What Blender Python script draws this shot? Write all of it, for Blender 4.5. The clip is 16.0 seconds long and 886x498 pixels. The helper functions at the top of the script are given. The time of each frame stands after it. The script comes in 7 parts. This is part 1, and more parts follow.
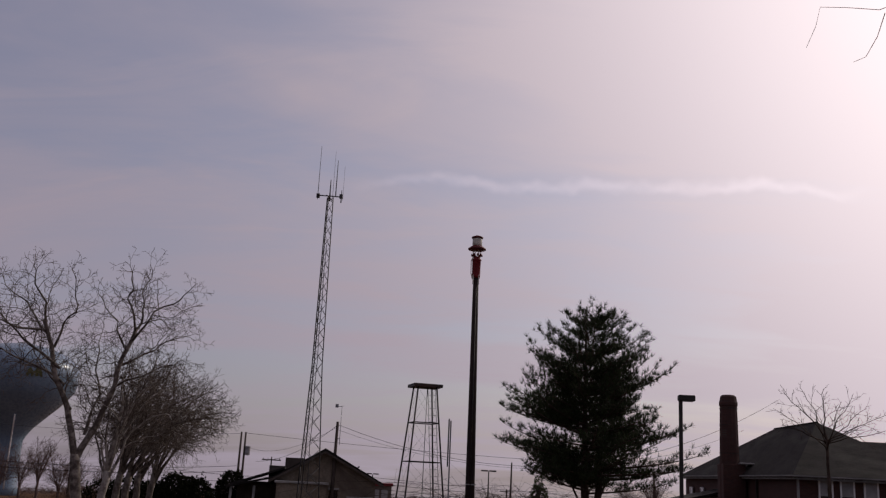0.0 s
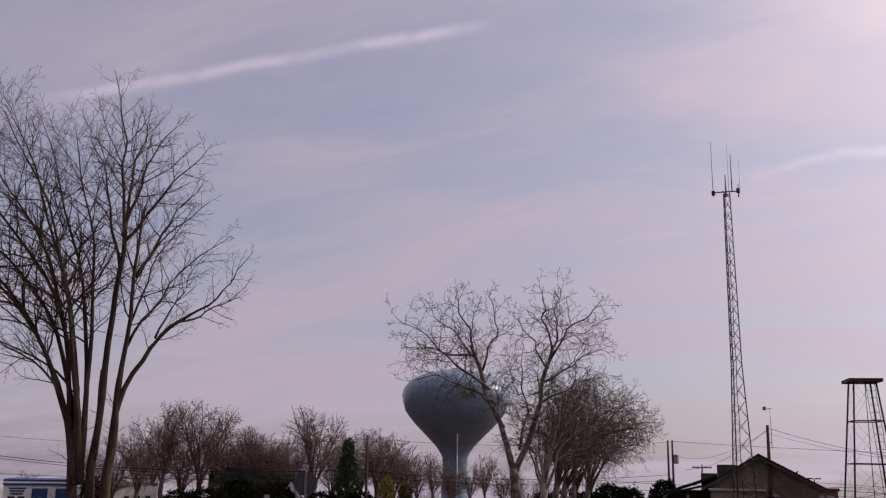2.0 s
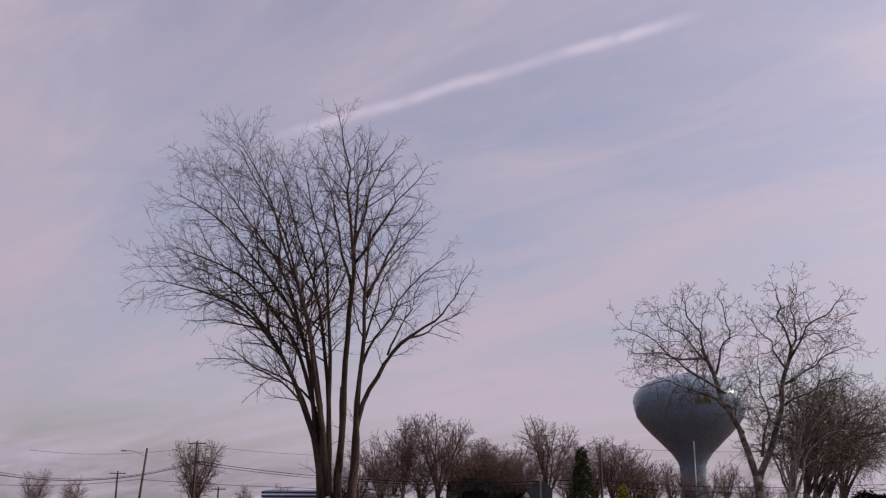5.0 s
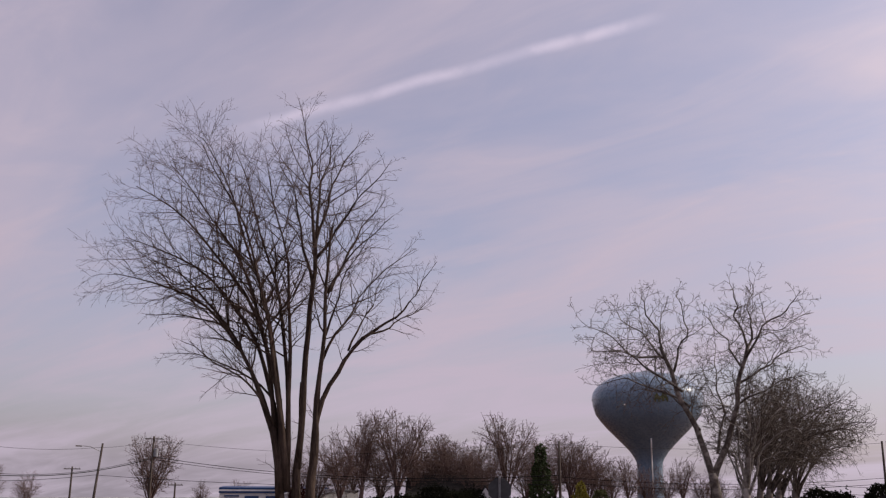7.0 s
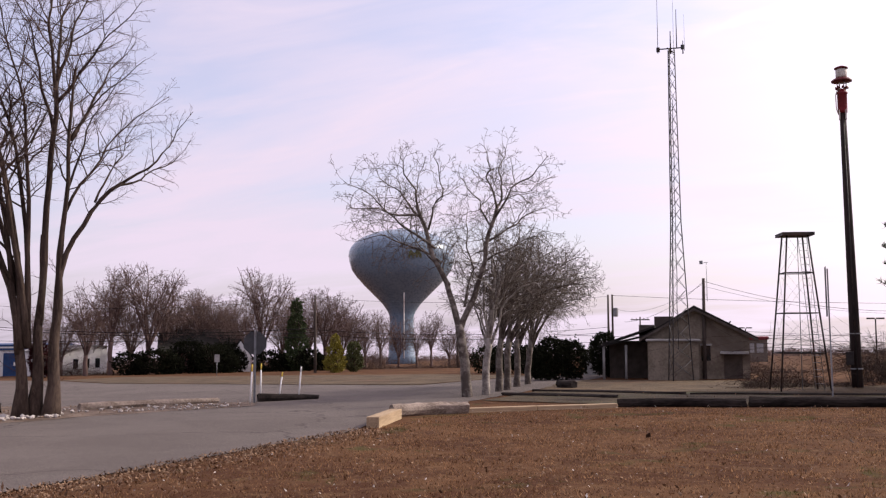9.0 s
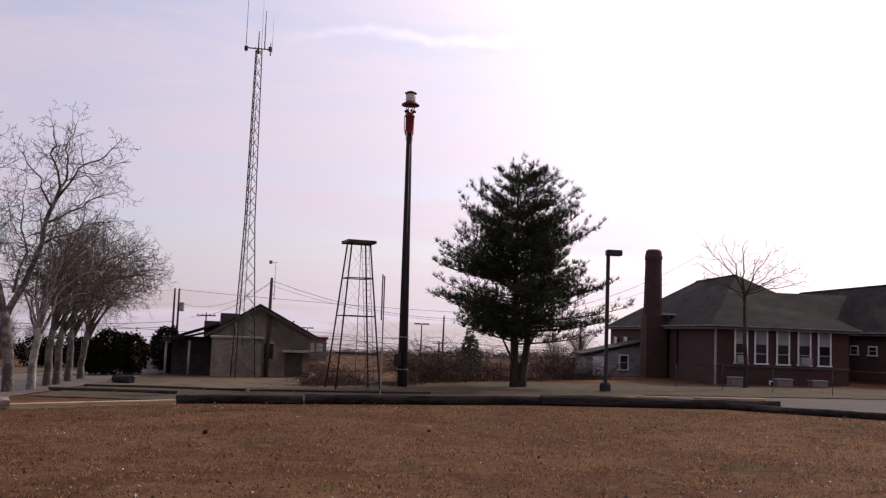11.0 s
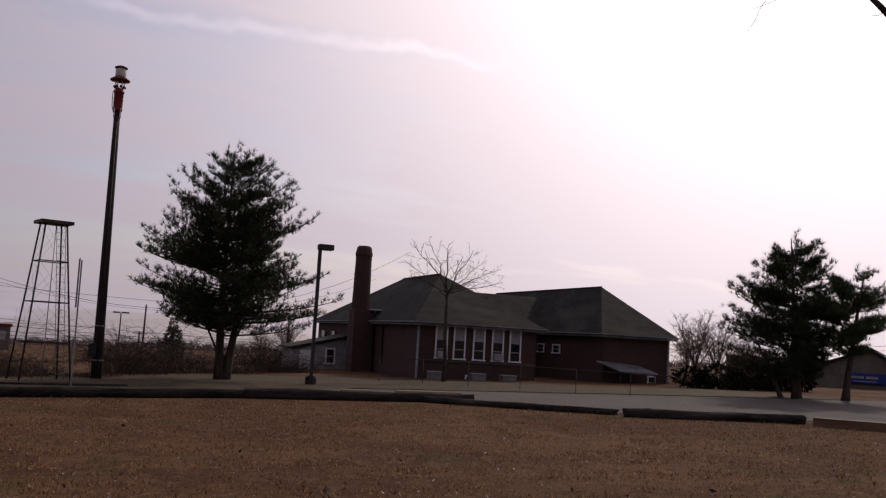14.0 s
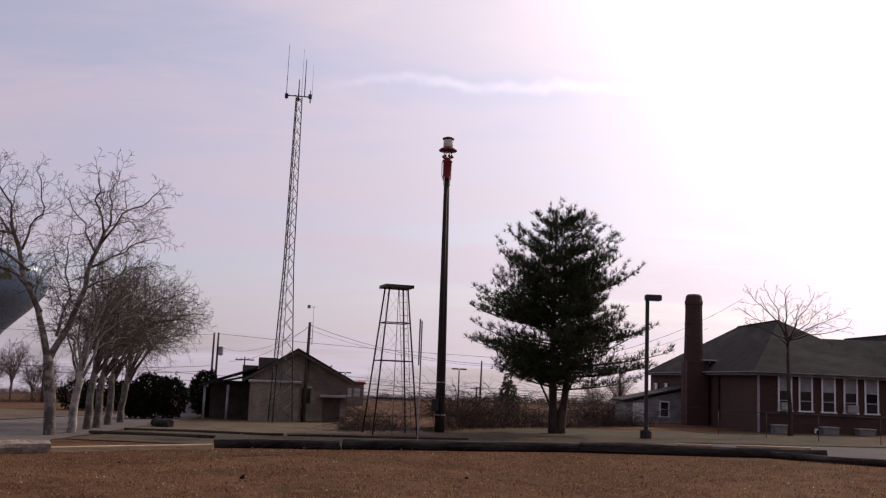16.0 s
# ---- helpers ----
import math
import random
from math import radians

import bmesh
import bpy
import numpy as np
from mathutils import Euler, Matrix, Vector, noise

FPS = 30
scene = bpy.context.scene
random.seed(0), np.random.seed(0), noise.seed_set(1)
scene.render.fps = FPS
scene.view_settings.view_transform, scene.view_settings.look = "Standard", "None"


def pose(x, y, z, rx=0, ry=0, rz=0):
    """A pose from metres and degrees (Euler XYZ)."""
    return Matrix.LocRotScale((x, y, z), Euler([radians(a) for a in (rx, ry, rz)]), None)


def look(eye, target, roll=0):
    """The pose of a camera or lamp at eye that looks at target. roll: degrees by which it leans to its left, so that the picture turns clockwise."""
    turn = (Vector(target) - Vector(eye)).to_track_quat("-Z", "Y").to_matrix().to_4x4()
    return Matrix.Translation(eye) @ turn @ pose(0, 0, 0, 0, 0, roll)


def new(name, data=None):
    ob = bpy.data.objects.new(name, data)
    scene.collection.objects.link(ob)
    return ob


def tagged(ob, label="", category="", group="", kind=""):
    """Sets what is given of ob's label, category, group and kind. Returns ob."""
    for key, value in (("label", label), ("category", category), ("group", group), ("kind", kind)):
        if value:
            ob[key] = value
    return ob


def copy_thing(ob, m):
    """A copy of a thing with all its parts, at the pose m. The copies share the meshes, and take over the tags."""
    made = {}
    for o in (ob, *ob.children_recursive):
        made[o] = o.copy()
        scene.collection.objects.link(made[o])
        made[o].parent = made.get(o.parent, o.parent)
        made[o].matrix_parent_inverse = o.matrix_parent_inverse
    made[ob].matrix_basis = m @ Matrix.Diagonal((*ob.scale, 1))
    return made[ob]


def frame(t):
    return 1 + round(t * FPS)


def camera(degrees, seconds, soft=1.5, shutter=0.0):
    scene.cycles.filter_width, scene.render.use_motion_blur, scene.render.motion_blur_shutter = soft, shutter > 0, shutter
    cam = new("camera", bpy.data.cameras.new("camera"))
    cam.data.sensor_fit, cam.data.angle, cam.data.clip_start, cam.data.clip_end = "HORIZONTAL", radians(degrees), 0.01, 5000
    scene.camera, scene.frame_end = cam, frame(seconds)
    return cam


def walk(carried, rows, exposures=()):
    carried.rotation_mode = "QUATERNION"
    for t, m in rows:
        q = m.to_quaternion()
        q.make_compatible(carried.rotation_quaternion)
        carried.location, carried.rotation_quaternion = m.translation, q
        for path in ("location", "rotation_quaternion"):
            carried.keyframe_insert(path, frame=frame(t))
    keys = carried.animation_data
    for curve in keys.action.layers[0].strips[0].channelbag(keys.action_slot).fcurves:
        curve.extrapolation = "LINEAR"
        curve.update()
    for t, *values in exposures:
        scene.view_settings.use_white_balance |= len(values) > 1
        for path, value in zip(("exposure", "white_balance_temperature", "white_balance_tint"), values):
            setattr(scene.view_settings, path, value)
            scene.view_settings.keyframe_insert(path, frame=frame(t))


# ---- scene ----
EXPOSURES = [
    (0.0, -0.95), (1.0, -0.64), (2.0, -0.38), (4.0, -0.25), (7.0, -0.2), (8.0, 0.36), (9.0, 0.5), (9.7, 0.34), (12.0, -0.28), (12.5, -0.6), (13.0, -0.86), (14.0, -0.72), (15.0, -0.15), (16.0, -0.15),
]
cam = camera(50.74, 16.0, soft=1.25)
EYE = 2.06
walk(cam, [(t, pose(0, 0, EYE, rx, ry, rz)) for t, rx, ry, rz in (
    (0, 103.66, -2.82, 1.41),
    (0.5, 103.57, -2.41, 6.40),
    (1, 103.50, -1.96, 13.68),
    (1.5, 103.49, -1.24, 22.28),
    (2, 103.35, -0.98, 26.70),
    (2.5, 103.49, -0.82, 28.31),
    (3, 103.68, -0.53, 32.38),
    (3.5, 103.74, -0.65, 32.36),
    (4, 103.69, -0.31, 35.39),
    (4.2, 103.72, -0.15, 37.39),
    (4.9, 103.75, -0.35, 40.60),
    (6.3, 103.68, -0.65, 39.15),
    (6.5, 103.63, -0.62, 38.76),
    (7, 103.55, -0.47, 38.17),
    (7.5, 99.55, -0.05, 37.82),
    (8, 94.28, 0.10, 36.26),
    (8.5, 94.46, 0.22, 31.66),
    (9, 94.81, 0.20, 23.48),
    (9.5, 95.06, -0.33, 16.02),
    (9.7, 95.18, -0.76, 13.97),
    (11.8, 95.15, -2.74, -12.63),
    (12, 95.24, -2.94, -14.67),
    (12.5, 95.47, -3.31, -19.54),
    (13, 95.67, -3.51, -23.37),
    (13.5, 95.64, -3.46, -23.47),
    (14, 95.52, -3.43, -20.33),
    (14.5, 95.13, -2.97, -12.91),
    (15, 94.87, -2.66, -4.49),
    (15.5, 95.85, -2.66, -3.44),
    (16, 97.71, -2.43, -0.33),
)], EXPOSURES)

# ---- sky and sun ----
SUN_AZ, SUN_EL = 45.0, 32.0


def bearing(az, el):
    """The way towards a bearing (degrees clockwise from ahead) and an elevation."""
    a, e = radians(az), radians(el)
    return Vector((math.sin(a) * math.cos(e), math.cos(a) * math.cos(e), math.sin(e)))


class Nodes:
    """Short hand for building node trees."""

    def __init__(self, tree):
        self.t = tree
        tree.nodes.clear()

    def n(self, kind, ins=(), **props):
        node = self.t.nodes.new(kind)
        for k, v in props.items():
            if k == "operation":
                node.operation = v
            elif k == "use_clamp":
                node.use_clamp = v
            elif k == "interpolation_type":
                node.interpolation_type = v
            elif k == "data_type":
                node.data_type = v
            elif k == "blend_type":
                node.blend_type = v
            elif k == "invert":
                node.invert = v
        for key, v in dict(ins).items():
            if isinstance(v, bpy.types.NodeSocket):
                self.t.links.new(v, node.inputs[key])
            else:
                node.inputs[key].default_value = v
        return node

    def math(self, op, a, b=0.0, c=0.0, clamp=False):
        return self.n("ShaderNodeMath", {0: a, 1: b, 2: c}, operation=op, use_clamp=clamp).outputs[0]

    def smooth(self, v, lo, hi, out0=0.0, out1=1.0):
        return self.n("ShaderNodeMapRange", {"Value": v, "From Min": lo, "From Max": hi, "To Min": out0, "To Max": out1},
                      interpolation_type="SMOOTHSTEP").outputs[0]

    def mix(self, f, a, b, blend="MIX"):
        return self.n("ShaderNodeMix", {0: f, 6: a, 7: b}, data_type="RGBA", blend_type=blend).outputs[2]

    def dot(self, a, v):
        return self.n("ShaderNodeVectorMath", {0: a, 1: tuple(v)}, operation="DOT_PRODUCT").outputs["Value"]

    def noise(self, vec, scale, detail=4.0, rough=0.55, distort=0.0):
        return self.n("ShaderNodeTexNoise", {"Vector": vec, "Scale": scale, "Detail": detail, "Roughness": rough, "Distortion": distort}).outputs[0]


def build_world():
    w = bpy.data.worlds.new("hazy_sky")
    w.use_nodes = True
    scene.world = w
    N = Nodes(w.node_tree)
    d = N.n("ShaderNodeTexCoord").outputs["Generated"]
    air = N.n("ShaderNodeTexSky")
    air.sky_type, air.sun_disc = "NISHITA", False
    air.sun_elevation, air.sun_rotation = radians(SUN_EL), radians(SUN_AZ)
    air.air_density, air.dust_density, air.ozone_density = 1.0, 2.5, 1.5
    sky = air.outputs[0]
    clear = N.mix(1.0, sky, (SKY_CLEAR * 0.92, SKY_CLEAR * 0.9, SKY_CLEAR, 1), "MULTIPLY")
    # thin high cloud: streaks on a flat layer far up, seen in perspective
    sep = N.n("ShaderNodeSeparateXYZ", {0: d})
    up = N.math("ADD", N.math("MAXIMUM", sep.outputs[2], -0.12), 0.19)
    flat = N.n("ShaderNodeCombineXYZ", {0: N.math("DIVIDE", sep.outputs[0], up), 1: N.math("DIVIDE", sep.outputs[1], up)}).outputs[0]
    lay = N.n("ShaderNodeMapping", {"Vector": flat, "Rotation": (0, 0, radians(12)), "Scale": (0.42, 1.15, 1)}).outputs[0]
    big = N.noise(lay, 1.1, 5.0, 0.55, 0.6)
    fine = N.noise(lay, 3.6, 6.0, 0.6, 0.9)
    cover = N.math("ADD", N.math("MULTIPLY", N.smooth(big, 0.36, 0.64), 0.75), N.math("MULTIPLY", N.smooth(fine, 0.4, 0.7), 0.3))
    # veil thickens towards the horizon
    low = N.smooth(sep.outputs[2], 0.0, 0.45, 1.0, 0.0)
    s = N.math("MAXIMUM", N.dot(d, bearing(SUN_AZ, SUN_EL)), 0.0)
    # it is milkier towards the sun, and glows there
    milk = N.math("MULTIPLY", N.smooth(s, 0.72, 0.95), 0.85)
    cover = N.math("ADD", N.math("ADD", cover, N.math("MULTIPLY", low, 0.12)), milk, clamp=True)
    glow = N.math("ADD", N.math("MULTIPLY", N.math("POWER", s, 3.0), GLOW_WIDE), N.math("MULTIPLY", N.math("POWER", s, 9.0), GLOW_NEAR))
    # thin cloud scatters forwards: it is dimmer on the side away from the sun
    bright = N.math("ADD", glow, N.math("MULTIPLY", N.smooth(N.dot(d, bearing(SUN_AZ, SUN_EL)), -1.0, 0.0, 0.45, 1.0), CLOUD))
    tone = N.mix(N.math("MULTIPLY", N.math("POWER", s, 3.0), 1.0, clamp=True), (1.05, 0.895, 1.085, 1), (1.11, 0.955, 0.95, 1))
    veil = N.n("ShaderNodeVectorMath", {0: tone, "Scale": bright}, operation="SCALE").outputs[0]
    thin = N.n("ShaderNodeVectorMath", {0: veil, "Scale": 0.44}, operation="SCALE").outputs[0]
    base = N.n("ShaderNodeVectorMath", {0: clear, 1: thin}, operation="ADD").outputs[0]
    col = N.mix(cover, base, veil)
    # two old condensation trails
    total = None
    for (a, b, width, amount, wob) in (((-52.0, 20.0), (-24.0, 26.9), 0.0095, 0.42, 0.004), ((-8.0, 17.4), (23.0, 16.9), 0.010, 0.27, 0.024)):
        p, q = bearing(*a), bearing(*b)
        nrm, mid = p.cross(q).normalized(), (p + q).normalized()
        half = math.acos(p.dot(q)) / 2
        wav = N.math("MULTIPLY", N.math("SUBTRACT", N.noise(d, 13.0, 3.0), 0.5), wob * 2)
        off = N.math("ABSOLUTE", N.math("ADD", N.dot(d, nrm), wav))
        along = N.smooth(N.dot(d, mid), math.cos(half * 1.06), math.cos(half * 0.7))
        gap = N.smooth(N.noise(d, 21.0, 4.0), 0.3, 0.6, 0.5, 1.0)
        line = N.math("MULTIPLY", N.math("MULTIPLY", N.smooth(off, 0.0, width, amount, 0.0), along), gap)
        total = line if total is None else N.math("ADD", total, line)
    white = N.n("ShaderNodeVectorMath", {0: veil, "Scale": 1.55}, operation="SCALE").outputs[0]
    col = N.mix(total, col, white)
    bg = N.n("ShaderNodeBackground", {"Color": col, "Strength": 1.0}).outputs[0]
    N.n("ShaderNodeOutputWorld", {0: bg})


SKY_CLEAR, CLOUD, GLOW_WIDE, GLOW_NEAR = 0.085, 0.58, 0.55, 1.5
build_world()
sun = new("sun", bpy.data.lights.new("sun", "SUN"))
sun.data.energy, sun.data.angle, sun.data.color = 2.3, radians(1.5), (1.0, 0.9, 0.78)
sun.matrix_world = look(bearing(SUN_AZ, SUN_EL) * 300, (0, 0, 0))


# ---- materials ----
def material(name, dark, light, scale=3.0, rough=0.8, bump=0.3, metal=0.0, fine=40.0, vary=0.0, spread=(0.35, 0.65), stain=None, coat=0.0,
             stretch=(1, 1, 1), bump_scale=None, world=False, spec=0.22):
    """Two tones mixed by coarse and fine grain, with relief; vary: tone by piece."""
    m = bpy.data.materials.new(name)
    m.use_nodes = True
    N = Nodes(m.node_tree)
    tc = N.n("ShaderNodeTexCoord")
    co = N.n("ShaderNodeNewGeometry").outputs["Position"] if world else tc.outputs["Object"]
    co = N.n("ShaderNodeMapping", {"Vector": co, "Scale": stretch}).outputs[0]
    a = N.noise(co, scale, 5.0, 0.6, 0.3)
    b = N.noise(co, fine, 3.0, 0.6)
    f = N.smooth(N.math("ADD", N.math("MULTIPLY", a, 0.62), N.math("MULTIPLY", b, 0.38)), *spread)
    col = N.mix(f, (*dark, 1), (*light, 1))
    if stain:
        col = N.mix(N.smooth(N.noise(co, scale * 0.27, 4.0, 0.6, 0.5), 0.5, 0.72), col, (*stain, 1))
    if vary:
        k = N.n("ShaderNodeObjectInfo").outputs["Random"]
        i = N.n("ShaderNodeNewGeometry").outputs["Random Per Island"]
        tone = N.math("ADD", N.math("MULTIPLY", N.math("ADD", N.math("SUBTRACT", k, 0.5), N.math("SUBTRACT", i, 0.5)), vary), 1.0)
        col = N.n("ShaderNodeVectorMath", {0: col, "Scale": tone}, operation="SCALE").outputs[0]
    bs = N.n("ShaderNodeBsdfPrincipled", {"Base Color": col, "Metallic": metal, "Specular IOR Level": spec, "Roughness": N.math("ADD", N.math("MULTIPLY", b, 0.2), rough - 0.1, clamp=True)})
    if coat:
        bs.inputs["Coat Weight"].default_value = coat
    if bump:
        h = N.noise(co, bump_scale or fine, 4.0, 0.65)
        bp = N.n("ShaderNodeBump", {"Strength": bump, "Distance": 0.05, "Height": h})
        m.node_tree.links.new(bp.outputs[0], bs.inputs["Normal"])
    N.n("ShaderNodeOutputMaterial", {0: bs.outputs[0]})
    return m


def glass_material(name, tint):
    m = bpy.data.materials.new(name)
    m.use_nodes = True
    N = Nodes(m.node_tree)
    bs = N.n("ShaderNodeBsdfPrincipled", {"Base Color": (*tint, 1), "Roughness": 0.06, "IOR": 1.5, "Specular IOR Level": 0.7})
    N.n("ShaderNodeOutputMaterial", {0: bs.outputs[0]})
    return m


def brick_material(name):
    m = bpy.data.materials.new(name)
    m.use_nodes = True
    N = Nodes(m.node_tree)
    co = N.n("ShaderNodeNewGeometry").outputs["Position"]
    sp = N.n("ShaderNodeSeparateXYZ", {0: co})
    uv = N.n("ShaderNodeCombineXYZ", {0: N.math("ADD", sp.outputs[0], sp.outputs[1]), 1: sp.outputs[2]}).outputs[0]
    br = N.n("ShaderNodeTexBrick", {"Vector": uv, "Color1": (0.05, 0.017, 0.013, 1), "Color2": (0.078, 0.027, 0.02, 1), "Mortar": (0.062, 0.046, 0.04, 1),
                                    "Scale": 1.0, "Mortar Size": 0.008, "Brick Width": 0.21, "Row Height": 0.075})
    dirt = N.noise(co, 0.6, 5.0, 0.6)
    col = N.mix(N.smooth(dirt, 0.45, 0.7, 0.0, 0.5), br.outputs[0], (0.045, 0.021, 0.017, 1))
    bp = N.n("ShaderNodeBump", {"Strength": 0.4, "Distance": 0.02, "Height": br.outputs[1]}, invert=True)
    bs = N.n("ShaderNodeBsdfPrincipled", {"Base Color": col, "Roughness": 0.9, "Normal": bp.outputs[0]})
    N.n("ShaderNodeOutputMaterial", {0: bs.outputs[0]})
    return m


def turf_material():
    """Dormant lawn: straw, rust and earth tones in drifts, with a few green patches."""
    m = bpy.data.materials.new("dormant_turf")
    m.use_nodes = True
    N = Nodes(m.node_tree)
    co = N.n("ShaderNodeNewGeometry").outputs["Position"]
    a, b = N.noise(co, 0.16, 4.0, 0.6, 0.6), N.noise(co, 0.8, 5.0, 0.65, 0.4)
    c, g, e = N.noise(co, 15.0, 5.0, 0.75), N.noise(co, 0.5, 5.0, 0.7, 0.8), N.noise(co, 2.6, 6.0, 0.75, 0.5)
    col = N.mix(N.smooth(a, 0.36, 0.62), (0.066, 0.029, 0.015, 1), (0.120, 0.062, 0.031, 1))
    col = N.mix(N.smooth(b, 0.42, 0.66, 0.0, 0.75), col, (0.053, 0.023, 0.013, 1))
    col = N.mix(N.smooth(e, 0.48, 0.66, 0.0, 0.7), col, (0.152, 0.090, 0.048, 1))
    col = N.mix(N.smooth(c, 0.54, 0.74, 0.0, 0.6), col, (0.184, 0.112, 0.062, 1))
    col = N.mix(N.smooth(c, 0.46, 0.3, 0.0, 0.4), col, (0.036, 0.018, 0.011, 1))
    col = N.mix(N.smooth(g, 0.57, 0.68, 0.0, 0.7), col, (0.050, 0.054, 0.019, 1))
    bp = N.n("ShaderNodeBump", {"Strength": 0.45, "Distance": 0.05, "Height": N.noise(co, 11.0, 6.0, 0.75)})
    bs = N.n("ShaderNodeBsdfPrincipled", {"Base Color": col, "Roughness": 0.98, "Specular IOR Level": 0.05, "Normal": bp.outputs[0]})
    N.n("ShaderNodeOutputMaterial", {0: bs.outputs[0]})
    return m


def asphalt_material(name="worn_asphalt", tone=1.0):
    """Old asphalt: coarse pale aggregate, faint patches and a few open cracks."""
    m = bpy.data.materials.new(name)
    m.use_nodes = True
    N = Nodes(m.node_tree)
    co = N.n("ShaderNodeNewGeometry").outputs["Position"]
    grit, mid, wide = N.noise(co, 34.0, 6.0, 0.85), N.noise(co, 7.0, 5.0, 0.7), N.noise(co, 0.25, 4.0, 0.6, 0.6)
    col = N.mix(N.smooth(wide, 0.35, 0.65), (0.098, 0.081, 0.073, 1), (0.128, 0.107, 0.097, 1))
    col = N.mix(N.smooth(grit, 0.5, 0.64, 0.0, 0.75), col, (0.23, 0.195, 0.175, 1))
    col = N.mix(N.smooth(grit, 0.5, 0.38, 0.0, 0.7), col, (0.045, 0.038, 0.034, 1))
    col = N.mix(N.smooth(mid, 0.55, 0.7, 0.0, 0.35), col, (0.065, 0.055, 0.05, 1))
    bent = N.n("ShaderNodeVectorMath", {0: co, 1: N.n("ShaderNodeVectorMath", {0: N.n("ShaderNodeTexNoise", {"Vector": co, "Scale": 0.7, "Detail": 5.0}).outputs[1], "Scale": 2.2}, operation="SCALE").outputs[0]}, operation="ADD").outputs[0]
    cell = N.n("ShaderNodeTexVoronoi", {"Vector": bent, "Scale": 0.13})
    cell.feature = "DISTANCE_TO_EDGE"
    col = N.mix(N.smooth(cell.outputs[0], 0.0, 0.008, 0.75, 0.0), col, (0.03, 0.025, 0.022, 1))
    col = N.n("ShaderNodeVectorMath", {0: col, "Scale": tone}, operation="SCALE").outputs[0]
    bp = N.n("ShaderNodeBump", {"Strength": 0.5, "Distance": 0.02, "Height": grit})
    bs = N.n("ShaderNodeBsdfPrincipled", {"Base Color": col, "Roughness": 0.92, "Specular IOR Level": 0.15, "Normal": bp.outputs[0]})
    N.n("ShaderNodeOutputMaterial", {0: bs.outputs[0]})
    return m


def blade_material():
    """Dry grass blades, straw to rust by blade, that let light through."""
    m = bpy.data.materials.new("straw_blades")
    m.use_nodes = True
    N = Nodes(m.node_tree)
    k = N.n("ShaderNodeNewGeometry").outputs["Random Per Island"]
    patchy = N.noise(N.n("ShaderNodeNewGeometry").outputs["Position"], 0.5, 4.0, 0.65, 0.8)
    col = N.mix(N.math("POWER", k, 1.7), (0.06, 0.028, 0.015, 1), (0.40, 0.235, 0.128, 1))
    col = N.mix(N.smooth(patchy, 0.56, 0.66, 0.0, 0.7), col, (0.08, 0.09, 0.032, 1))
    a = N.n("ShaderNodeBsdfDiffuse", {"Color": col}).outputs[0]
    b = N.n("ShaderNodeBsdfTranslucent", {"Color": col}).outputs[0]
    N.n("ShaderNodeOutputMaterial", {0: N.n("ShaderNodeMixShader", {0: 0.5, 1: a, 2: b}).outputs[0]})
    return m


TURF = turf_material()
VERGE = material("tan_green_verge_grass", (0.028, 0.019, 0.009), (0.082, 0.052, 0.023), 0.45, 0.95, 0.8, fine=14, world=True, stain=(0.045, 0.052, 0.016))
STRAW = material("pale_straw_grass", (0.05, 0.035, 0.02), (0.125, 0.088, 0.051), 0.6, 0.95, 0.8, fine=12, world=True, stain=(0.11, 0.068, 0.04))
ASPHALT = asphalt_material()
ASPHALT_DARK = asphalt_material("darker_lot_asphalt", 0.62)
DIRT_GRASS = material("worn_grass_and_earth", (0.03, 0.023, 0.014), (0.09, 0.066, 0.038), 0.9, 0.95, 0.9, fine=13, world=True, stain=(0.055, 0.058, 0.024))
DIRT = material("bare_earth_litter", (0.07, 0.047, 0.035), (0.22, 0.165, 0.125), 1.2, 0.95, 0.9, fine=16, world=True)
STONE = material("pale_stones", (0.26, 0.225, 0.20), (0.60, 0.55, 0.51), 3, 0.9, 0.3, vary=0.3)
LEAF_LITTER = material("dry_leaf", (0.09, 0.048, 0.028), (0.25, 0.162, 0.10), 5, 0.8, 0, vary=0.9)
BLADE = blade_material()
BARK_GREY = material("grey_brown_bark", (0.032, 0.021, 0.016), (0.095, 0.066, 0.051), 3, 0.95, 0.9, fine=18, stretch=(1, 1, 0.25))
BARK_TWIG = material("twig_bark", (0.06, 0.037, 0.029), (0.11, 0.07, 0.055), 6, 0.95, 0)
BARK_SYC = material("mottled_sycamore_bark", (0.075, 0.06, 0.05), (0.29, 0.25, 0.215), 1.6, 0.9, 0.5, fine=6, spread=(0.42, 0.68))
BARK_PALE = material("chalk_white_sycamore_bark", (0.11, 0.09, 0.078), (0.40, 0.36, 0.32), 1.6, 0.9, 0.5, fine=6, spread=(0.36, 0.6))
TWIG_SYC = material("sycamore_twig_bark", (0.07, 0.055, 0.045), (0.165, 0.132, 0.11), 3, 0.9, 0)
TWIG_FAR = material("far_twig_bark", (0.10, 0.066, 0.058), (0.165, 0.11, 0.096), 3, 0.95, 0)
NEEDLE = material("pine_needles", (0.024, 0.037, 0.014), (0.072, 0.094, 0.036), 1.2, 0.7, 0, vary=0.8)
BUSH_RED = material("burgundy_shrub_leaf", (0.03, 0.009, 0.010), (0.07, 0.022, 0.022), 2, 0.9, 0, vary=0.7, spec=0.04)
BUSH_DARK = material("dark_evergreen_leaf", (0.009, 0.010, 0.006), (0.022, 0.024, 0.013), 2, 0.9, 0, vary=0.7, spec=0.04)
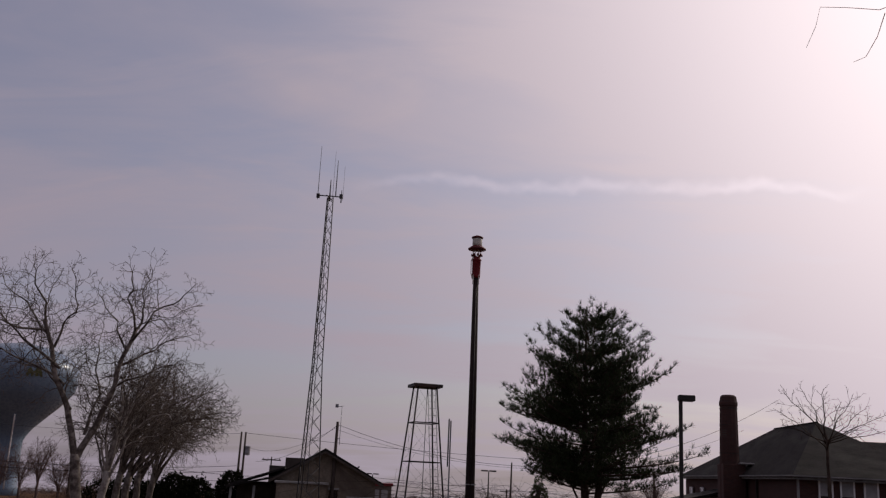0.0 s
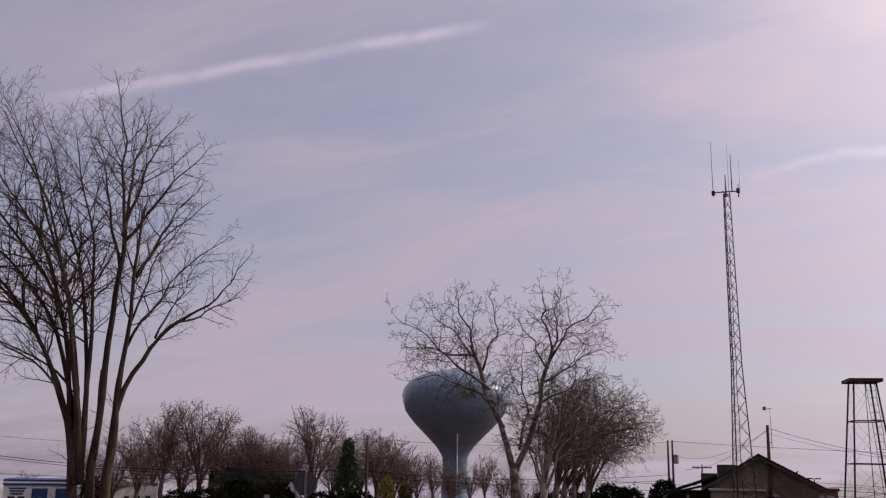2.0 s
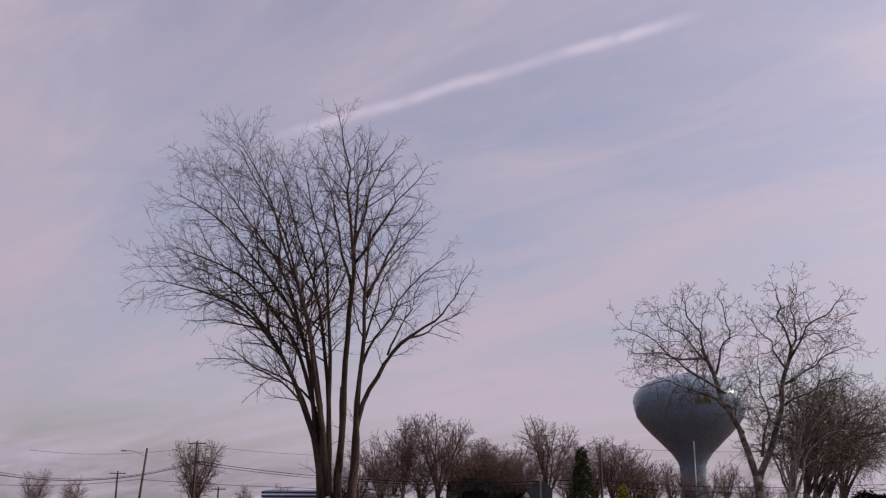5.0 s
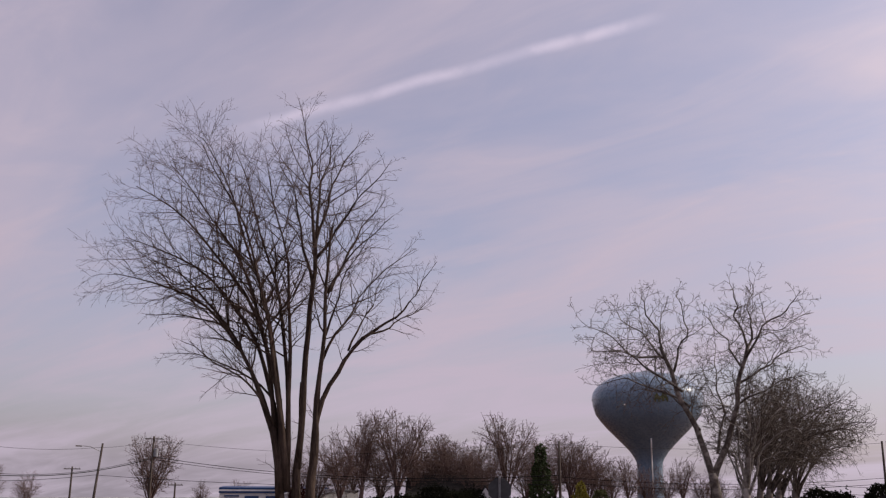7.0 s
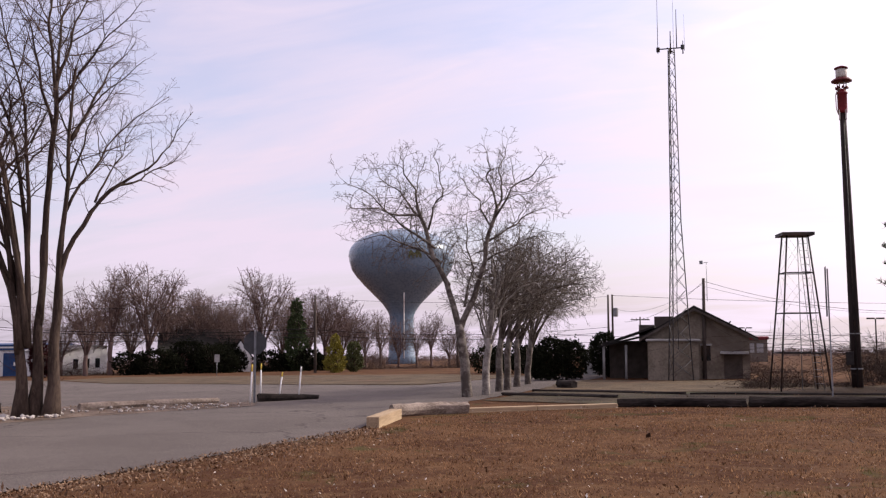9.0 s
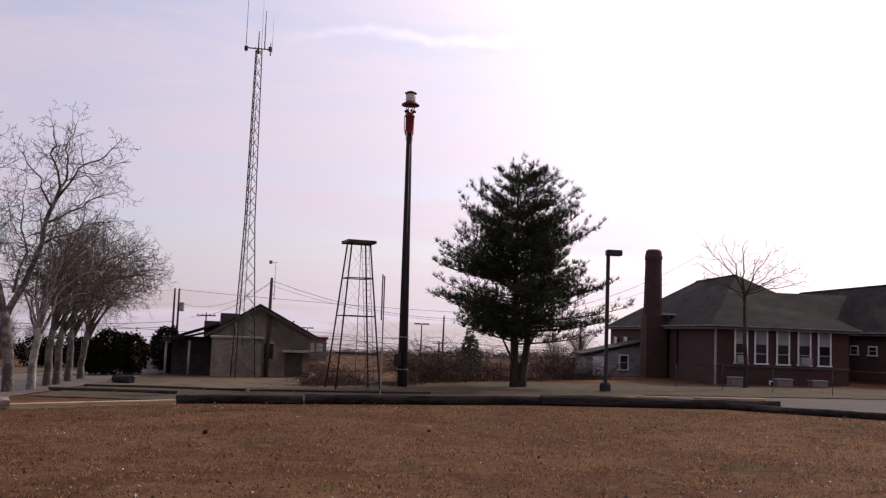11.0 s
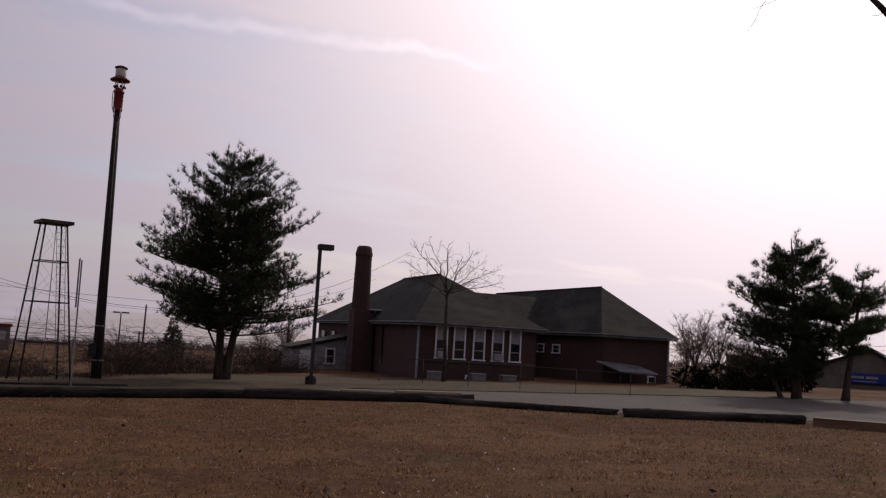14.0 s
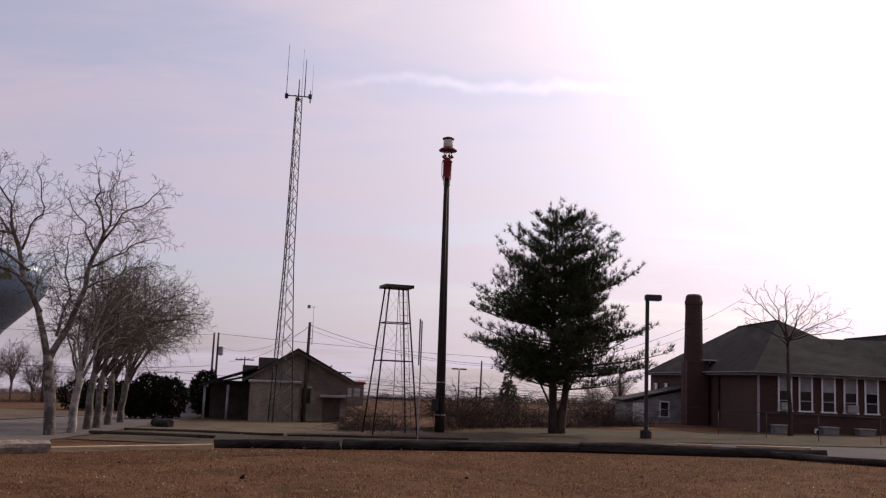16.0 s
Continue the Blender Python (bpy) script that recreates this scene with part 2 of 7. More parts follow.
CONIFER_YEL = material("golden_conifer_leaf", (0.17, 0.15, 0.025), (0.33, 0.28, 0.05), 2, 0.8, 0, vary=0.5)
CONIFER_GRN = material("dull_green_conifer_leaf", (0.045, 0.055, 0.022), (0.10, 0.10, 0.04), 2, 0.8, 0, vary=0.5)
BRAMBLE = material("brown_bramble_stems", (0.035, 0.022, 0.018), (0.095, 0.062, 0.048), 4, 0.95, 0, vary=0.6)
LOG = material("weathered_pole_log", (0.012, 0.0095, 0.0085), (0.045, 0.036, 0.031), 2, 0.95, 1.0, fine=14, stretch=(0.2, 1, 1), stain=(0.075, 0.064, 0.056), spec=0.1)
LOG_PALE = material("bleached_log", (0.15, 0.112, 0.086), (0.38, 0.31, 0.255), 2, 0.95, 0.9, fine=20, stretch=(0.2, 1, 1))
LUMBER = material("pale_new_lumber", (0.27, 0.19, 0.115), (0.45, 0.335, 0.21), 2, 0.8, 0.4, fine=20, stretch=(0.1, 1, 1))
POLE_WOOD = material("dark_creosoted_pole", (0.02, 0.013, 0.012), (0.045, 0.03, 0.026), 2.5, 0.75, 0.5, fine=25, stretch=(1, 1, 0.1))
POLE_GREY = material("grey_utility_pole", (0.055, 0.043, 0.036), (0.115, 0.093, 0.08), 2.5, 0.9, 0.5, fine=25, stretch=(1, 1, 0.1))
STEEL = material("dull_galvanised_steel", (0.20, 0.205, 0.215), (0.36, 0.365, 0.375), 3, 0.5, 0.1, metal=0.6, stain=(0.2, 0.15, 0.11))
STEEL_DARK = material("dark_painted_steel", (0.018, 0.014, 0.013), (0.04, 0.033, 0.03), 3, 0.55, 0.2, stain=(0.09, 0.05, 0.035))
MAST = material("weathered_grey_mast_steel", (0.05, 0.05, 0.053), (0.095, 0.095, 0.10), 3, 0.6, 0.1, metal=0.3, stain=(0.09, 0.065, 0.05))
BRONZE = material("dark_bronze_paint", (0.022, 0.019, 0.018), (0.045, 0.04, 0.037), 3, 0.45, 0.1)
RED = material("faded_red_paint", (0.15, 0.012, 0.017), (0.22, 0.022, 0.028), 4, 0.5, 0.15, stain=(0.13, 0.03, 0.03))
RED_DARK = material("dark_red_rim", (0.10, 0.02, 0.022), (0.17, 0.035, 0.035), 4, 0.5, 0.15)
CREAM = material("dirty_cream_paint", (0.45, 0.42, 0.36), (0.66, 0.62, 0.54), 6, 0.6, 0.15)
TANK = material("pale_blue_tank_paint", (0.13, 0.185, 0.25), (0.175, 0.24, 0.31), 0.25, 0.28, 0.0, fine=2.0, stain=(0.12, 0.17, 0.215), coat=0.5)
WHITE = material("white_paint", (0.68, 0.66, 0.64), (0.82, 0.80, 0.78), 2, 0.6, 0.1)
GUTTER = material("dull_grey_gutter_paint", (0.13, 0.125, 0.12), (0.24, 0.23, 0.22), 1.5, 0.7, 0.2)
WHITE_DIRTY = material("grey_white_paint", (0.22, 0.21, 0.21), (0.36, 0.35, 0.34), 1.5, 0.7, 0.2)
BRICK = brick_material("dark_red_brick")
SHINGLE = material("charcoal_shingle", (0.014, 0.0122, 0.0115), (0.034, 0.030, 0.027), 0.8, 0.95, 0.7, fine=9, stretch=(1, 1, 3), stain=(0.048, 0.045, 0.039), spec=0.2)
STUCCO = material("tan_stucco", (0.17, 0.14, 0.105), (0.30, 0.255, 0.20), 0.9, 0.92, 0.4, fine=9, stain=(0.12, 0.095, 0.075))
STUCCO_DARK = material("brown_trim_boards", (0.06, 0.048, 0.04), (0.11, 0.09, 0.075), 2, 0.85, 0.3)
CONCRETE = material("grey_concrete", (0.26, 0.25, 0.24), (0.40, 0.39, 0.37), 1.2, 0.9, 0.3)
BLUE_DOOR = material("blue_panel_paint", (0.018, 0.045, 0.13), (0.03, 0.07, 0.18), 2, 0.5, 0.1)
SIGN_BLUE = material("blue_sign_face", (0.02, 0.03, 0.16), (0.03, 0.05, 0.24), 2, 0.4, 0)
TAN_WALL = material("tan_block_wall", (0.12, 0.098, 0.077), (0.185, 0.155, 0.126), 0.6, 0.9, 0.3, fine=5)
GLASS = glass_material("dark_window_glass", (0.012, 0.014, 0.017))
RUBBER = material("black_rubber", (0.012, 0.012, 0.012), (0.03, 0.03, 0.03), 5, 0.8, 0.2)
ALUM = material("brushed_sign_back", (0.05, 0.05, 0.053), (0.085, 0.085, 0.09), 3, 0.6, 0.05, metal=0.3)
WIRE = material("black_cable", (0.015, 0.015, 0.015), (0.03, 0.03, 0.03), 3, 0.7, 0)
TIMBER_RED = material("red_brown_treated_timber", (0.10, 0.052, 0.03), (0.19, 0.105, 0.06), 2, 0.75, 0.4, fine=20, stretch=(0.1, 1, 1))
YELLOW = material("yellow_tape", (0.55, 0.38, 0.05), (0.7, 0.5, 0.1), 3, 0.6, 0)
CAR_WHITE = material("white_car_paint", (0.66, 0.66, 0.66), (0.76, 0.76, 0.76), 1, 0.3, 0, coat=0.6)
CAR_TAN = material("pale_gold_car_paint", (0.42, 0.38, 0.32), (0.50, 0.45, 0.38), 1, 0.3, 0, coat=0.6)
CAR_DARK = material("dark_grey_car_paint", (0.012, 0.012, 0.014), (0.018, 0.018, 0.021), 1, 0.45, 0, spec=0.2)
CAR_BLUE = material("navy_car_paint", (0.01, 0.012, 0.045), (0.016, 0.02, 0.065), 1, 0.45, 0, spec=0.2)
TAIL_RED = material("red_lamp_lens", (0.4, 0.01, 0.01), (0.6, 0.02, 0.02), 5, 0.2, 0)
CHROME = material("bright_rim_metal", (0.5, 0.5, 0.5), (0.7, 0.7, 0.7), 5, 0.3, 0, metal=0.9)


# ---- helpers of the scene ----
def ground(x, y):
    """Height of the ground: it falls gently to the left and away, more so beyond the yards, with a low knoll in the middle of the lawn."""
    r = math.hypot(x, y)
    far = max(0.0, r - 78) if r > 200 else 8 * math.log1p(math.exp((r - 78) / 8))
    return 0.021 * x - 0.0132 * y - 0.012 * far + 0.42 * math.exp(-(r / 5.5) ** 2)


def spot(az, dist, up=0.0):
    """A place on the ground by bearing and distance from the knoll."""
    x, y = dist * math.sin(radians(az)), dist * math.cos(radians(az))
    return Vector((x, y, ground(x, y) + up))


def level(dist, el):
    """The height at that distance and elevation seen from the knoll."""
    return EYE + dist * math.tan(radians(el))


def mesh_of(bm, name, mat, smooth=False):
    me = bpy.data.meshes.new(name)
    bm.to_mesh(me)
    bm.free()
    for k in mat if isinstance(mat, (list, tuple)) else (mat,):
        me.materials.append(k)
    if smooth:
        for p in me.polygons:
            p.use_smooth = True
    return me


def part(name, bm, mat, parent=None, label="", smooth=False):
    """One mesh object out of a bmesh, under a thing or a part."""
    ob = new(name, mesh_of(bm, name, mat, smooth))
    ob.parent = parent
    if label:
        ob["label"] = label
    return ob


def thing(name, place, label, category, group="", turn=0.0, kind=""):
    ob = new(name)
    ob.matrix_world = Matrix.Translation(place) @ pose(0, 0, 0, 0, 0, turn)
    return tagged(ob, label, category, group, kind)


def box(bm, lo, hi, m=None, bevel=0.0):
    lo, hi = Vector(lo), Vector(hi)
    r = bmesh.ops.create_cube(bm, size=1.0, matrix=Matrix.Translation((lo + hi) / 2) @ Matrix.Diagonal((*(hi - lo), 1)))
    if bevel:
        edges = {e for v in r["verts"] for e in v.link_edges}
        out = bmesh.ops.bevel(bm, geom=list(edges), offset=bevel, segments=1, affect="EDGES")
        r["verts"] = list({v for f in out["faces"] for v in f.verts} | {v for v in r["verts"] if v.is_valid})
    if m is not None:
        bmesh.ops.transform(bm, matrix=m, verts=[v for v in r["verts"] if v.is_valid])
    return bm


def boxes(*pairs, bevel=0.0):
    bm = bmesh.new()
    for lo, hi in pairs:
        box(bm, lo, hi, bevel=bevel)
    return bm


def prism(outline, y0, y1):
    """An outline in x and z, drawn out along y."""
    bm = bmesh.new()
    a = [bm.verts.new((x, y0, z)) for x, z in outline]
    b = [bm.verts.new((x, y1, z)) for x, z in outline]
    bm.faces.new(a)
    bm.faces.new(b[::-1])
    n = len(a)
    for i in range(n):
        bm.faces.new((a[i], b[i], b[(i + 1) % n], a[(i + 1) % n]))
    bmesh.ops.recalc_face_normals(bm, faces=bm.faces)
    return bm


class Tubes:
    """Collects tapered tubes; much quicker than bmesh for branches."""

    def __init__(self):
        self.v, self.f = [], []

    def add(self, pts, radii, sides=5, cap=True):
        base = len(self.v)
        n = len(pts)
        for i, p in enumerate(pts):
            d = (pts[min(i + 1, n - 1)] - pts[max(i - 1, 0)]).normalized()
            u = d.cross(Vector((0.31, 0.87, 0.17)) if abs(d.z) > 0.8 else Vector((0, 0, 1)))
            u.normalize()
            w = d.cross(u)
            for k in range(sides):
                a = 2 * math.pi * k / sides
                self.v.append(p + (u * math.cos(a) + w * math.sin(a)) * radii[i])
        for i in range(n - 1):
            for k in range(sides):
                a, b = base + i * sides + k, base + i * sides + (k + 1) % sides
                self.f.append((a, b, b + sides, a + sides))
        if cap:
            self.f.append(tuple(base + k for k in range(sides))[::-1])
            self.f.append(tuple(base + (n - 1) * sides + k for k in range(sides)))

    def part(self, name, mat, parent=None, label="", smooth=True):
        me = bpy.data.meshes.new(name)
        me.from_pydata(self.v, [], self.f)
        me.materials.append(mat)
        if smooth:
            me.shade_smooth()
        ob = new(name, me)
        ob.parent = parent
        if label:
            ob["label"] = label
        return ob


def tube(name, pts, radii, mat, parent=None, sides=8, label=""):
    t = Tubes()
    pts = [Vector(p) for p in pts]
    t.add(pts, radii if isinstance(radii, (list, tuple)) else [radii] * len(pts), sides)
    return t.part(name, mat, parent, label)


def lathe(profile, sides=24):
    """A turned form out of (radius, height) pairs."""
    bm = bmesh.new()
    rings = []
    for r, z in profile:
        rings.append([bm.verts.new((max(r, 1e-4) * math.cos(2 * math.pi * k / sides), max(r, 1e-4) * math.sin(2 * math.pi * k / sides), z)) for k in range(sides)])
    for a, b in zip(rings, rings[1:]):
        for k in range(sides):
            bm.faces.new((a[k], a[(k + 1) % sides], b[(k + 1) % sides], b[k]))
    bm.faces.new(rings[0][::-1])
    bm.faces.new(rings[-1])
    return bm


def clip_poly(poly, axis, value, keep_less):
    out = []
    for i, p in enumerate(poly):
        q = poly[(i + 1) % len(poly)]
        a, b = (p[axis] <= value) == keep_less or p[axis] == value, (q[axis] <= value) == keep_less or q[axis] == value
        if a:
            out.append(p)
        if a != b and p[axis] != q[axis]:
            t = (value - p[axis]) / (q[axis] - p[axis])
            out.append((p[0] + (q[0] - p[0]) * t, p[1] + (q[1] - p[1]) * t))
    return out


def ragged(outline, step=0.7, amount=0.2):
    """The outline with many small uneven steps."""
    out = []
    n = len(outline)
    for i in range(n):
        p, q = Vector(outline[i]), Vector(outline[(i + 1) % n])
        k = max(1, int((q - p).length / step))
        side = Vector((-(q - p).y, (q - p).x)).normalized()
        for j in range(k):
            a = p.lerp(q, j / k)
            s = noise.noise(Vector((a.x * 0.9, a.y * 0.9, 3.0))) + 0.6 * noise.noise(Vector((a.x * 3, a.y * 3, 7.0)))
            a = a + side * s * amount
            out.append((a.x, a.y))
    return out


def patch(name, outline, mat, up, label, category, cell=3.0):
    """A sheet draped over the ground within an outline."""
    bm = bmesh.new()
    xs, ys = [p[0] for p in outline], [p[1] for p in outline]
    for i in range(math.floor(min(xs) / cell), math.ceil(max(xs) / cell)):
        col = clip_poly(clip_poly(outline, 0, i * cell, False), 0, (i + 1) * cell, True)
        if len(col) < 3:
            continue
        for j in range(math.floor(min(ys) / cell), math.ceil(max(ys) / cell)):
            c = clip_poly(clip_poly(col, 1, j * cell, False), 1, (j + 1) * cell, True)
            if len(c) < 3:
                continue
            vs = [bm.verts.new((x, y, ground(x, y) + up)) for x, y in c]
            bm.faces.new(vs)
    bmesh.ops.remove_doubles(bm, verts=bm.verts, dist=0.002)
    bmesh.ops.dissolve_degenerate(bm, edges=bm.edges, dist=0.002)
    bmesh.ops.triangulate(bm, faces=bm.faces)
    for f in bm.faces:
        f.normal_update()
        if f.normal.z < 0:
            f.normal_flip()
    return tagged(part(name, bm, mat), label, category, kind="structure")


# ---- ground ----
def build_ground():
    n = 110
    k = [2600 * math.sinh(6.2 * (i / n)) / math.sinh(6.2) for i in range(-n, n + 1)]
    verts = [(x, y, ground(x, y)) for y in k for x in k]
    w = 2 * n + 1
    faces = [(j * w + i, j * w + i + 1, (j + 1) * w + i + 1, (j + 1) * w + i) for j in range(w - 1) for i in range(w - 1)]
    me = bpy.data.meshes.new("ground")
    me.from_pydata(verts, [], faces)
    me.materials.append(TURF)
    me.shade_smooth()
    tagged(new("ground", me), "brown dormant winter lawn with dry leaves and green tufts", "lawn", kind="structure")


build_ground()
ROAD = ragged([(-11.3, -30), (-11.6, 8), (-11.6, 14), (-11.4, 20.5), (-12.6, 25), (-11.5, 28.2), (-13.2, 33), (-13.6, 45.5), (-14.5, 62), (-20, 62), (-21.6, 46.5), (-34, 47.5),
               (-46, 49), (-58, 56), (-95, 66), (-140, 60), (-140, -30)], 0.7, 0.14)
patch("road", ROAD, ASPHALT, 0.02, "worn grey asphalt drive and parking lot", "road")
LOT = ragged([(7, 33.4), (13.5, 33.2), (16.2, 27.0), (21.5, 24.6), (30, 20), (70, 10), (80, 30), (36, 36.5), (24, 38.0), (11.5, 39.2)], 0.8, 0.12)
patch("parking_lot", LOT, ASPHALT_DARK, 0.02, "worn grey asphalt lot beside the brick school", "road")
ISLAND = ragged([(-40, 12.6), (-25.1, 13.7), (-23.8, 18.2), (-22.6, 23.6), (-20.3, 29.0), (-21.5, 31.2), (-27.8, 27.5), (-34.6, 26.6), (-41, 22.5)], 0.6, 0.3)
patch("planting_island", ISLAND, DIRT, 0.03, "bare earth island with leaf litter between drives", "island")
patch("road_verge", ragged([(-46, 49.4), (-34, 47.9), (-21.8, 47.0), (-20.5, 62), (-30, 66), (-60, 66), (-58, 56.6)], 1.0, 0.15), STRAW, 0.03, "pale straw-coloured grass verge beyond the road", "verge")
patch("house_grass", ragged([(-13.0, 41), (-7, 40), (0, 41.5), (-1, 47), (-6, 52), (-14, 53), (-14.2, 47)], 1.0, 0.3), STRAW, 0.03, "pale worn grass before the stucco house", "verge")
patch("tie_strip", ragged([(-12.9, 33.2), (-7.2, 31.8), (-2.5, 31.6), (4.5, 33.2), (10, 34.6), (10.3, 39.4), (-2, 36.6), (0, 41.4), (-7, 39.9), (-12.9, 40.9)], 1.0, 0.25), DIRT_GRASS, 0.028, "dark worn grass and earth among old ties", "verge")
patch("pine_grass", ragged([(-2, 36.5), (10.5, 39.6), (23.5, 38.6), (36, 37), (34, 46), (26, 46), (17, 52.5), (5, 50), (-2, 43)], 1.0, 0.3), VERGE, 0.03, "green and tan grass round the pine and school", "verge")


# ---- trees ----
class Bare:
    """Grows a leafless tree: limbs bent to a plan, which fork into crooked branches and twigs; env keeps a crown within ellipsoids."""

    def __init__(self, seed, env=None, rate=(2.4, 3.2, 3.6), ratio=0.42, cap=(2.6, 1.2, 0.5), angle=(24, 50), wander=0.12, zig=0.0, lift=0.05, twig=0.006, start=0.3):
        self.r = random.Random(seed)
        self.env, self.rate, self.ratio, self.cap, self.angle = env, rate, ratio, cap, angle
        self.wander, self.zig, self.lift, self.twig, self.start = wander, zig, lift, twig, start
        self.big, self.small = Tubes(), Tubes()

    def inside(self, p):
        for c, s in self.env:
            if ((p.x - c[0]) / s[0]) ** 2 + ((p.y - c[1]) / s[1]) ** 2 + ((p.z - c[2]) / s[2]) ** 2 < 1:
                return True
        return False

    def reach(self, p, d, most):
        if not self.env:
            return most
        l, step = 0.0, most / 6
        for _ in range(6):
            if not self.inside(p + d * (l + step)):
                break
            l += step
        return l

    def any(self):
        r = self.r
        return Vector((r.gauss(0, 1), r.gauss(0, 1), r.gauss(0, 1)))

    def along(self, pts, radii, lvl, start=None):
        """Branches off a finished limb, turning round it as they follow one another."""
        if lvl >= len(self.rate):
            return
        r = self.r
        n = len(pts) - 1
        total = sum((b - a).length for a, b in zip(pts, pts[1:]))
        first = self.start if start is None else start
        k = max(2, round(total * (1 - first) * self.rate[lvl]))
        phi = r.uniform(0, 6.28)
        for j in range(k):
            f = min(0.995, first + (1 - first) * (j + r.random()) / k)
            i = min(int(f * n), n - 1)
            p = pts[i].lerp(pts[i + 1], f * n - i)
            d = (pts[i + 1] - pts[i]).normalized()
            u = d.cross(Vector((0.31, 0.87, 0.17))).normalized()
            phi += 2.4 + r.uniform(-0.5, 0.5)
            side = u * math.cos(phi) + d.cross(u) * math.sin(phi)
            a = radians(r.uniform(*self.angle))
            d = (d * math.cos(a) + side * math.sin(a)).normalized()
            want = min(self.cap[lvl], total * self.ratio * (1.25 - 0.9 * f)) * r.uniform(0.5, 1.1)
            l = self.reach(p, d, want)
            if l < 0.12 and r.random() < 0.6:
                continue
            l = max(l, 0.16)
            self.grow(p, d, l, max(self.twig, min(radii[i] * 0.6, 0.0115 * l + 0.003)), lvl + 1)

    def grow(self, p, d, l, rad, lvl):
        r = self.r
        n = max(2, min(7, int(l / 0.28) + 1))
        pts, radii = [p], [rad]
        kink = self.any().cross(d).normalized()
        for i in range(n):
            d = (d + self.any() * self.wander + kink * self.zig * (1 if i % 2 else -1) + Vector((0, 0, self.lift))).normalized()
            p = p + d * (l / n)
            pts.append(p)
            radii.append(max(self.twig * 0.7, rad * (1 - 0.75 * (i + 1) / n)))
        (self.big if rad > 0.03 else self.small).add(pts, radii, 5 if rad > 0.03 else 3, False)
        self.along(pts, radii, lvl, 0.18)

    def limb(self, start, mid, end, rad, tip=0.12, jog=0.1, steps=12, sides=8, kids=True, first=None):
        """A main limb bowed from start to end towards mid."""
        r = self.r
        a, m, e = Vector(start), Vector(mid), Vector(end)
        ph = (r.uniform(0, 6), r.uniform(0, 6), r.uniform(0, 6))
        pts, radii = [], []
        for i in range(steps + 1):
            t = i / steps
            q = a * (1 - t) ** 2 + m * 2 * t * (1 - t) + e * t * t
            q += Vector((math.sin(t * 8 + ph[0]) + 0.5 * math.sin(t * 19 + ph[2]), math.sin(t * 7 + ph[1]), 0.5 * math.sin(t * 11 + ph[2]))) * jog * min(1, 2.5 * t) * (1 if t < 1 else 0.5)
            pts.append(q)
            radii.append(rad * (1 - (1 - tip) * t ** 0.8))
        self.big.add(pts, radii, sides)
        if kids:
            self.along(pts, radii, 0, first)
        return pts

    def finish(self, ob, bark, twigs):
        self.big.part("trunk", bark, ob)
        self.small.part("crown", twigs, ob, "fine bare twigs")
        return ob


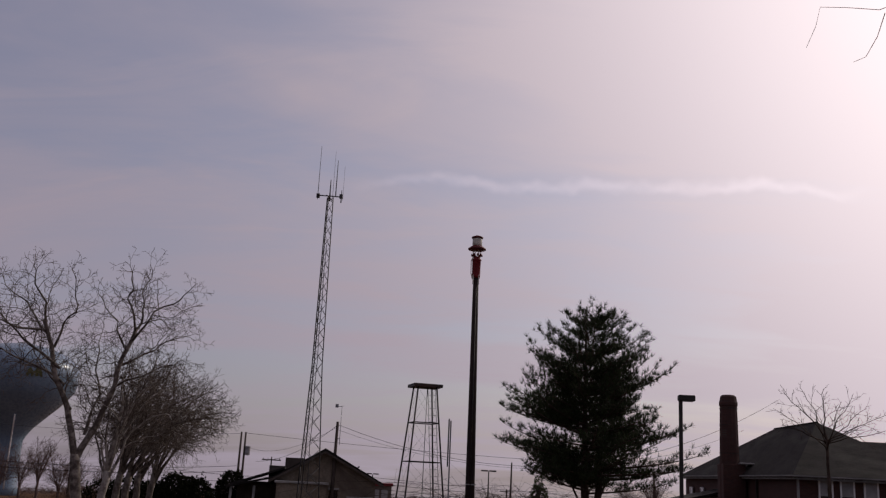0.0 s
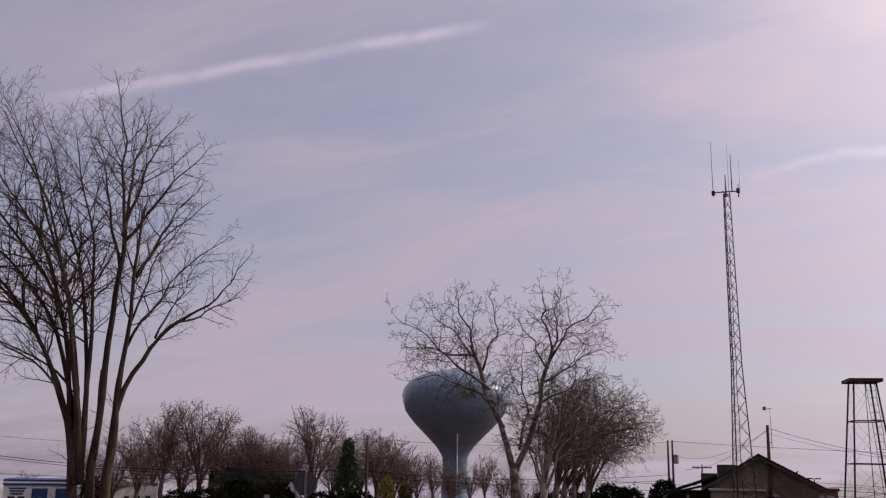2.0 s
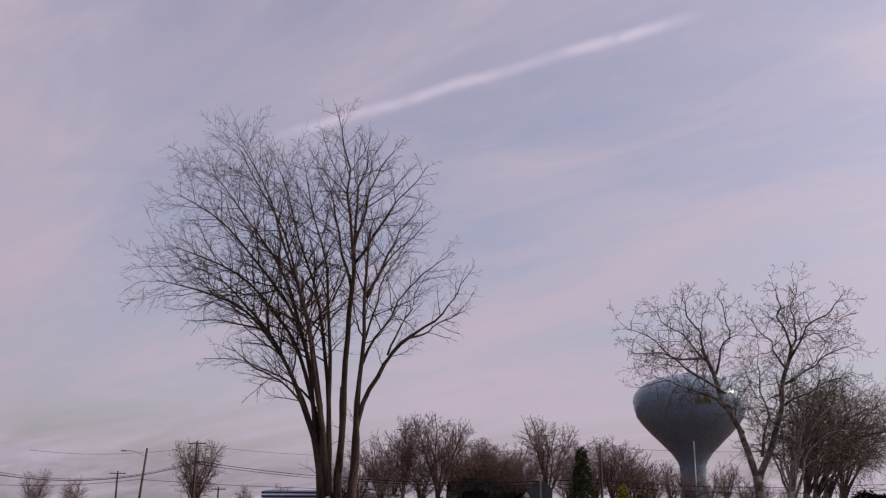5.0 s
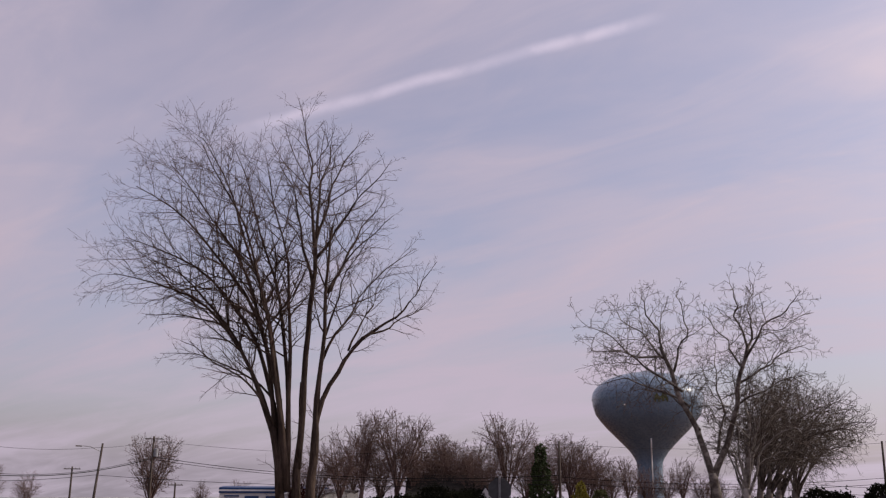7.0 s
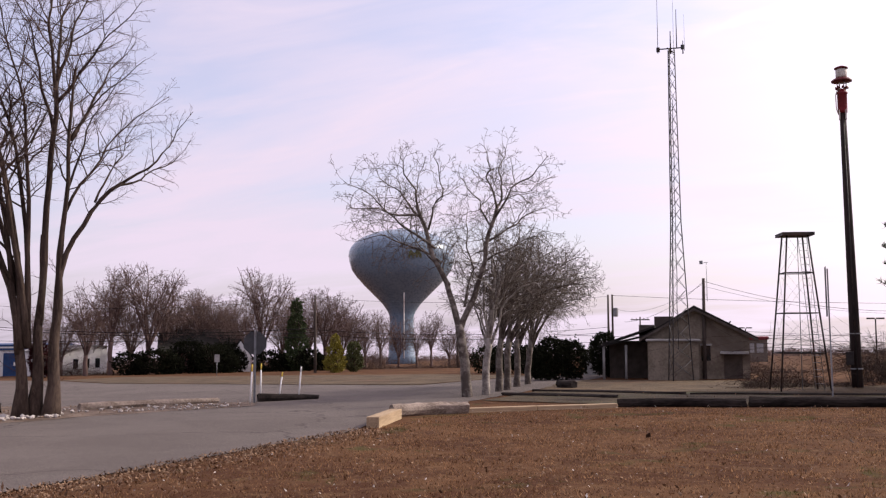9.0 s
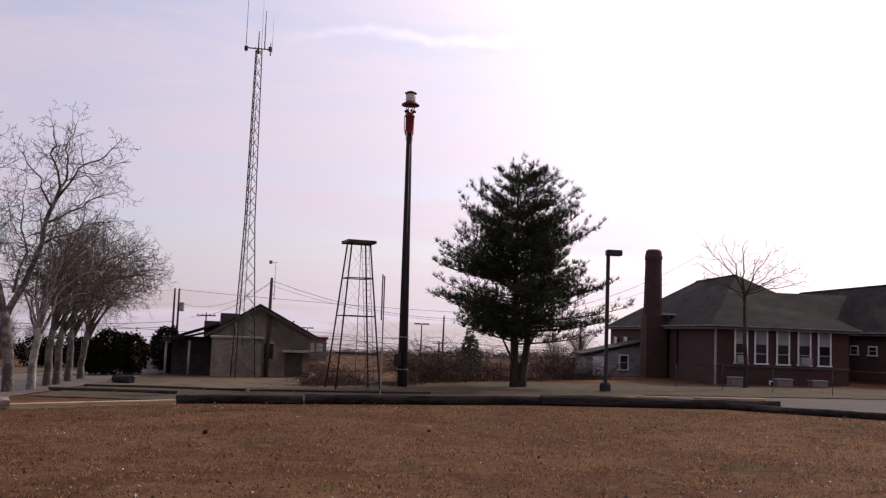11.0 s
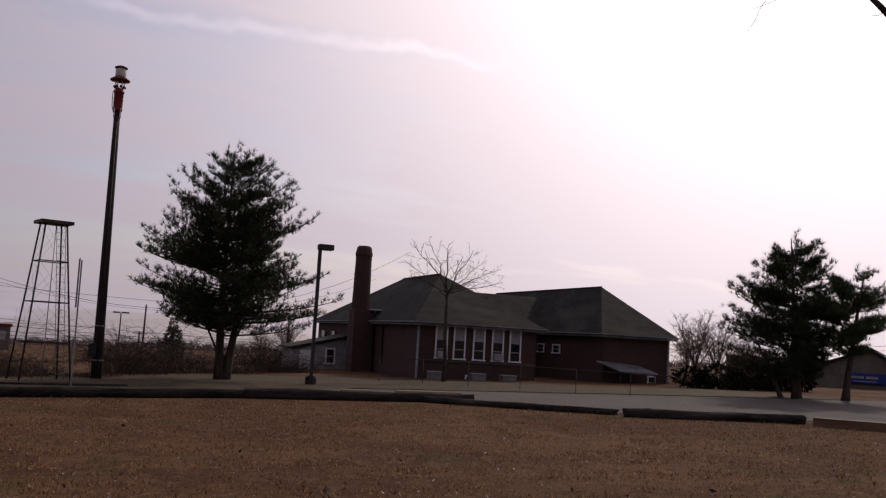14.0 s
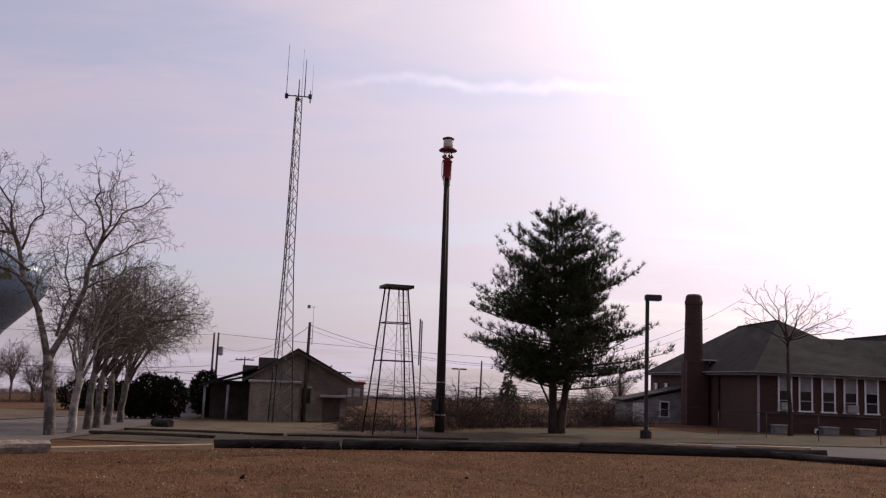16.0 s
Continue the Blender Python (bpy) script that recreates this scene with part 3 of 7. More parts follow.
def clump_tree():
    """The big many-stemmed tree on the island: a fan of close stems that arch outwards."""
    az, d = -46.8, 33.5
    ob = thing("bare_tree", spot(az, d), "tall many-stemmed leafless tree on the island", "tree", turn=-az)
    b = Bare(11, None, (3.7, 5.0, 5.0), 0.5, (2.9, 1.5, 0.75), (26, 60), 0.13, 0.07, 0.02, 0.0052, 0.32)
    r = b.r
    # thick butts of the three stems, flared and knotty at the foot
    for x, y, top, rad in ((-0.44, 0.0, (-0.66, 0.1, 5.4), 0.22), (-0.04, 0.15, (0.06, 0.17, 6.0), 0.22), (0.44, -0.1, (0.60, -0.2, 6.0), 0.24)):
        e = Vector(top)
        pts = [Vector((x, y, -0.15)).lerp(e, t / 10) + Vector((math.sin(t * 1.3 + rad * 50) * 0.04, 0, 0)) for t in range(11)]
        b.big.add(pts, [rad * (1.5 if t == 0 else 1.15 if t == 1 else 1.0 - 0.07 * t) for t in range(11)], 10)
    left = ((-1.7, 9.3, -6.6, 9.6), (-1.4, 10.2, -6.8, 11.5), (-1.2, 10.4, -6.0, 12.6), (-1.0, 10.2, -5.1, 13.9), (-0.8, 10.0, -4.1, 15.2), (-0.4, 9.4, -2.8, 14.7), (-1.5, 8.8, -5.7, 10.3), (-0.2, 9.0, -1.6, 14.2), (-0.9, 9.5, -3.7, 14.0))
    for mx, mz, ex, ez in left:
        y = r.uniform(-2.4, 2.4)
        b.limb((r.uniform(-0.62, -0.3), r.uniform(-0.1, 0.2), r.uniform(1.8, 3.0)), (mx, y * 0.3, mz), (ex, y, ez), 0.115, 0.1, 0.09, 14)
    # the middle stem carries the second dome, the outer one a low side limb
    b.limb((0.0, 0.15, 3.0), (0.25, 0.2, 8.5), (0.28, 0.1, 11.2), 0.13, 0.6, 0.05, 10, first=0.75)
    for s, m, e in (((0.28, 0.1, 10.8), (0.6, 0.3, 13.5), (2.1, 0.8, 15.7)), ((0.27, 0.1, 10.9), (0.1, -0.4, 13.6), (-0.45, -0.9, 16.1)), ((0.28, 0.1, 10.4), (1.4, -0.5, 12.0), (2.9, -1.3, 14.0)),
                    ((0.25, 0.2, 9.6), (-0.3, 0.8, 12.2), (-1.2, 1.5, 14.9)), ((0.28, 0.1, 11.0), (0.5, 0.9, 14.0), (0.8, 1.5, 15.9)), ((0.8, -0.1, 9.2), (1.7, 0.4, 11.4), (2.9, 1.2, 13.2))):
        b.limb(s, m, e, 0.07, 0.12, 0.1, 12, first=0.15)
    b.limb((0.5, -0.1, 3.2), (0.68, -0.3, 8.2), (0.9, -0.4, 11.6), 0.12, 0.3, 0.05, 10, first=0.45)
    b.limb((0.52, -0.1, 4.2), (0.9, -0.3, 6.7), (2.5, -0.5, 7.8), 0.10, 0.62, 0.05, 8, first=0.6)
    for s, m, e, rad in (((2.4, -0.5, 7.75), (3.8, -0.6, 8.6), (4.7, -0.6, 10.4), 0.055), ((2.35, -0.5, 7.7), (3.6, 0.0, 8.0), (4.8, 0.6, 9.6), 0.045), ((1.6, -0.4, 7.1), (2.3, 0.5, 8.9), (3.3, 1.0, 10.6), 0.045),
                         ((0.72, -0.1, 6.8), (1.6, 0.2, 9.2), (4.0, 0.8, 11.2), 0.06), ((0.7, 0.0, 7.4), (1.2, -0.8, 9.4), (2.4, -1.5, 11.6), 0.05),
                         ((-0.78, 0.0, 4.4), (-1.9, -0.3, 6.4), (-4.1, -0.7, 7.2), 0.06), ((-0.85, 0.1, 5.2), (-2.1, 0.4, 7.0), (-5.0, 0.9, 7.0), 0.05)):
        b.limb(s, m, e, rad, 0.15, 0.1, 10, first=0.25)
    # burrs and sprouts low on the stems
    for k in range(46):
        x = r.choice((-0.55, -0.03, 0.52))
        a = r.uniform(0, 6.28)
        b.grow(Vector((x, 0.05, r.uniform(0.4, 5.0))), Vector((math.cos(a), math.sin(a), r.uniform(0.2, 1.2))).normalized(), r.uniform(0.3, 1.1), 0.012, 2)
    b.finish(ob, BARK_GREY, BARK_TWIG)


def sycamore_front():
    az, d = -22.0, 38.5
    ob = thing("sycamore_tree", spot(az, d), "leafless sycamore with pale mottled bark, leaning trunk", "tree", "row of sycamores", -az)
    b = Bare(5, None, (3.9, 5.6, 5.8), 0.62, (2.0, 1.1, 0.6), (32, 74), 0.24, 0.26, 0.035, 0.0085, 0.12)
    b.limb((0, 0, -0.15), (-0.1, 0, 1.4), (-0.32, 0, 2.95), 0.24, 0.74, 0.02, 8, 10, kids=False)
    b.limb((-0.3, 0, 2.7), (-1.0, 0.1, 5.2), (-2.1, 0.1, 7.9), 0.15, 0.5, 0.09, 10, first=0.5)
    b.limb((-0.3, 0, 2.75), (0.6, -0.1, 4.8), (1.3, 0.0, 7.9), 0.145, 0.5, 0.09, 10, first=0.5)
    for s, m, e, rad in (((-2.0, 0.1, 7.6), (-2.3, -0.4, 9.0), (-2.8, -0.7, 10.3), 0.06), ((-1.9, 0.1, 7.4), (-3.0, 0.6, 8.5), (-4.1, 1.1, 10.0), 0.055), ((-1.3, 0.1, 6.1), (-3.2, -0.5, 7.5), (-5.0, -1.1, 8.9), 0.06),
                         ((-1.05, 0.1, 5.5), (-3.1, 0.5, 7.1), (-4.8, 0.9, 6.5), 0.055), ((-1.6, 0.1, 6.9), (-0.9, -0.7, 8.4), (-1.2, -1.3, 9.9), 0.055), ((-1.9, 0.1, 7.5), (-3.7, -1.0, 7.4), (-4.7, -1.7, 7.8), 0.05),
                         ((1.2, 0, 7.6), (1.7, 0.5, 9.0), (1.5, 1.0, 10.7), 0.06), ((1.2, 0, 7.4), (2.3, -0.6, 9.1), (3.4, -1.1, 9.7), 0.055), ((0.9, 0, 6.4), (2.4, 0.7, 7.4), (3.6, 1.3, 8.1), 0.055),
                         ((0.7, 0, 5.5), (2.2, -0.6, 6.5), (3.4, -1.1, 6.6), 0.05), ((1.0, 0, 7.0), (0.2, 0.9, 8.5), (-0.3, 1.4, 9.6), 0.05), ((1.25, 0, 7.8), (0.9, -0.8, 9.4), (0.6, -1.3, 10.2), 0.05),
                         ((-0.1, 0, 3.7), (0.3, 1.0, 6.0), (0.0, 1.7, 8.2), 0.065), ((-0.7, 0, 4.6), (-1.9, 1.2, 6.0), (-2.9, 1.8, 8.4), 0.05)):
        b.limb(s, m, e, rad, 0.16, 0.15, 11, 7)
    b.finish(ob, BARK_SYC, TWIG_SYC)


def sycamore_round(seed, az, d, crown, top, bend=0.2, label="leafless sycamore with pale mottled bark", bark=None):
    """One of the rounder trees further along the row. crown: centre x, centre z, half width, half height."""
    ob = thing("sycamore_tree", spot(az, d), label, "tree", "row of sycamores", -az)
    cx, cz, rx, rz = crown
    b = Bare(seed, [((cx, 0, cz), (rx, rx, rz))], (3.1, 4.6, 4.8), 0.62, (2.4, 1.2, 0.65), (32, 76), 0.22, 0.2, 0.0, 0.0082, 0.16)
    r = b.r
    b.limb((0, 0, -0.15), (0, 0, 1.2), (bend * 0.5, 0, 2.4), 0.19, 0.72, 0.03, 6, 9, kids=False)
    n = 9
    for k in range(n):
        a = 2 * math.pi * k / n + r.uniform(-0.3, 0.3)
        out, h = r.uniform(0.6, 0.95), r.uniform(-0.5, 0.6)
        out *= math.sqrt(1 - h * h)
        b.limb((bend * 0.5, 0, 2.0 + r.uniform(-0.2, 0.4)), (cx + rx * out * 0.4 * math.cos(a), rx * out * 0.4 * math.sin(a), cz + rz * (h + 0.35) * 0.8),
               (cx + rx * out * math.cos(a), rx * out * math.sin(a), cz + rz * h), 0.062, 0.14, 0.14, 10, 6)
    b.limb((bend * 0.5, 0, 2.3), (bend, 0, cz), (cx, 0, top), 0.12, 0.12, 0.1, 10)
    b.finish(ob, bark or BARK_SYC, TWIG_SYC)


clump_tree()
sycamore_front()
sycamore_round(21, -20.9, 40.0, (0.5, 4.7, 2.9, 2.7), 7.0, 0.3, "leafless sycamore with chalk-white lower trunk", BARK_PALE)
sycamore_round(22, -20.1, 42.7, (1.0, 5.0, 3.3, 2.9), 7.5)
sycamore_round(23, -19.6, 44.0, (1.2, 4.9, 3.4, 2.9), 7.5)
sycamore_round(24, -19.0, 47.2, (1.2, 5.0, 3.5, 3.1), 7.8, 0.1)
sycamore_round(25, -18.35, 50.0, (0.8, 4.9, 3.5, 3.3), 8.0, 0.4)


def yard_tree():
    az, d = 20.5, 51.4
    ob = thing("young_bare_tree", spot(az, d), "slender young leafless tree before the school", "tree", turn=-az)
    b = Bare(31, None, (3.4, 4.6), 0.5, (1.3, 0.55), (28, 55), 0.14, 0.1, 0.03, 0.010, 0.3)
    b.limb((0, 0, -0.1), (0, 0, 2.5), (-0.12, 0, 5.3), 0.14, 0.42, 0.03, 8, 8, kids=False)
    b.limb((-0.12, 0, 5.1), (-0.25, 0, 6.4), (-0.1, 0.1, 7.6), 0.055, 0.2, 0.06, 8, 6)
    for x, y, z in ((-2.3, 0.4, 6.4), (-1.9, -0.9, 7.2), (-1.1, 1.0, 7.6), (1.1, -0.8, 7.1), (2.5, 0.3, 6.2), (2.6, -0.9, 5.4), (-1.9, -1.2, 5.5), (1.7, 1.4, 6.6), (0.6, -1.9, 6.6), (-0.5, 2.0, 6.5), (1.6, 0.5, 5.7)):
        s = b.r.uniform(4.1, 5.2)
        b.limb((-0.1, 0, s), (x * 0.5, y * 0.5, s + (z - s) * 0.6), (x * 1.12, y * 1.12, z + 0.15), 0.038, 0.25, 0.08, 8, 5)
    b.finish(ob, BARK_GREY, BARK_GREY)


yard_tree()


def overhanging_tree():
    """Stands to the side; one crooked limb reaches out over the lawn."""
    base = spot(63, 12.5)
    ob = thing("overhanging_tree", base, "leafless tree whose crooked limb overhangs the lawn", "tree")
    b = Bare(41, None, (1.5, 2.0), 0.4, (1.2, 0.5), (25, 60), 0.2, 0.1, 0.02, 0.004, 0.4)
    b.limb((0, 0, -0.2), (0, 0, 2.5), (0.2, 0.2, 5.2), 0.26, 0.7, 0.04, 8, 10, kids=False)
    b.limb((0.2, 0.2, 5.0), (0.6, 0.5, 7.5), (1.6, 1.2, 9.5), 0.15)
    b.limb((0.2, 0.2, 4.6), (0.6, -0.6, 6.6), (1.5, -2.2, 8.0), 0.12)
    tip = [bearing(a, e) * 11.5 + Vector((0, 0, EYE)) - base for a, e in ((52, 15.2), (49.5, 17.1), (48.4, 17.7), (47.0, 18.7), (46.3, 18.85), (45.7, 18.9), (45.0, 19.7), (44.5, 20.2), (44.0, 20.4), (43.6, 21.0), (42.6, 21.6), (41.0, 23.4))]
    path = [Vector((0.15, 0.15, 3.2))] + tip
    rad = [0.09, 0.06, 0.05, 0.046, 0.042, 0.04, 0.038, 0.034, 0.03, 0.028, 0.022, 0.016, 0.008]
    b.big.add(path, rad, 8)
    at = lambda a, e: bearing(a, e) * 11.5 + Vector((0, 0, EYE)) - base
    for line in (((45.3, 19.4), (44.9, 19.2), (44.6, 19.25)), ((45.7, 19.2), (46.0, 19.5), (46.1, 19.6)), ((48.2, 17.8), (47.6, 19.3), (47.3, 20.8)), ((48.0, 18.0), (47.9, 19.4), (47.6, 21.0)),
                 ((46.3, 18.8), (45.7, 18.5), (45.4, 18.45)), ((41.0, 23.4), (40.2, 21.5), (39.3, 20.4), (38.7, 20.2), (38.0, 20.0)), ((39.5, 21.3), (38.5, 20.1), (38.2, 19.4), (37.8, 18.8)),
                 ((30, 27.5), (24.5, 26.6), (22.6, 27.0), (21.2, 27.2), (20.9, 26.2), (20.3, 25.1)), ((24.8, 26.4), (24.3, 25.2), (23.6, 24.2), (22.9, 24.0)), ((41.0, 23.4), (36, 26), (30, 27.5))):
        q = [at(*p) for p in line]
        b.small.add(q, [0.0048 - 0.003 * i / len(q) for i in range(len(q))], 4, False)
    b.finish(ob, BARK_GREY, BARK_TWIG)


overhanging_tree()


def blades(points, ways, count, length, width, rng, spread=0.75):
    """Thin three-cornered leaves fanned round each point: corner array and faces."""
    n = len(points)
    p = np.repeat(np.asarray(points, dtype=float), count, axis=0)
    w = np.repeat(np.asarray(ways, dtype=float), count, axis=0)
    d = w + rng.normal(0, spread, (n * count, 3))
    d /= np.linalg.norm(d, axis=1)[:, None] + 1e-9
    s = np.cross(d, rng.normal(0, 1, (n * count, 3)))
    s /= np.linalg.norm(s, axis=1)[:, None] + 1e-9
    ln = length * rng.uniform(0.6, 1.15, (n * count, 1))
    a = p + d * 0.02
    v = np.stack([a - s * width, a + s * width, p + d * ln], axis=1).reshape(-1, 3)
    f = np.arange(len(v)).reshape(-1, 3)
    return v, f


def leaf_part(name, v, f, mat, parent=None, label=""):
    me = bpy.data.meshes.new(name)
    me.from_pydata(v.tolist(), [], f.tolist())
    me.materials.append(mat)
    ob = new(name, me)
    ob.parent = parent
    if label:
        ob["label"] = label
    return ob


def pine(seed, az, d, height, profile, stems, low, label, group="", lean=0.0, tuft=0.33, whorl=0.36):
    """A white pine: whorled limbs with upturned tips and tufts of needles. profile: (height, left reach, right reach)."""
    r, rng = random.Random(seed), np.random.default_rng(seed)
    ob = thing("pine_tree", spot(az, d), label, "tree", group, -az)
    wood = Tubes()
    for sx, sy, top, rad in stems:
        # thick stems part from one foot, thin ones leave the trunk higher up
        out = (lambda z: 0.4 + 0.65 * min(1.0, max(z, 0) / 3.0)) if rad > 0.1 else (lambda z: min(1.2, max(0.0, z - 0.9) / 2.2))
        pts = [Vector((sx * out(top * t) + lean * t * t, sy * t, -0.15 + (top + 0.15) * t)) for t in [i / 9 for i in range(10)]]
        wood.add(pts, [rad * (1.25 if i == 0 else 1 - 0.9 * i / 9) for i in range(10)], 9)
    tips, ways = [], []

    def side(z, right):
        k = 2 if right else 1
        for a, b in zip(profile, profile[1:]):
            if a[0] <= z <= b[0]:
                f = (z - a[0]) / (b[0] - a[0])
                return a[k] + (b[k] - a[k]) * f
        return 0.2

    z = low
    while z < height - 0.3:
        f = (z - low) / (height - low)
        for k in range(7 if f < 0.75 else 5):
            a = r.uniform(0, 2 * math.pi)
            c = math.cos(a)
            w = 0.5 + 0.5 * c
            zt = z + r.uniform(-0.2, 0.2)
            l = max(0.2, (side(zt, True) * w + side(zt, False) * (1 - w)) * (r.uniform(0.86, 1.13) if r.random() < 0.75 else r.uniform(0.45, 0.86)))
            out = Vector((c, math.sin(a), 0))
            rise = l * (0.10 + 0.62 * f * f + r.uniform(-0.06, 0.14))
            sx = lean * (zt / height) ** 2
            path = [Vector((sx, 0, zt - rise)) + out * l * t + Vector((0, 0, rise * (0.45 * t + 0.55 * t ** 3))) for t in [i / 6 for i in range(7)]]
            wood.add(path, [0.011 + 0.02 * l * (1 - i / 6) * 0.5 for i in range(7)], 4, False)
            cross = Vector((-out.y, out.x, 0))
            for i in range(1, 7):
                if i < 2 and l > 1.2:
                    continue
                for s in ((-1, 1, -1, 1, -1, 1) if i < 5 else (-1, 1, -1, 1)) if l > 1.0 else (-1, 1):
                    bl = (0.30 * l * (1.12 - i / 6) + 0.24) * r.uniform(0.5, 1.0)
                    dr = (out * r.uniform(0.35, 1.0) + cross * s * r.uniform(0.35, 1.0) + Vector((0, 0, r.uniform(0.0, 0.7)))).normalized()
                    p = path[i].lerp(path[i - 1], r.random())
                    e = p + dr * bl
                    wood.add([p, e], [0.011, 0.006], 3, False)
                    n = max(2, int(bl / 0.17))
                    for j in range(1, n + 1):
                        tips.append(p.lerp(e, j / n) + Vector((r.gauss(0, 0.06), r.gauss(0, 0.06), r.gauss(0.0, 0.06))))
                        ways.append(dr * 0.55 + Vector((0, 0, 1.0)))
            tips.append(path[-1])
            ways.append(out * 0.7 + Vector((0, 0, 1.0)))
        z += whorl * r.uniform(0.7, 1.3)
    for k in range(7):
        tips.append(Vector((lean + r.gauss(0, 0.05), r.gauss(0, 0.06), height - 0.1 * k)))
        ways.append(Vector((r.gauss(0, 0.4), r.gauss(0, 0.4), 1.2)))
    v, f = blades([tuple(t) for t in tips], [tuple(w) for w in ways], 12, tuft, 0.0115, rng, spread=0.6)
    wood.part("trunk", BARK_GREY, ob, "dark trunk and limbs")
    leaf_part("crown", v, f, NEEDLE, ob, "dark green needle tufts")
    return ob


pine(51, 7.2, 45.9, 11.4, ((2.4, 2.3, 2.6), (3.1, 3.7, 4.6), (4.2, 4.5, 5.2), (5.0, 3.8, 5.5), (5.4, 3.5, 4.3), (6.4, 4.6, 3.9), (7.7, 3.3, 3.6), (8.7, 2.9, 3.7), (9.4, 2.75, 3.0), (10.0, 2.1, 2.2), (10.5, 1.5, 1.3), (10.9, 0.9, 0.9), (11.4, 0.15, 0.15)),
     ((-0.2, 0, 11.0, 0.24), (0.5, 0.1, 8.6, 0.22), (-1.1, 0.1, 4.6, 0.085), (1.0, 0.3, 5.4, 0.09)), 2.7, "large dark green white pine with several stems", tuft=0.30)
pine(52, 41.1, 50.0, 8.3, ((0.9, 3.3, 0.9), (2.2, 3.5, 1.4), (3.9, 4.0, 1.7), (5.1, 3.2, 1.8), (6.0, 3.1, 1.7), (6.7, 1.8, 1.6), (7.9, 1.1, 1.0), (8.3, 0.4, 0.5)), ((-0.2, 0, 8.0, 0.24), (-1.9, 0.2, 4.5, 0.12)), 1.3,
     "dark pine with a ragged crown beside the lot", "lot pines", lean=-0.3, whorl=0.4)
pine(53, 43.4, 50.0, 6.6, ((2.3, 0.5, 0.9), (3.2, 1.2, 1.7), (4.3, 1.7, 2.4), (5.0, 1.6, 2.1), (5.9, 1.5, 1.5), (6.3, 0.8, 0.9), (6.6, 0.2, 0.4)), ((0.3, 0, 6.3, 0.2),), 2.5,
     "smaller dark pine leaning beside the lot", "lot pines", lean=0.6, whorl=0.42)


def shrub(name, az, d, lobes, mat, label, category, seed, density=900, leaf=0.16, group=""):
    """A dense evergreen shrub of many small leaves over uneven lobes: (x, y, z, rx, ry, rz)."""
    rng = np.random.default_rng(seed)
    ob = thing(name, spot(az, d), label, category, group, -az)
    pts, ways = [], []
    for x, y, z, rx, ry, rz in lobes:
        n = int(density * (rx * rz + rx * ry + ry * rz) / 3)
        u = rng.normal(0, 1, (n, 3))
        u /= np.linalg.norm(u, axis=1)[:, None]
        bump = np.array([0.82 + 0.3 * noise.noise(Vector(q) * 3.1 + Vector((x, seed, z))) + 0.12 * noise.noise(Vector(q) * 9.0) for q in u])
        q = u * (bump * rng.uniform(0.8, 1.02, n))[:, None] * [rx, ry, rz] + [x, y, z]
        keep = q[:, 2] > 0.02
        pts.append(q[keep])
        ways.append(u[keep] * [1, 1, 0.8] + [0, 0, 0.35])
    v, f = blades(np.concatenate(pts), np.concatenate(ways), 4, leaf, leaf * 0.3, rng)
    wood = Tubes()
    for x, y, z, rx, ry, rz in lobes:
        wood.add([Vector((x * 0.5, y * 0.5, -0.1)), Vector((x, y, z + rz * 0.5))], [0.1, 0.02], 6)
        for k in range(10):
            a = rng.uniform(0, 6.28)
            wood.add([Vector((x, y, z * 0.4)), Vector((x + rx * 0.75 * math.cos(a), y + ry * 0.75 * math.sin(a), z + rz * rng.uniform(-0.4, 0.7)))], [0.04, 0.012], 4, False)
    wood.part("stems", BARK_GREY, ob)
    leaf_part("crown", v, f, mat, ob)
    return ob


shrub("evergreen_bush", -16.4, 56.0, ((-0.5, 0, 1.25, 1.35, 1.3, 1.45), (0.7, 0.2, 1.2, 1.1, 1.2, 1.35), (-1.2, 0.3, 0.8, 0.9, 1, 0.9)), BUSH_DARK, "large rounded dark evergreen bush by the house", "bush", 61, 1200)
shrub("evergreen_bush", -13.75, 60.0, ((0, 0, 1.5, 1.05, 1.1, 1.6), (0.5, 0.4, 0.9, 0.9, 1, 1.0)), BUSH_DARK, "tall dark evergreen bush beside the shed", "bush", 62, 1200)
shrub("golden_conifer", -30.05, 88.0, ((0, 0, 0.9, 1.15, 1.1, 1.0), (0, 0, 2.0, 0.85, 0.85, 1.0), (0.05, 0, 2.9, 0.45, 0.45, 0.75)), CONIFER_YEL, "yellow-green golden conifer beyond the road", "conifer", 63, 700, 0.2)
shrub("green_conifer", -28.9, 91.0, ((0, 0, 1.0, 1.1, 1.1, 1.1), (0, 0, 2.1, 0.8, 0.8, 0.9)), CONIFER_GRN, "dull green conifer beyond the road", "conifer", 64, 700, 0.2)
shrub("small_conifer", 4.25, 78.0, ((0, 0, 0.9, 1.2, 1.1, 1.0), (0.1, 0, 1.9, 0.8, 0.8, 0.9), (0, 0, 2.8, 0.4, 0.4, 0.7)), NEEDLE, "small dark conifer rising out of the thicket", "conifer", 60, 350, 0.2)
shrub("dark_spruce", -32.35, 108.0, ((0, 0, 1.2, 1.9, 1.9, 1.5), (0, 0, 3.0, 1.55, 1.5, 1.5), (0, 0, 5.0, 1.2, 1.2, 1.6), (0, 0, 6.9, 0.7, 0.7, 1.5)), NEEDLE, "tall dark spruce among bare trees", "spruce", 65, 450, 0.25)
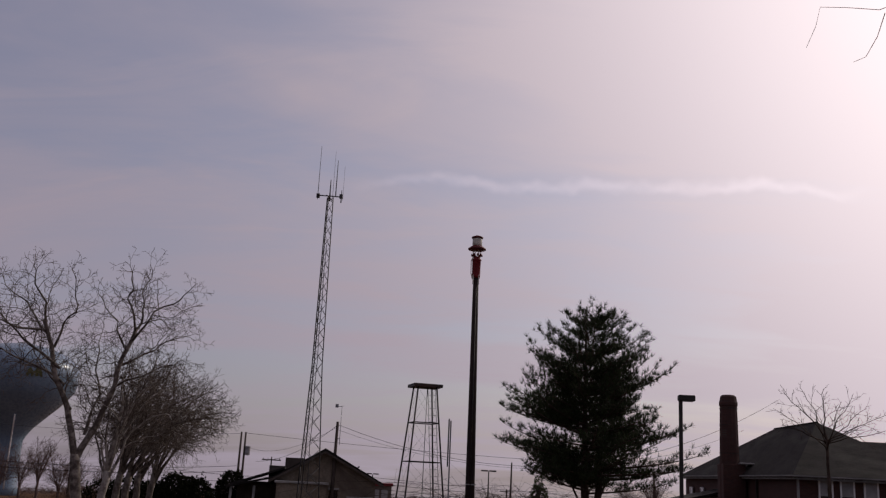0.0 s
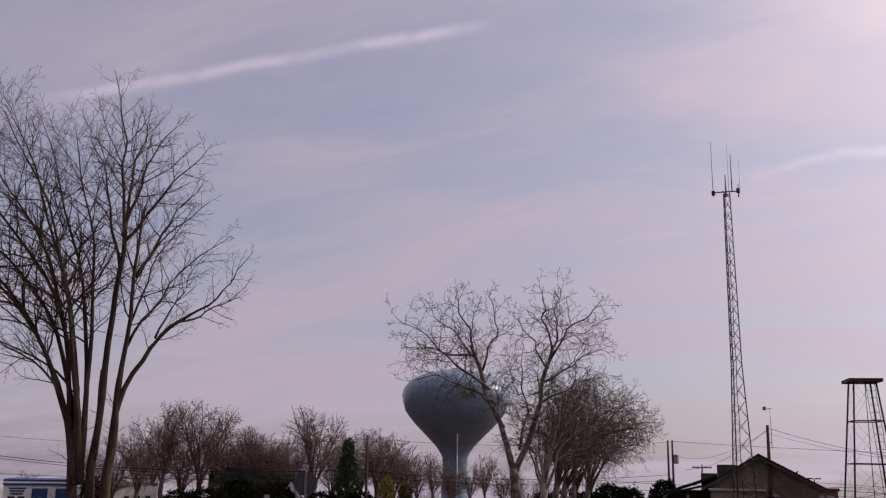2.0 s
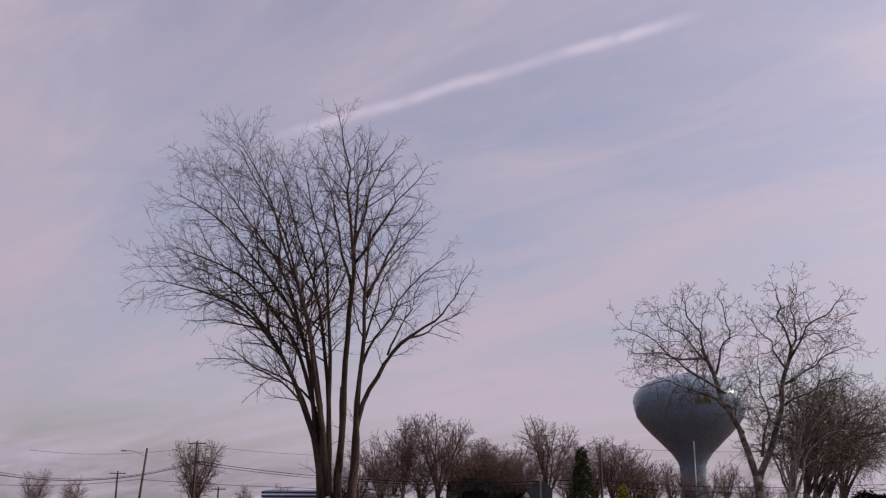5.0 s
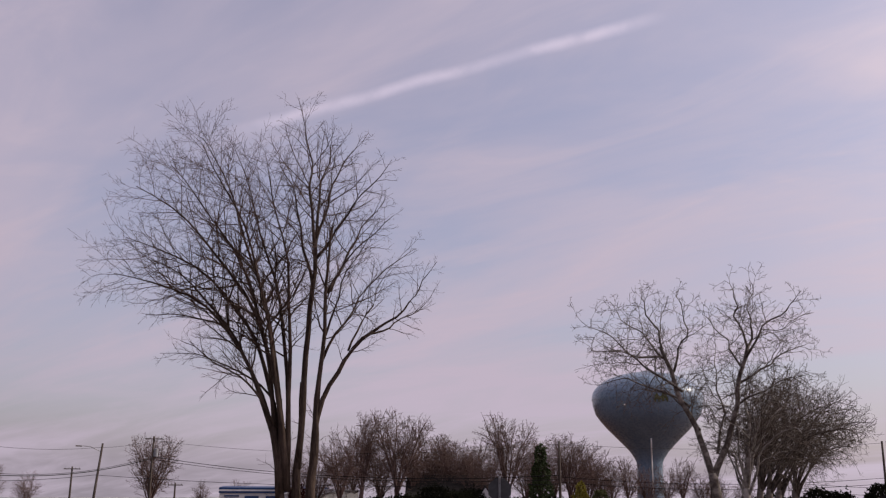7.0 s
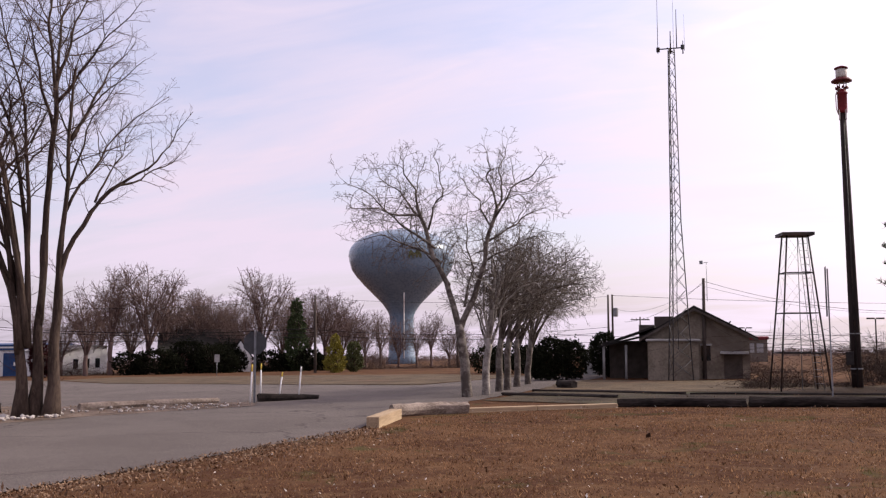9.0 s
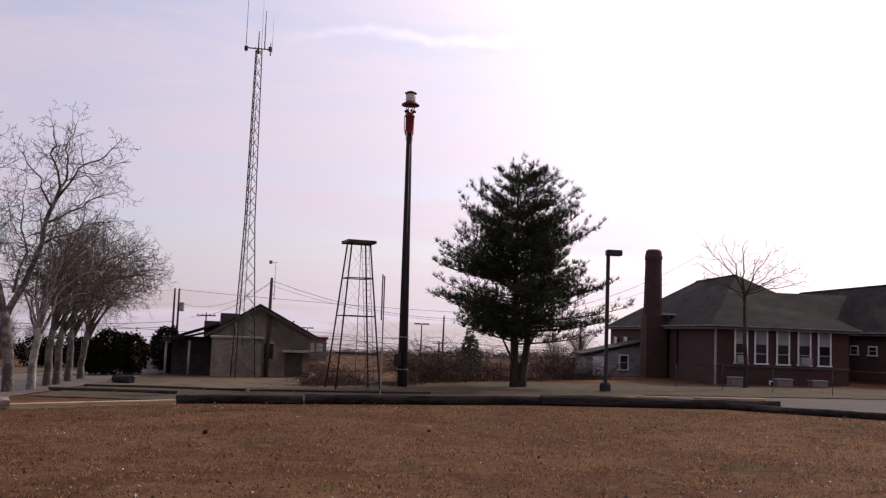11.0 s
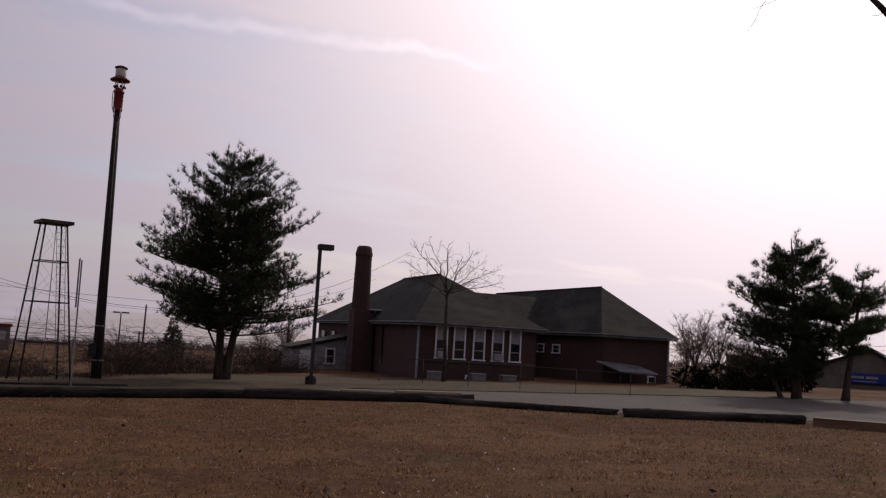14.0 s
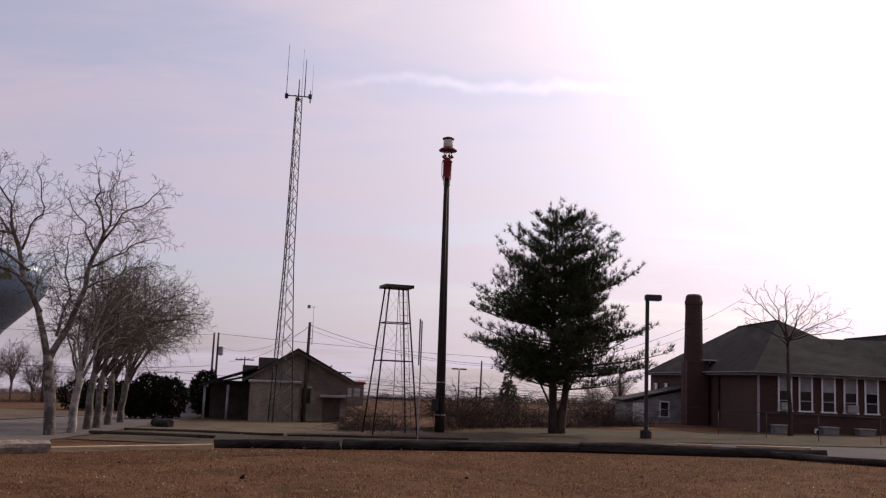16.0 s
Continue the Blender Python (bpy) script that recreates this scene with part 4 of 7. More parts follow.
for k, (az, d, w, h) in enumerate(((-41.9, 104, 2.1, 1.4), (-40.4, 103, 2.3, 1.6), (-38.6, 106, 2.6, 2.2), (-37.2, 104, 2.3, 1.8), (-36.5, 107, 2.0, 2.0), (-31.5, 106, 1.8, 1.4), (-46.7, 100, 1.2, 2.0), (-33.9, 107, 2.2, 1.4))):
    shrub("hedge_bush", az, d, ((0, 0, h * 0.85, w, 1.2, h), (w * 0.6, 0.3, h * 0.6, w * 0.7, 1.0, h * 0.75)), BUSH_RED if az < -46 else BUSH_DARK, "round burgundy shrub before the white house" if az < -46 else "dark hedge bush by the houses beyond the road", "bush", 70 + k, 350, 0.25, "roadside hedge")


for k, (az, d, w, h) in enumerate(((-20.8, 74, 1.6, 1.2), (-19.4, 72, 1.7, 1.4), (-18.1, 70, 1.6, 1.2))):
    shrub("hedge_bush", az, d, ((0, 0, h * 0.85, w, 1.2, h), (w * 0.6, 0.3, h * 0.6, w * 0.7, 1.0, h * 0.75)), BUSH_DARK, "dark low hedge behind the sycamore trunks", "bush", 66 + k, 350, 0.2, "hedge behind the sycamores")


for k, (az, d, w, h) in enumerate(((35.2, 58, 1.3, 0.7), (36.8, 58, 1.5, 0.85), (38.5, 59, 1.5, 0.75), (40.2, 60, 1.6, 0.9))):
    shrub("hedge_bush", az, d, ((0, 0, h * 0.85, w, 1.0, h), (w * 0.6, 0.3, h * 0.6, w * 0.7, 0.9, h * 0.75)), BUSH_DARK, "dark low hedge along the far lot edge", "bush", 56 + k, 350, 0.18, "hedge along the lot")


# ---- far bare trees: a few kinds, repeated ----
def far_tree(seed, h, w, trunk, limbs=9):
    ob = thing("far_bare_tree", (0, 0, 0), "leafless brown deciduous tree beyond the road", "tree", "far bare trees")
    b = Bare(seed, [((0, 0, h * 0.62), (w, w, h * 0.39))], (3.3, 4.8, 4.4), 0.55, (2.6, 1.5, 0.85), (24, 62), 0.17, 0.12, 0.02, 0.0135, 0.12)
    r = b.r
    b.limb((0, 0, -0.3), (0, 0, h * trunk * 0.5), (r.uniform(-0.2, 0.2), 0, h * trunk), 0.24, 0.75, 0.04, 5, 7, kids=False)
    for k in range(limbs):
        a = 2 * math.pi * k / limbs + r.uniform(-0.4, 0.4)
        o, top = r.uniform(0.3, 0.97) * w, h * r.uniform(0.55, 0.98)
        b.limb((0, 0, h * trunk * r.uniform(0.75, 1.0)), (o * 0.45 * math.cos(a), o * 0.45 * math.sin(a), top * 0.72), (o * math.cos(a), o * math.sin(a), top), 0.10, 0.15, 0.12, 8, 5)
    return b.finish(ob, TWIG_FAR, TWIG_FAR)


KINDS = [far_tree(81, 9.0, 2.6, 0.30), far_tree(82, 9.0, 3.4, 0.26), far_tree(83, 9.0, 2.9, 0.22), far_tree(84, 9.0, 4.2, 0.18), far_tree(85, 9.0, 4.3, 0.2, 12)]
FAR = ((-42.97, 112, 3.44, 0), (-44.3, 106, 2.5, 2), (-40.9, 112, 3.62, 1), (-39.9, 116, 2.9, 2), (-38.7, 122, 2.1, 3), (-37.6, 118, 2.0, 3), (-36.6, 126, 1.9, 3), (-35.6, 122, 1.7, 2), (-34.35, 110, 3.35, 1),
       (-33.2, 124, 1.9, 3), (-31.6, 120, 2.0, 2), (-30.65, 114, 2.3, 1), (-29.6, 122, 1.5, 3), (-28.2, 126, 0.9, 2), (-27.3, 120, 0.95, 0), (-26.2, 128, 0.5, 3), (-25.1, 124, 0.55, 2),
       (-24.2, 120, 0.9, 0), (-23.1, 128, 0.3, 3), (-22.2, 124, 0.1, 2), (-20.8, 131, 0.0, 3), (-45.6, 116, 1.4, 3), (-46.9, 126, 1.2, 2), (-55.0, 130, 1.9, 4), (-61.5, 170, -0.1, 2), (-63.5, 160, 0.2, 3),
       (-39.2, 118, 1.8, 3), (-38.1, 130, 2.0, 2), (-37.0, 120, 1.5, 1), (-36.1, 116, 1.4, 3), (-32.4, 118, 1.4, 1), (-41.9, 124, 2.2, 3), (-30.1, 126, 1.7, 2), (-43.6, 120, 1.9, 3), (-28.9, 118, 0.9, 1),
       (35.4, 70, 2.4, 3), (36.6, 66, 2.1, 3), (34.9, 80, 1.6, 2), (38.2, 76, 1.7, 2), (10.9, 80, 0.9, 2), (9.4, 84, 0.1, 3), (51.5, 95, 1.0, 2), (55, 90, 2.0, 3), (-50.1, 150, -0.5, 3), (-52.2, 155, -0.5, 2))
rnd = random.Random(9)
for i, (az, d, el, kind) in enumerate(FAR):
    p = spot(az, d)
    s = max(0.3, (level(d, el) - p.z) / 8.3)
    m = Matrix.Translation(p) @ Matrix.Rotation(rnd.uniform(0, 6.28), 4, "Z")
    ob = copy_thing(KINDS[kind], m)
    ob.scale = (s * rnd.uniform(0.9, 1.15), s * rnd.uniform(0.9, 1.15), s)
    if az > 0:
        ob["label"] = "leafless brown tree behind the school grounds"
for q in KINDS:
    for o in (*q.children_recursive, q):
        bpy.data.objects.remove(o)


# ---- brush ----
def brush(name, spots, label, seed, density=70, height=1.3, mat=BRAMBLE):
    """A tangle of arching stems along a strip of places."""
    r = random.Random(seed)
    t = Tubes()
    for (az0, d0), (az1, d1), hh in spots:
        a, b = spot(az0, d0), spot(az1, d1)
        n = int((b - a).length * density)
        for k in range(n):
            x = a.lerp(b, r.random()) + Vector((r.gauss(0, 0.5), r.gauss(0, 0.9), 0))
            x.z = ground(x.x, x.y) - 0.05
            h = hh * r.uniform(0.25, 1.0) * max(0.15, 0.6 + 1.9 * noise.noise(x * 0.31) + 0.6 * noise.noise(x * 0.9))
            lean = Vector((r.gauss(0, 1.2), r.gauss(0, 1.0), 0)) * h
            pts = [x, x + lean * 0.2 + Vector((0, 0, h * 0.55)), x + lean * 0.55 + Vector((0, 0, h)), x + lean * 1.0 + Vector((0, 0, h * r.uniform(0.75, 1.0))), x + lean * 1.45 + Vector((0, 0, h * r.uniform(0.3, 0.8)))]
            t.add(pts, [0.013, 0.010, 0.008, 0.006, 0.004], 3, False)
            for q in range(4):
                s = pts[q % 3 + 1].lerp(pts[q % 3], r.random())
                t.add([s, s + Vector((r.gauss(0, 0.35), r.gauss(0, 0.35), r.uniform(-0.05, 0.4))) * h], [0.007, 0.003], 3, False)
    ob = t.part(name, mat, smooth=False)
    return tagged(ob, label, "brush", kind="stuff")


brush("bramble_thicket", (((-6.6, 44.5), (-2.8, 44.0), 0.8), ((-2.8, 45), (0.6, 46), 1.3), ((0.6, 50), (4.2, 52), 1.6), ((4.2, 53), (8.5, 55), 1.35), ((8.5, 57), (12.4, 60), 1.45)),
      "tangled brown bramble thicket behind the towers", 91, 95)
brush("far_thicket", (((-6.5, 64), (-1, 66), 1.1), ((-1, 70), (6, 72), 1.2), ((6, 72), (13.5, 74), 1.5), ((-13, 80), (-5, 82), 1.2), ((-29, 110), (-18, 108), 2.4), ((34.5, 64), (40, 62), 2.0), ((-46, 116), (-28, 118), 1.5)),
      "dense brown leafless undergrowth in the distance", 92, 55)


def far_woods():
    """A low ragged line of leafless woods along the skyline."""
    r = random.Random(93)
    t = Tubes()
    for k in range(5200):
        az = r.uniform(-75, 75)
        if az > 40 and r.random() < 0.5:
            continue
        p = spot(az, r.uniform(330, 460))
        h = 2.5 + 2.4 * noise.noise(Vector((az * 0.35, 0, 4))) + r.uniform(-1.0, 1.0)
        h = max(h, 0.8)
        w = Vector((r.gauss(0, 1.2), r.gauss(0, 1.2), 0))
        t.add([p, p + Vector((0, 0, h * 0.4)), p + w + Vector((0, 0, h))], [0.16, 0.12, 0.03], 3, False)
        for q in range(4):
            s = p + Vector((0, 0, h * r.uniform(0.3, 0.7)))
            t.add([s, s + Vector((r.gauss(0, 1.3), r.gauss(0, 1.3), r.uniform(0.8, h * 0.5)))], [0.07, 0.02], 3, False)
    tagged(t.part("far_woods", TWIG_FAR, smooth=False), "distant line of leafless brown woods along the skyline", "woods", kind="stuff")


far_woods()


# ---- towers and poles ----
def water_tower():
    d, az = 220.0, -26.0
    p = spot(az, d)
    ob = thing("water_tower", p, "pale blue steel water tower with a bulbous tank", "water tower", turn=-az)
    z0 = p.z
    h = lambda el: level(d, el) - z0
    r = 12.5
    prof = [(3.9, 0), (3.1, 2.0), (2.8, h(0.3)), (2.9, h(0.75)), (3.3, h(1.0)), (4.4, h(1.42)), (6.8, h(2.06)), (8.9, h(2.6)), (10.6, h(3.1)), (11.7, h(3.5)), (12.3, h(4.0))]
    prof += [(r * math.cos(k * math.pi / 20), h(4.45) + (h(6.0) - h(4.45)) * math.sin(k * math.pi / 20)) for k in range(10)] + [(0.6, h(6.0))]
    part("tank", lathe(prof, 64), TANK, ob, smooth=True)
    tube("ladder_rail", [(0.5, -3.2, 1), (0.5, -3.15, h(0.75)), (0.5, -4.75, h(1.42)), (0.5, -7.15, h(2.06))], 0.15, WHITE, ob, 6, "white painted ladder")
    part("seam", lathe([(r + 0.05, h(4.33)), (r + 0.05, h(4.37))], 64), TANK, ob)
    part("vent", lathe([(0.6, h(6.0)), (0.6, h(6.04)), (0.9, h(6.05)), (0.2, h(6.1))], 12), STEEL, ob)
    # painted emblem: a plain green shape on the side of the bowl
    bm = bmesh.new()
    for k in range(14):
        a0, a1 = radians(6 + k * 1.2), radians(7.2 + k * 1.2)
        low, high = 4.12 - 0.1 * math.sin(k * 1.9), 4.5 + 0.16 * math.sin(k * 0.9) - 0.012 * (k - 7) ** 2 * 0.5
        vs = [bm.verts.new(((r + 0.12) * math.sin(a), -(r + 0.12) * math.cos(a), h(e))) for a, e in ((a0, low), (a1, low), (a1, high), (a0, high))]
        bm.faces.new(vs)
    part("emblem", bm, CONIFER_GRN, ob, "faded green painted emblem")


def lattice_mast():
    d, az = 52.5, -9.45
    p = spot(az, d)
    ob = thing("radio_mast", p, "tall grey steel lattice radio mast with whip antennas", "radio mast")
    top, knee = level(d, 16.35) - p.z, level(d, 6.2) - p.z

    def wide(z):
        return 0.21 + (0.13 * (top - z) / (top - knee) if z > knee else 0.13 + 0.46 * (knee - z) / knee)

    ang = [radians(20 + 120 * k) for k in range(3)]
    leg = lambda k, z: Vector((wide(z) * math.cos(ang[k]), wide(z) * math.sin(ang[k]), z))
    for k in range(3):
        tube("leg", [leg(k, 0), leg(k, knee), leg(k, top)], 0.032, MAST, ob, 5)
    for k in range(3):
        z = 0.2
        while z < top - 0.3:
            dz = 0.95 if z < knee else 0.66
            e = min(z + dz, top)
            a, b = k, (k + 1) % 3
            tube("brace", [leg(a, z), leg(b, e)], 0.012, MAST, ob, 4)
            tube("brace", [leg(b, z), leg(a, e)], 0.012, MAST, ob, 4)
            z = e
    # cross arm and whips
    arm = top + 0.05
    tube("cross_arm", [(-0.68, -0.1, arm), (0.68, 0.1, arm)], 0.035, MAST, ob, 6)
    tube("cross_arm", [(-0.1, -0.5, arm - 0.1), (0.1, 0.5, arm - 0.1)], 0.03, MAST, ob, 6)
    for x, y, a, b, r in ((-0.68, -0.1, -0.25, 3.0, 0.022), (0.66, 0.1, -0.35, 0.4, 0.04), (0.0, 0.0, -0.3, 1.0, 0.05), (0.33, 0.05, 0.0, 2.2, 0.035), (0.12, 0.3, 0.0, 2.9, 0.012), (0.75, 0.1, -0.2, 1.9, 0.010)):
        tube("whip_antenna", [(x, y, arm + a), (x, y, arm + b)], [r, r * 0.55], MAST, ob, 6)
    for x in (-0.68, 0.66):
        part("bracket", boxes(((x - 0.09, -0.08, arm - 0.12), (x + 0.09, 0.08, arm + 0.12))), MAST, ob)
    tube("coaxial_cable", [(0.05 + 0.02 * math.sin(i), -0.1, knee * 0.2 + i / 27 * top * 0.75) for i in range(28)], 0.02, WIRE, ob, 4)


def siren_pole():
    d, az = 44.0, 0.26
    p = spot(az, d)
    ob = thing("siren_pole", p, "tall dark wooden pole carrying a red warning siren", "siren")
    z = lambda el: level(d, el) - p.z
    lean = radians(-0.75)
    xt = lambda h: math.tan(lean) * h
    rows = [0, 2.5, 5, 7.5, 10, z(12.15)]
    tube("pole", [(xt(h), 0, h) for h in rows], [0.235 - 0.0085 * h for h in rows], POLE_WOOD, ob, 14)
    b, t = z(12.1), z(13.35)
    x = xt(b)
    body = part("siren_body", lathe([(0.19, b - 0.12), (0.20, b + 0.0), (0.205, t - 0.3), (0.235, t - 0.27), (0.235, t - 0.2), (0.17, t - 0.18), (0.17, t - 0.08)], 20), RED, ob, "faded red siren housing", smooth=True)
    body.location.x = x
    for k in range(6):
        a = k * math.pi / 3
        q = tube("strut", [(x + 0.15 * math.cos(a), 0.15 * math.sin(a), t - 0.13), (x + 0.19 * math.cos(a), 0.19 * math.sin(a), t + 0.22)], 0.025, CREAM, ob, 5)
    for k in range(8):
        a = k * math.pi / 4 + 0.2
        tube("horn_stub", [(x + 0.16 * math.cos(a), 0.16 * math.sin(a), t - 0.02), (x + 0.27 * math.cos(a), 0.27 * math.sin(a), t + 0.0)], [0.045, 0.06], RED_DARK, ob, 6)
    disc = part("skirt", lathe([(0.12, t + 0.24), (0.43, t + 0.27), (0.43, t + 0.33), (0.30, t + 0.42), (0.2, t + 0.46)], 28), RED_DARK, ob, "wide dark red siren skirt", smooth=True)
    rotor = part("chopper", lathe([(0.215, t + 0.45), (0.235, t + 0.5), (0.235, t + 0.80), (0.21, t + 0.83)], 24), CREAM, ob, "dirty cream chopper drum", smooth=True)
    cap = part("cap", lathe([(0.20, t + 0.83), (0.285, t + 0.85), (0.285, t + 0.90), (0.12, t + 0.97), (0.02, t + 0.98)], 24), RED_DARK, ob, smooth=True)
    for q in (disc, rotor, cap):
        q.location.x = x
    tube("conduit", [(x - 0.17, -0.12, b - 0.2), (x - 0.25, -0.12, b + 0.1), (x - 0.26, -0.12, t - 0.3), (x - 0.17, -0.1, t - 0.1)], 0.022, CREAM, ob, 6)
    for s in (-1, 1):
        part("mount_strap", boxes(((x + s * 0.13 - 0.03, -0.16, b - 0.42), (x + s * 0.13 + 0.03, 0.0, b + 0.02))), CREAM, ob)
    tube("conduit", [(0.02, -0.24, 0), (xt(5) + 0.02, -0.21, 5), (xt(b) + 0.02, -0.16, b - 0.6)], 0.028, STEEL_DARK, ob, 6)
    bx = part("control_box", boxes(((-0.42, -0.36, 0.98), (-0.1, -0.08, 1.55)), bevel=0.015), STEEL_DARK, ob)
    part("box_door", boxes(((-0.40, -0.372, 1.0), (-0.12, -0.362, 1.53))), STEEL_DARK, bx)
    for h in (0.8, 2.3):
        part("pole_band", lathe([(0.25, h), (0.25, h + 0.05)], 14), STEEL, ob)


def stand_tower():
    d, az = 41.5, -2.75
    p = spot(az, d)
    ob = thing("stand_tower", p, "old dark iron four-legged tank stand, top plate empty", "tower")
    top = level(d, 5.15) - p.z
    low, up = 0.98, 0.42
    tilt = radians(17)
    foot = lambda k, z: Vector(((low + (up - low) * z / top) * math.sqrt(2) * math.cos(tilt + math.pi / 4 + k * math.pi / 2),
                                (low + (up - low) * z / top) * math.sqrt(2) * math.sin(tilt + math.pi / 4 + k * math.pi / 2), z))
    for k in range(4):
        tube("leg", [foot(k, -0.1), foot(k, top)], 0.038, STEEL_DARK, ob, 6)
        for f in (0.245, 0.5, 0.76):
            tube("girt", [foot(k, top * f), foot(k + 1, top * f)], 0.025, STEEL_DARK, ob, 5)
        for f, g in ((0.02, 0.24), (0.25, 0.5), (0.5, 0.76), (0.76, 1.0)):
            tube("tie_rod", [foot(k, top * f), foot(k + 1, top * g)], 0.0035, STEEL_DARK, ob, 4)
            tube("tie_rod", [foot(k + 1, top * f), foot(k, top * g)], 0.0035, STEEL_DARK, ob, 4)
    m = Matrix.Rotation(tilt, 4, "Z")
    bm = bmesh.new()
    box(bm, (-0.64, -0.64, top), (0.64, 0.64, top + 0.13), m)
    part("top_plate", bm, STEEL_DARK, ob)
    # ladder inside
    lx, ly = 0.28, 0.28
    for s in (-0.17, 0.17):
        tube("ladder_rail", [(lx + 0.5 + s, ly, 0), (lx + s, ly, top)], 0.014, STEEL, ob, 4)
    for i in range(1, 22):
        f = i / 22
        tube("rung", [(lx + 0.5 * (1 - f) - 0.17, ly, top * f), (lx + 0.5 * (1 - f) + 0.17, ly, top * f)], 0.01, STEEL, ob, 4)
    tube("riser_pipe", [(0.1, 0.05, 0), (0.1, 0.05, top)], 0.018, STEEL, ob, 6)


def sign_post():
    d, az = 32.1, -1.03
    p = spot(az, d)
    ob = thing("sign_post", p, "grey steel channel post with a sign seen edge-on", "sign")
    h = level(d, 3.35) - p.z
    lo = level(d, 0.55) - p.z
    part("post", boxes(((-0.022, -0.03, -0.1), (0.022, 0.03, h - 0.05))), STEEL, ob)
    part("sign_plate", boxes(((-0.075, -0.33, lo), (-0.055, 0.28, h)), bevel=0.004), ALUM, ob)
    ob.rotation_euler = (0, radians(-0.4), radians(4))


def lot_lamp():
    d, az = 43.3, 12.5
    p = spot(az, d)
    ob = thing("lot_lamp", p, "dark bronze shoebox lot lamp on a square pole", "street lamp")
    h = level(d, 5.0) - p.z
    part("pole", boxes(((-0.075, -0.075, 0.3), (0.075, 0.075, h)), bevel=0.01), BRONZE, ob)
    part("base", lathe([(0.26, -0.2), (0.26, 0.34), (0.24, 0.38)], 16), STEEL_DARK, ob, "dark stained concrete base")
    part("base_plate", boxes(((-0.16, -0.16, 0.36), (0.16, 0.16, 0.42))), BRONZE, ob)
    bm = boxes(((-0.10, -0.2, h - 0.02), (0.62, 0.2, h + 0.24)), bevel=0.03)
    part("lamp_head", bm, BRONZE, ob)
    part("lens", boxes(((0.02, -0.16, h - 0.035), (0.55, 0.16, h - 0.022))), WHITE_DIRTY, ob, "grey lamp lens")


water_tower()
lattice_mast()
siren_pole()
stand_tower()
sign_post()
lot_lamp()


# ---- the brick school ----
def hip_roof(x0, x1, y0, y1, z, rise, run0=None, run1=None, over=0.45, thick=0.12, shift=0.0):
    """A hipped roof over a rectangle; its ridge runs along y. Returns the bmesh."""
    x0, x1, y0, y1 = x0 - over, x1 + over, y0 - over, y1 + over
    xm = (x0 + x1) / 2 + shift
    r0 = (x1 - x0) / 2 if run0 is None else run0
    r1 = (x1 - x0) / 2 if run1 is None else run1
    bm = bmesh.new()
    lowv = [bm.verts.new(c) for c in ((x0, y0, z), (x1, y0, z), (x1, y1, z), (x0, y1, z))]
    ev = [bm.verts.new(c) for c in ((x0, y0, z + thick), (x1, y0, z + thick), (x1, y1, z + thick), (x0, y1, z + thick))]
    a, b = bm.verts.new((xm, y0 + r0, z + rise)), bm.verts.new((xm, y1 - r1, z + rise))
    for f in ((ev[0], ev[1], a), (ev[1], ev[2], b, a), (ev[2], ev[3], b), (ev[3], ev[0], a, b), lowv[::-1]):
        bm.faces.new(f)
    for i in range(4):
        bm.faces.new((lowv[i], lowv[(i + 1) % 4], ev[(i + 1) % 4], ev[i]))
    return bm


def sash_window(parent, x, y, z0, w, h, face="front", panel=0.0, ac=False, name="window"):
    """A white sash window set on a wall that faces -y (front) or -x (side)."""
    m = Matrix.Translation((x, y, z0)) @ (Matrix.Rotation(radians(-90), 4, "Z") if face == "side" else Matrix.Identity(4))

    def piece(nm, lo, hi, mat, par, label=""):
        bm = bmesh.new()
        box(bm, lo, hi, m)
        return part(nm, bm, mat, par, label)

    fr = piece(name, (-w / 2, -0.05, h - 0.09), (w / 2, 0.02, h), WHITE, parent, "white painted sash window")
    piece("jamb", (-w / 2, -0.05, 0.0), (-w / 2 + 0.09, 0.02, h - 0.09), WHITE, fr)
    piece("jamb", (w / 2 - 0.09, -0.05, 0.0), (w / 2, 0.02, h - 0.09), WHITE, fr)
    piece("sill", (-w / 2 - 0.05, -0.10, -0.08), (w / 2 + 0.05, 0.02, 0.0), WHITE, fr)
    g1 = h - 0.09
    if panel:
        piece("infill_panel", (-w / 2 + 0.09, -0.035, h - 0.09 - panel), (w / 2 - 0.09, 0.01, h - 0.09), WHITE_DIRTY, fr, "white infill panel")
        g1 -= panel
    piece("pane", (-w / 2 + 0.09, -0.02, 0.0), (w / 2 - 0.09, 0.0, g1), GLASS, fr, "dark window glass")
    piece("meeting_rail", (-w / 2 + 0.09, -0.04, g1 * 0.5 - 0.03), (w / 2 - 0.09, -0.022, g1 * 0.5 + 0.03), WHITE_DIRTY, fr)
    if ac:
        piece("air_conditioner", (-0.3, -0.38, 0.02), (0.3, -0.03, 0.42), WHITE_DIRTY, fr, "grey window air conditioner")
    return fr


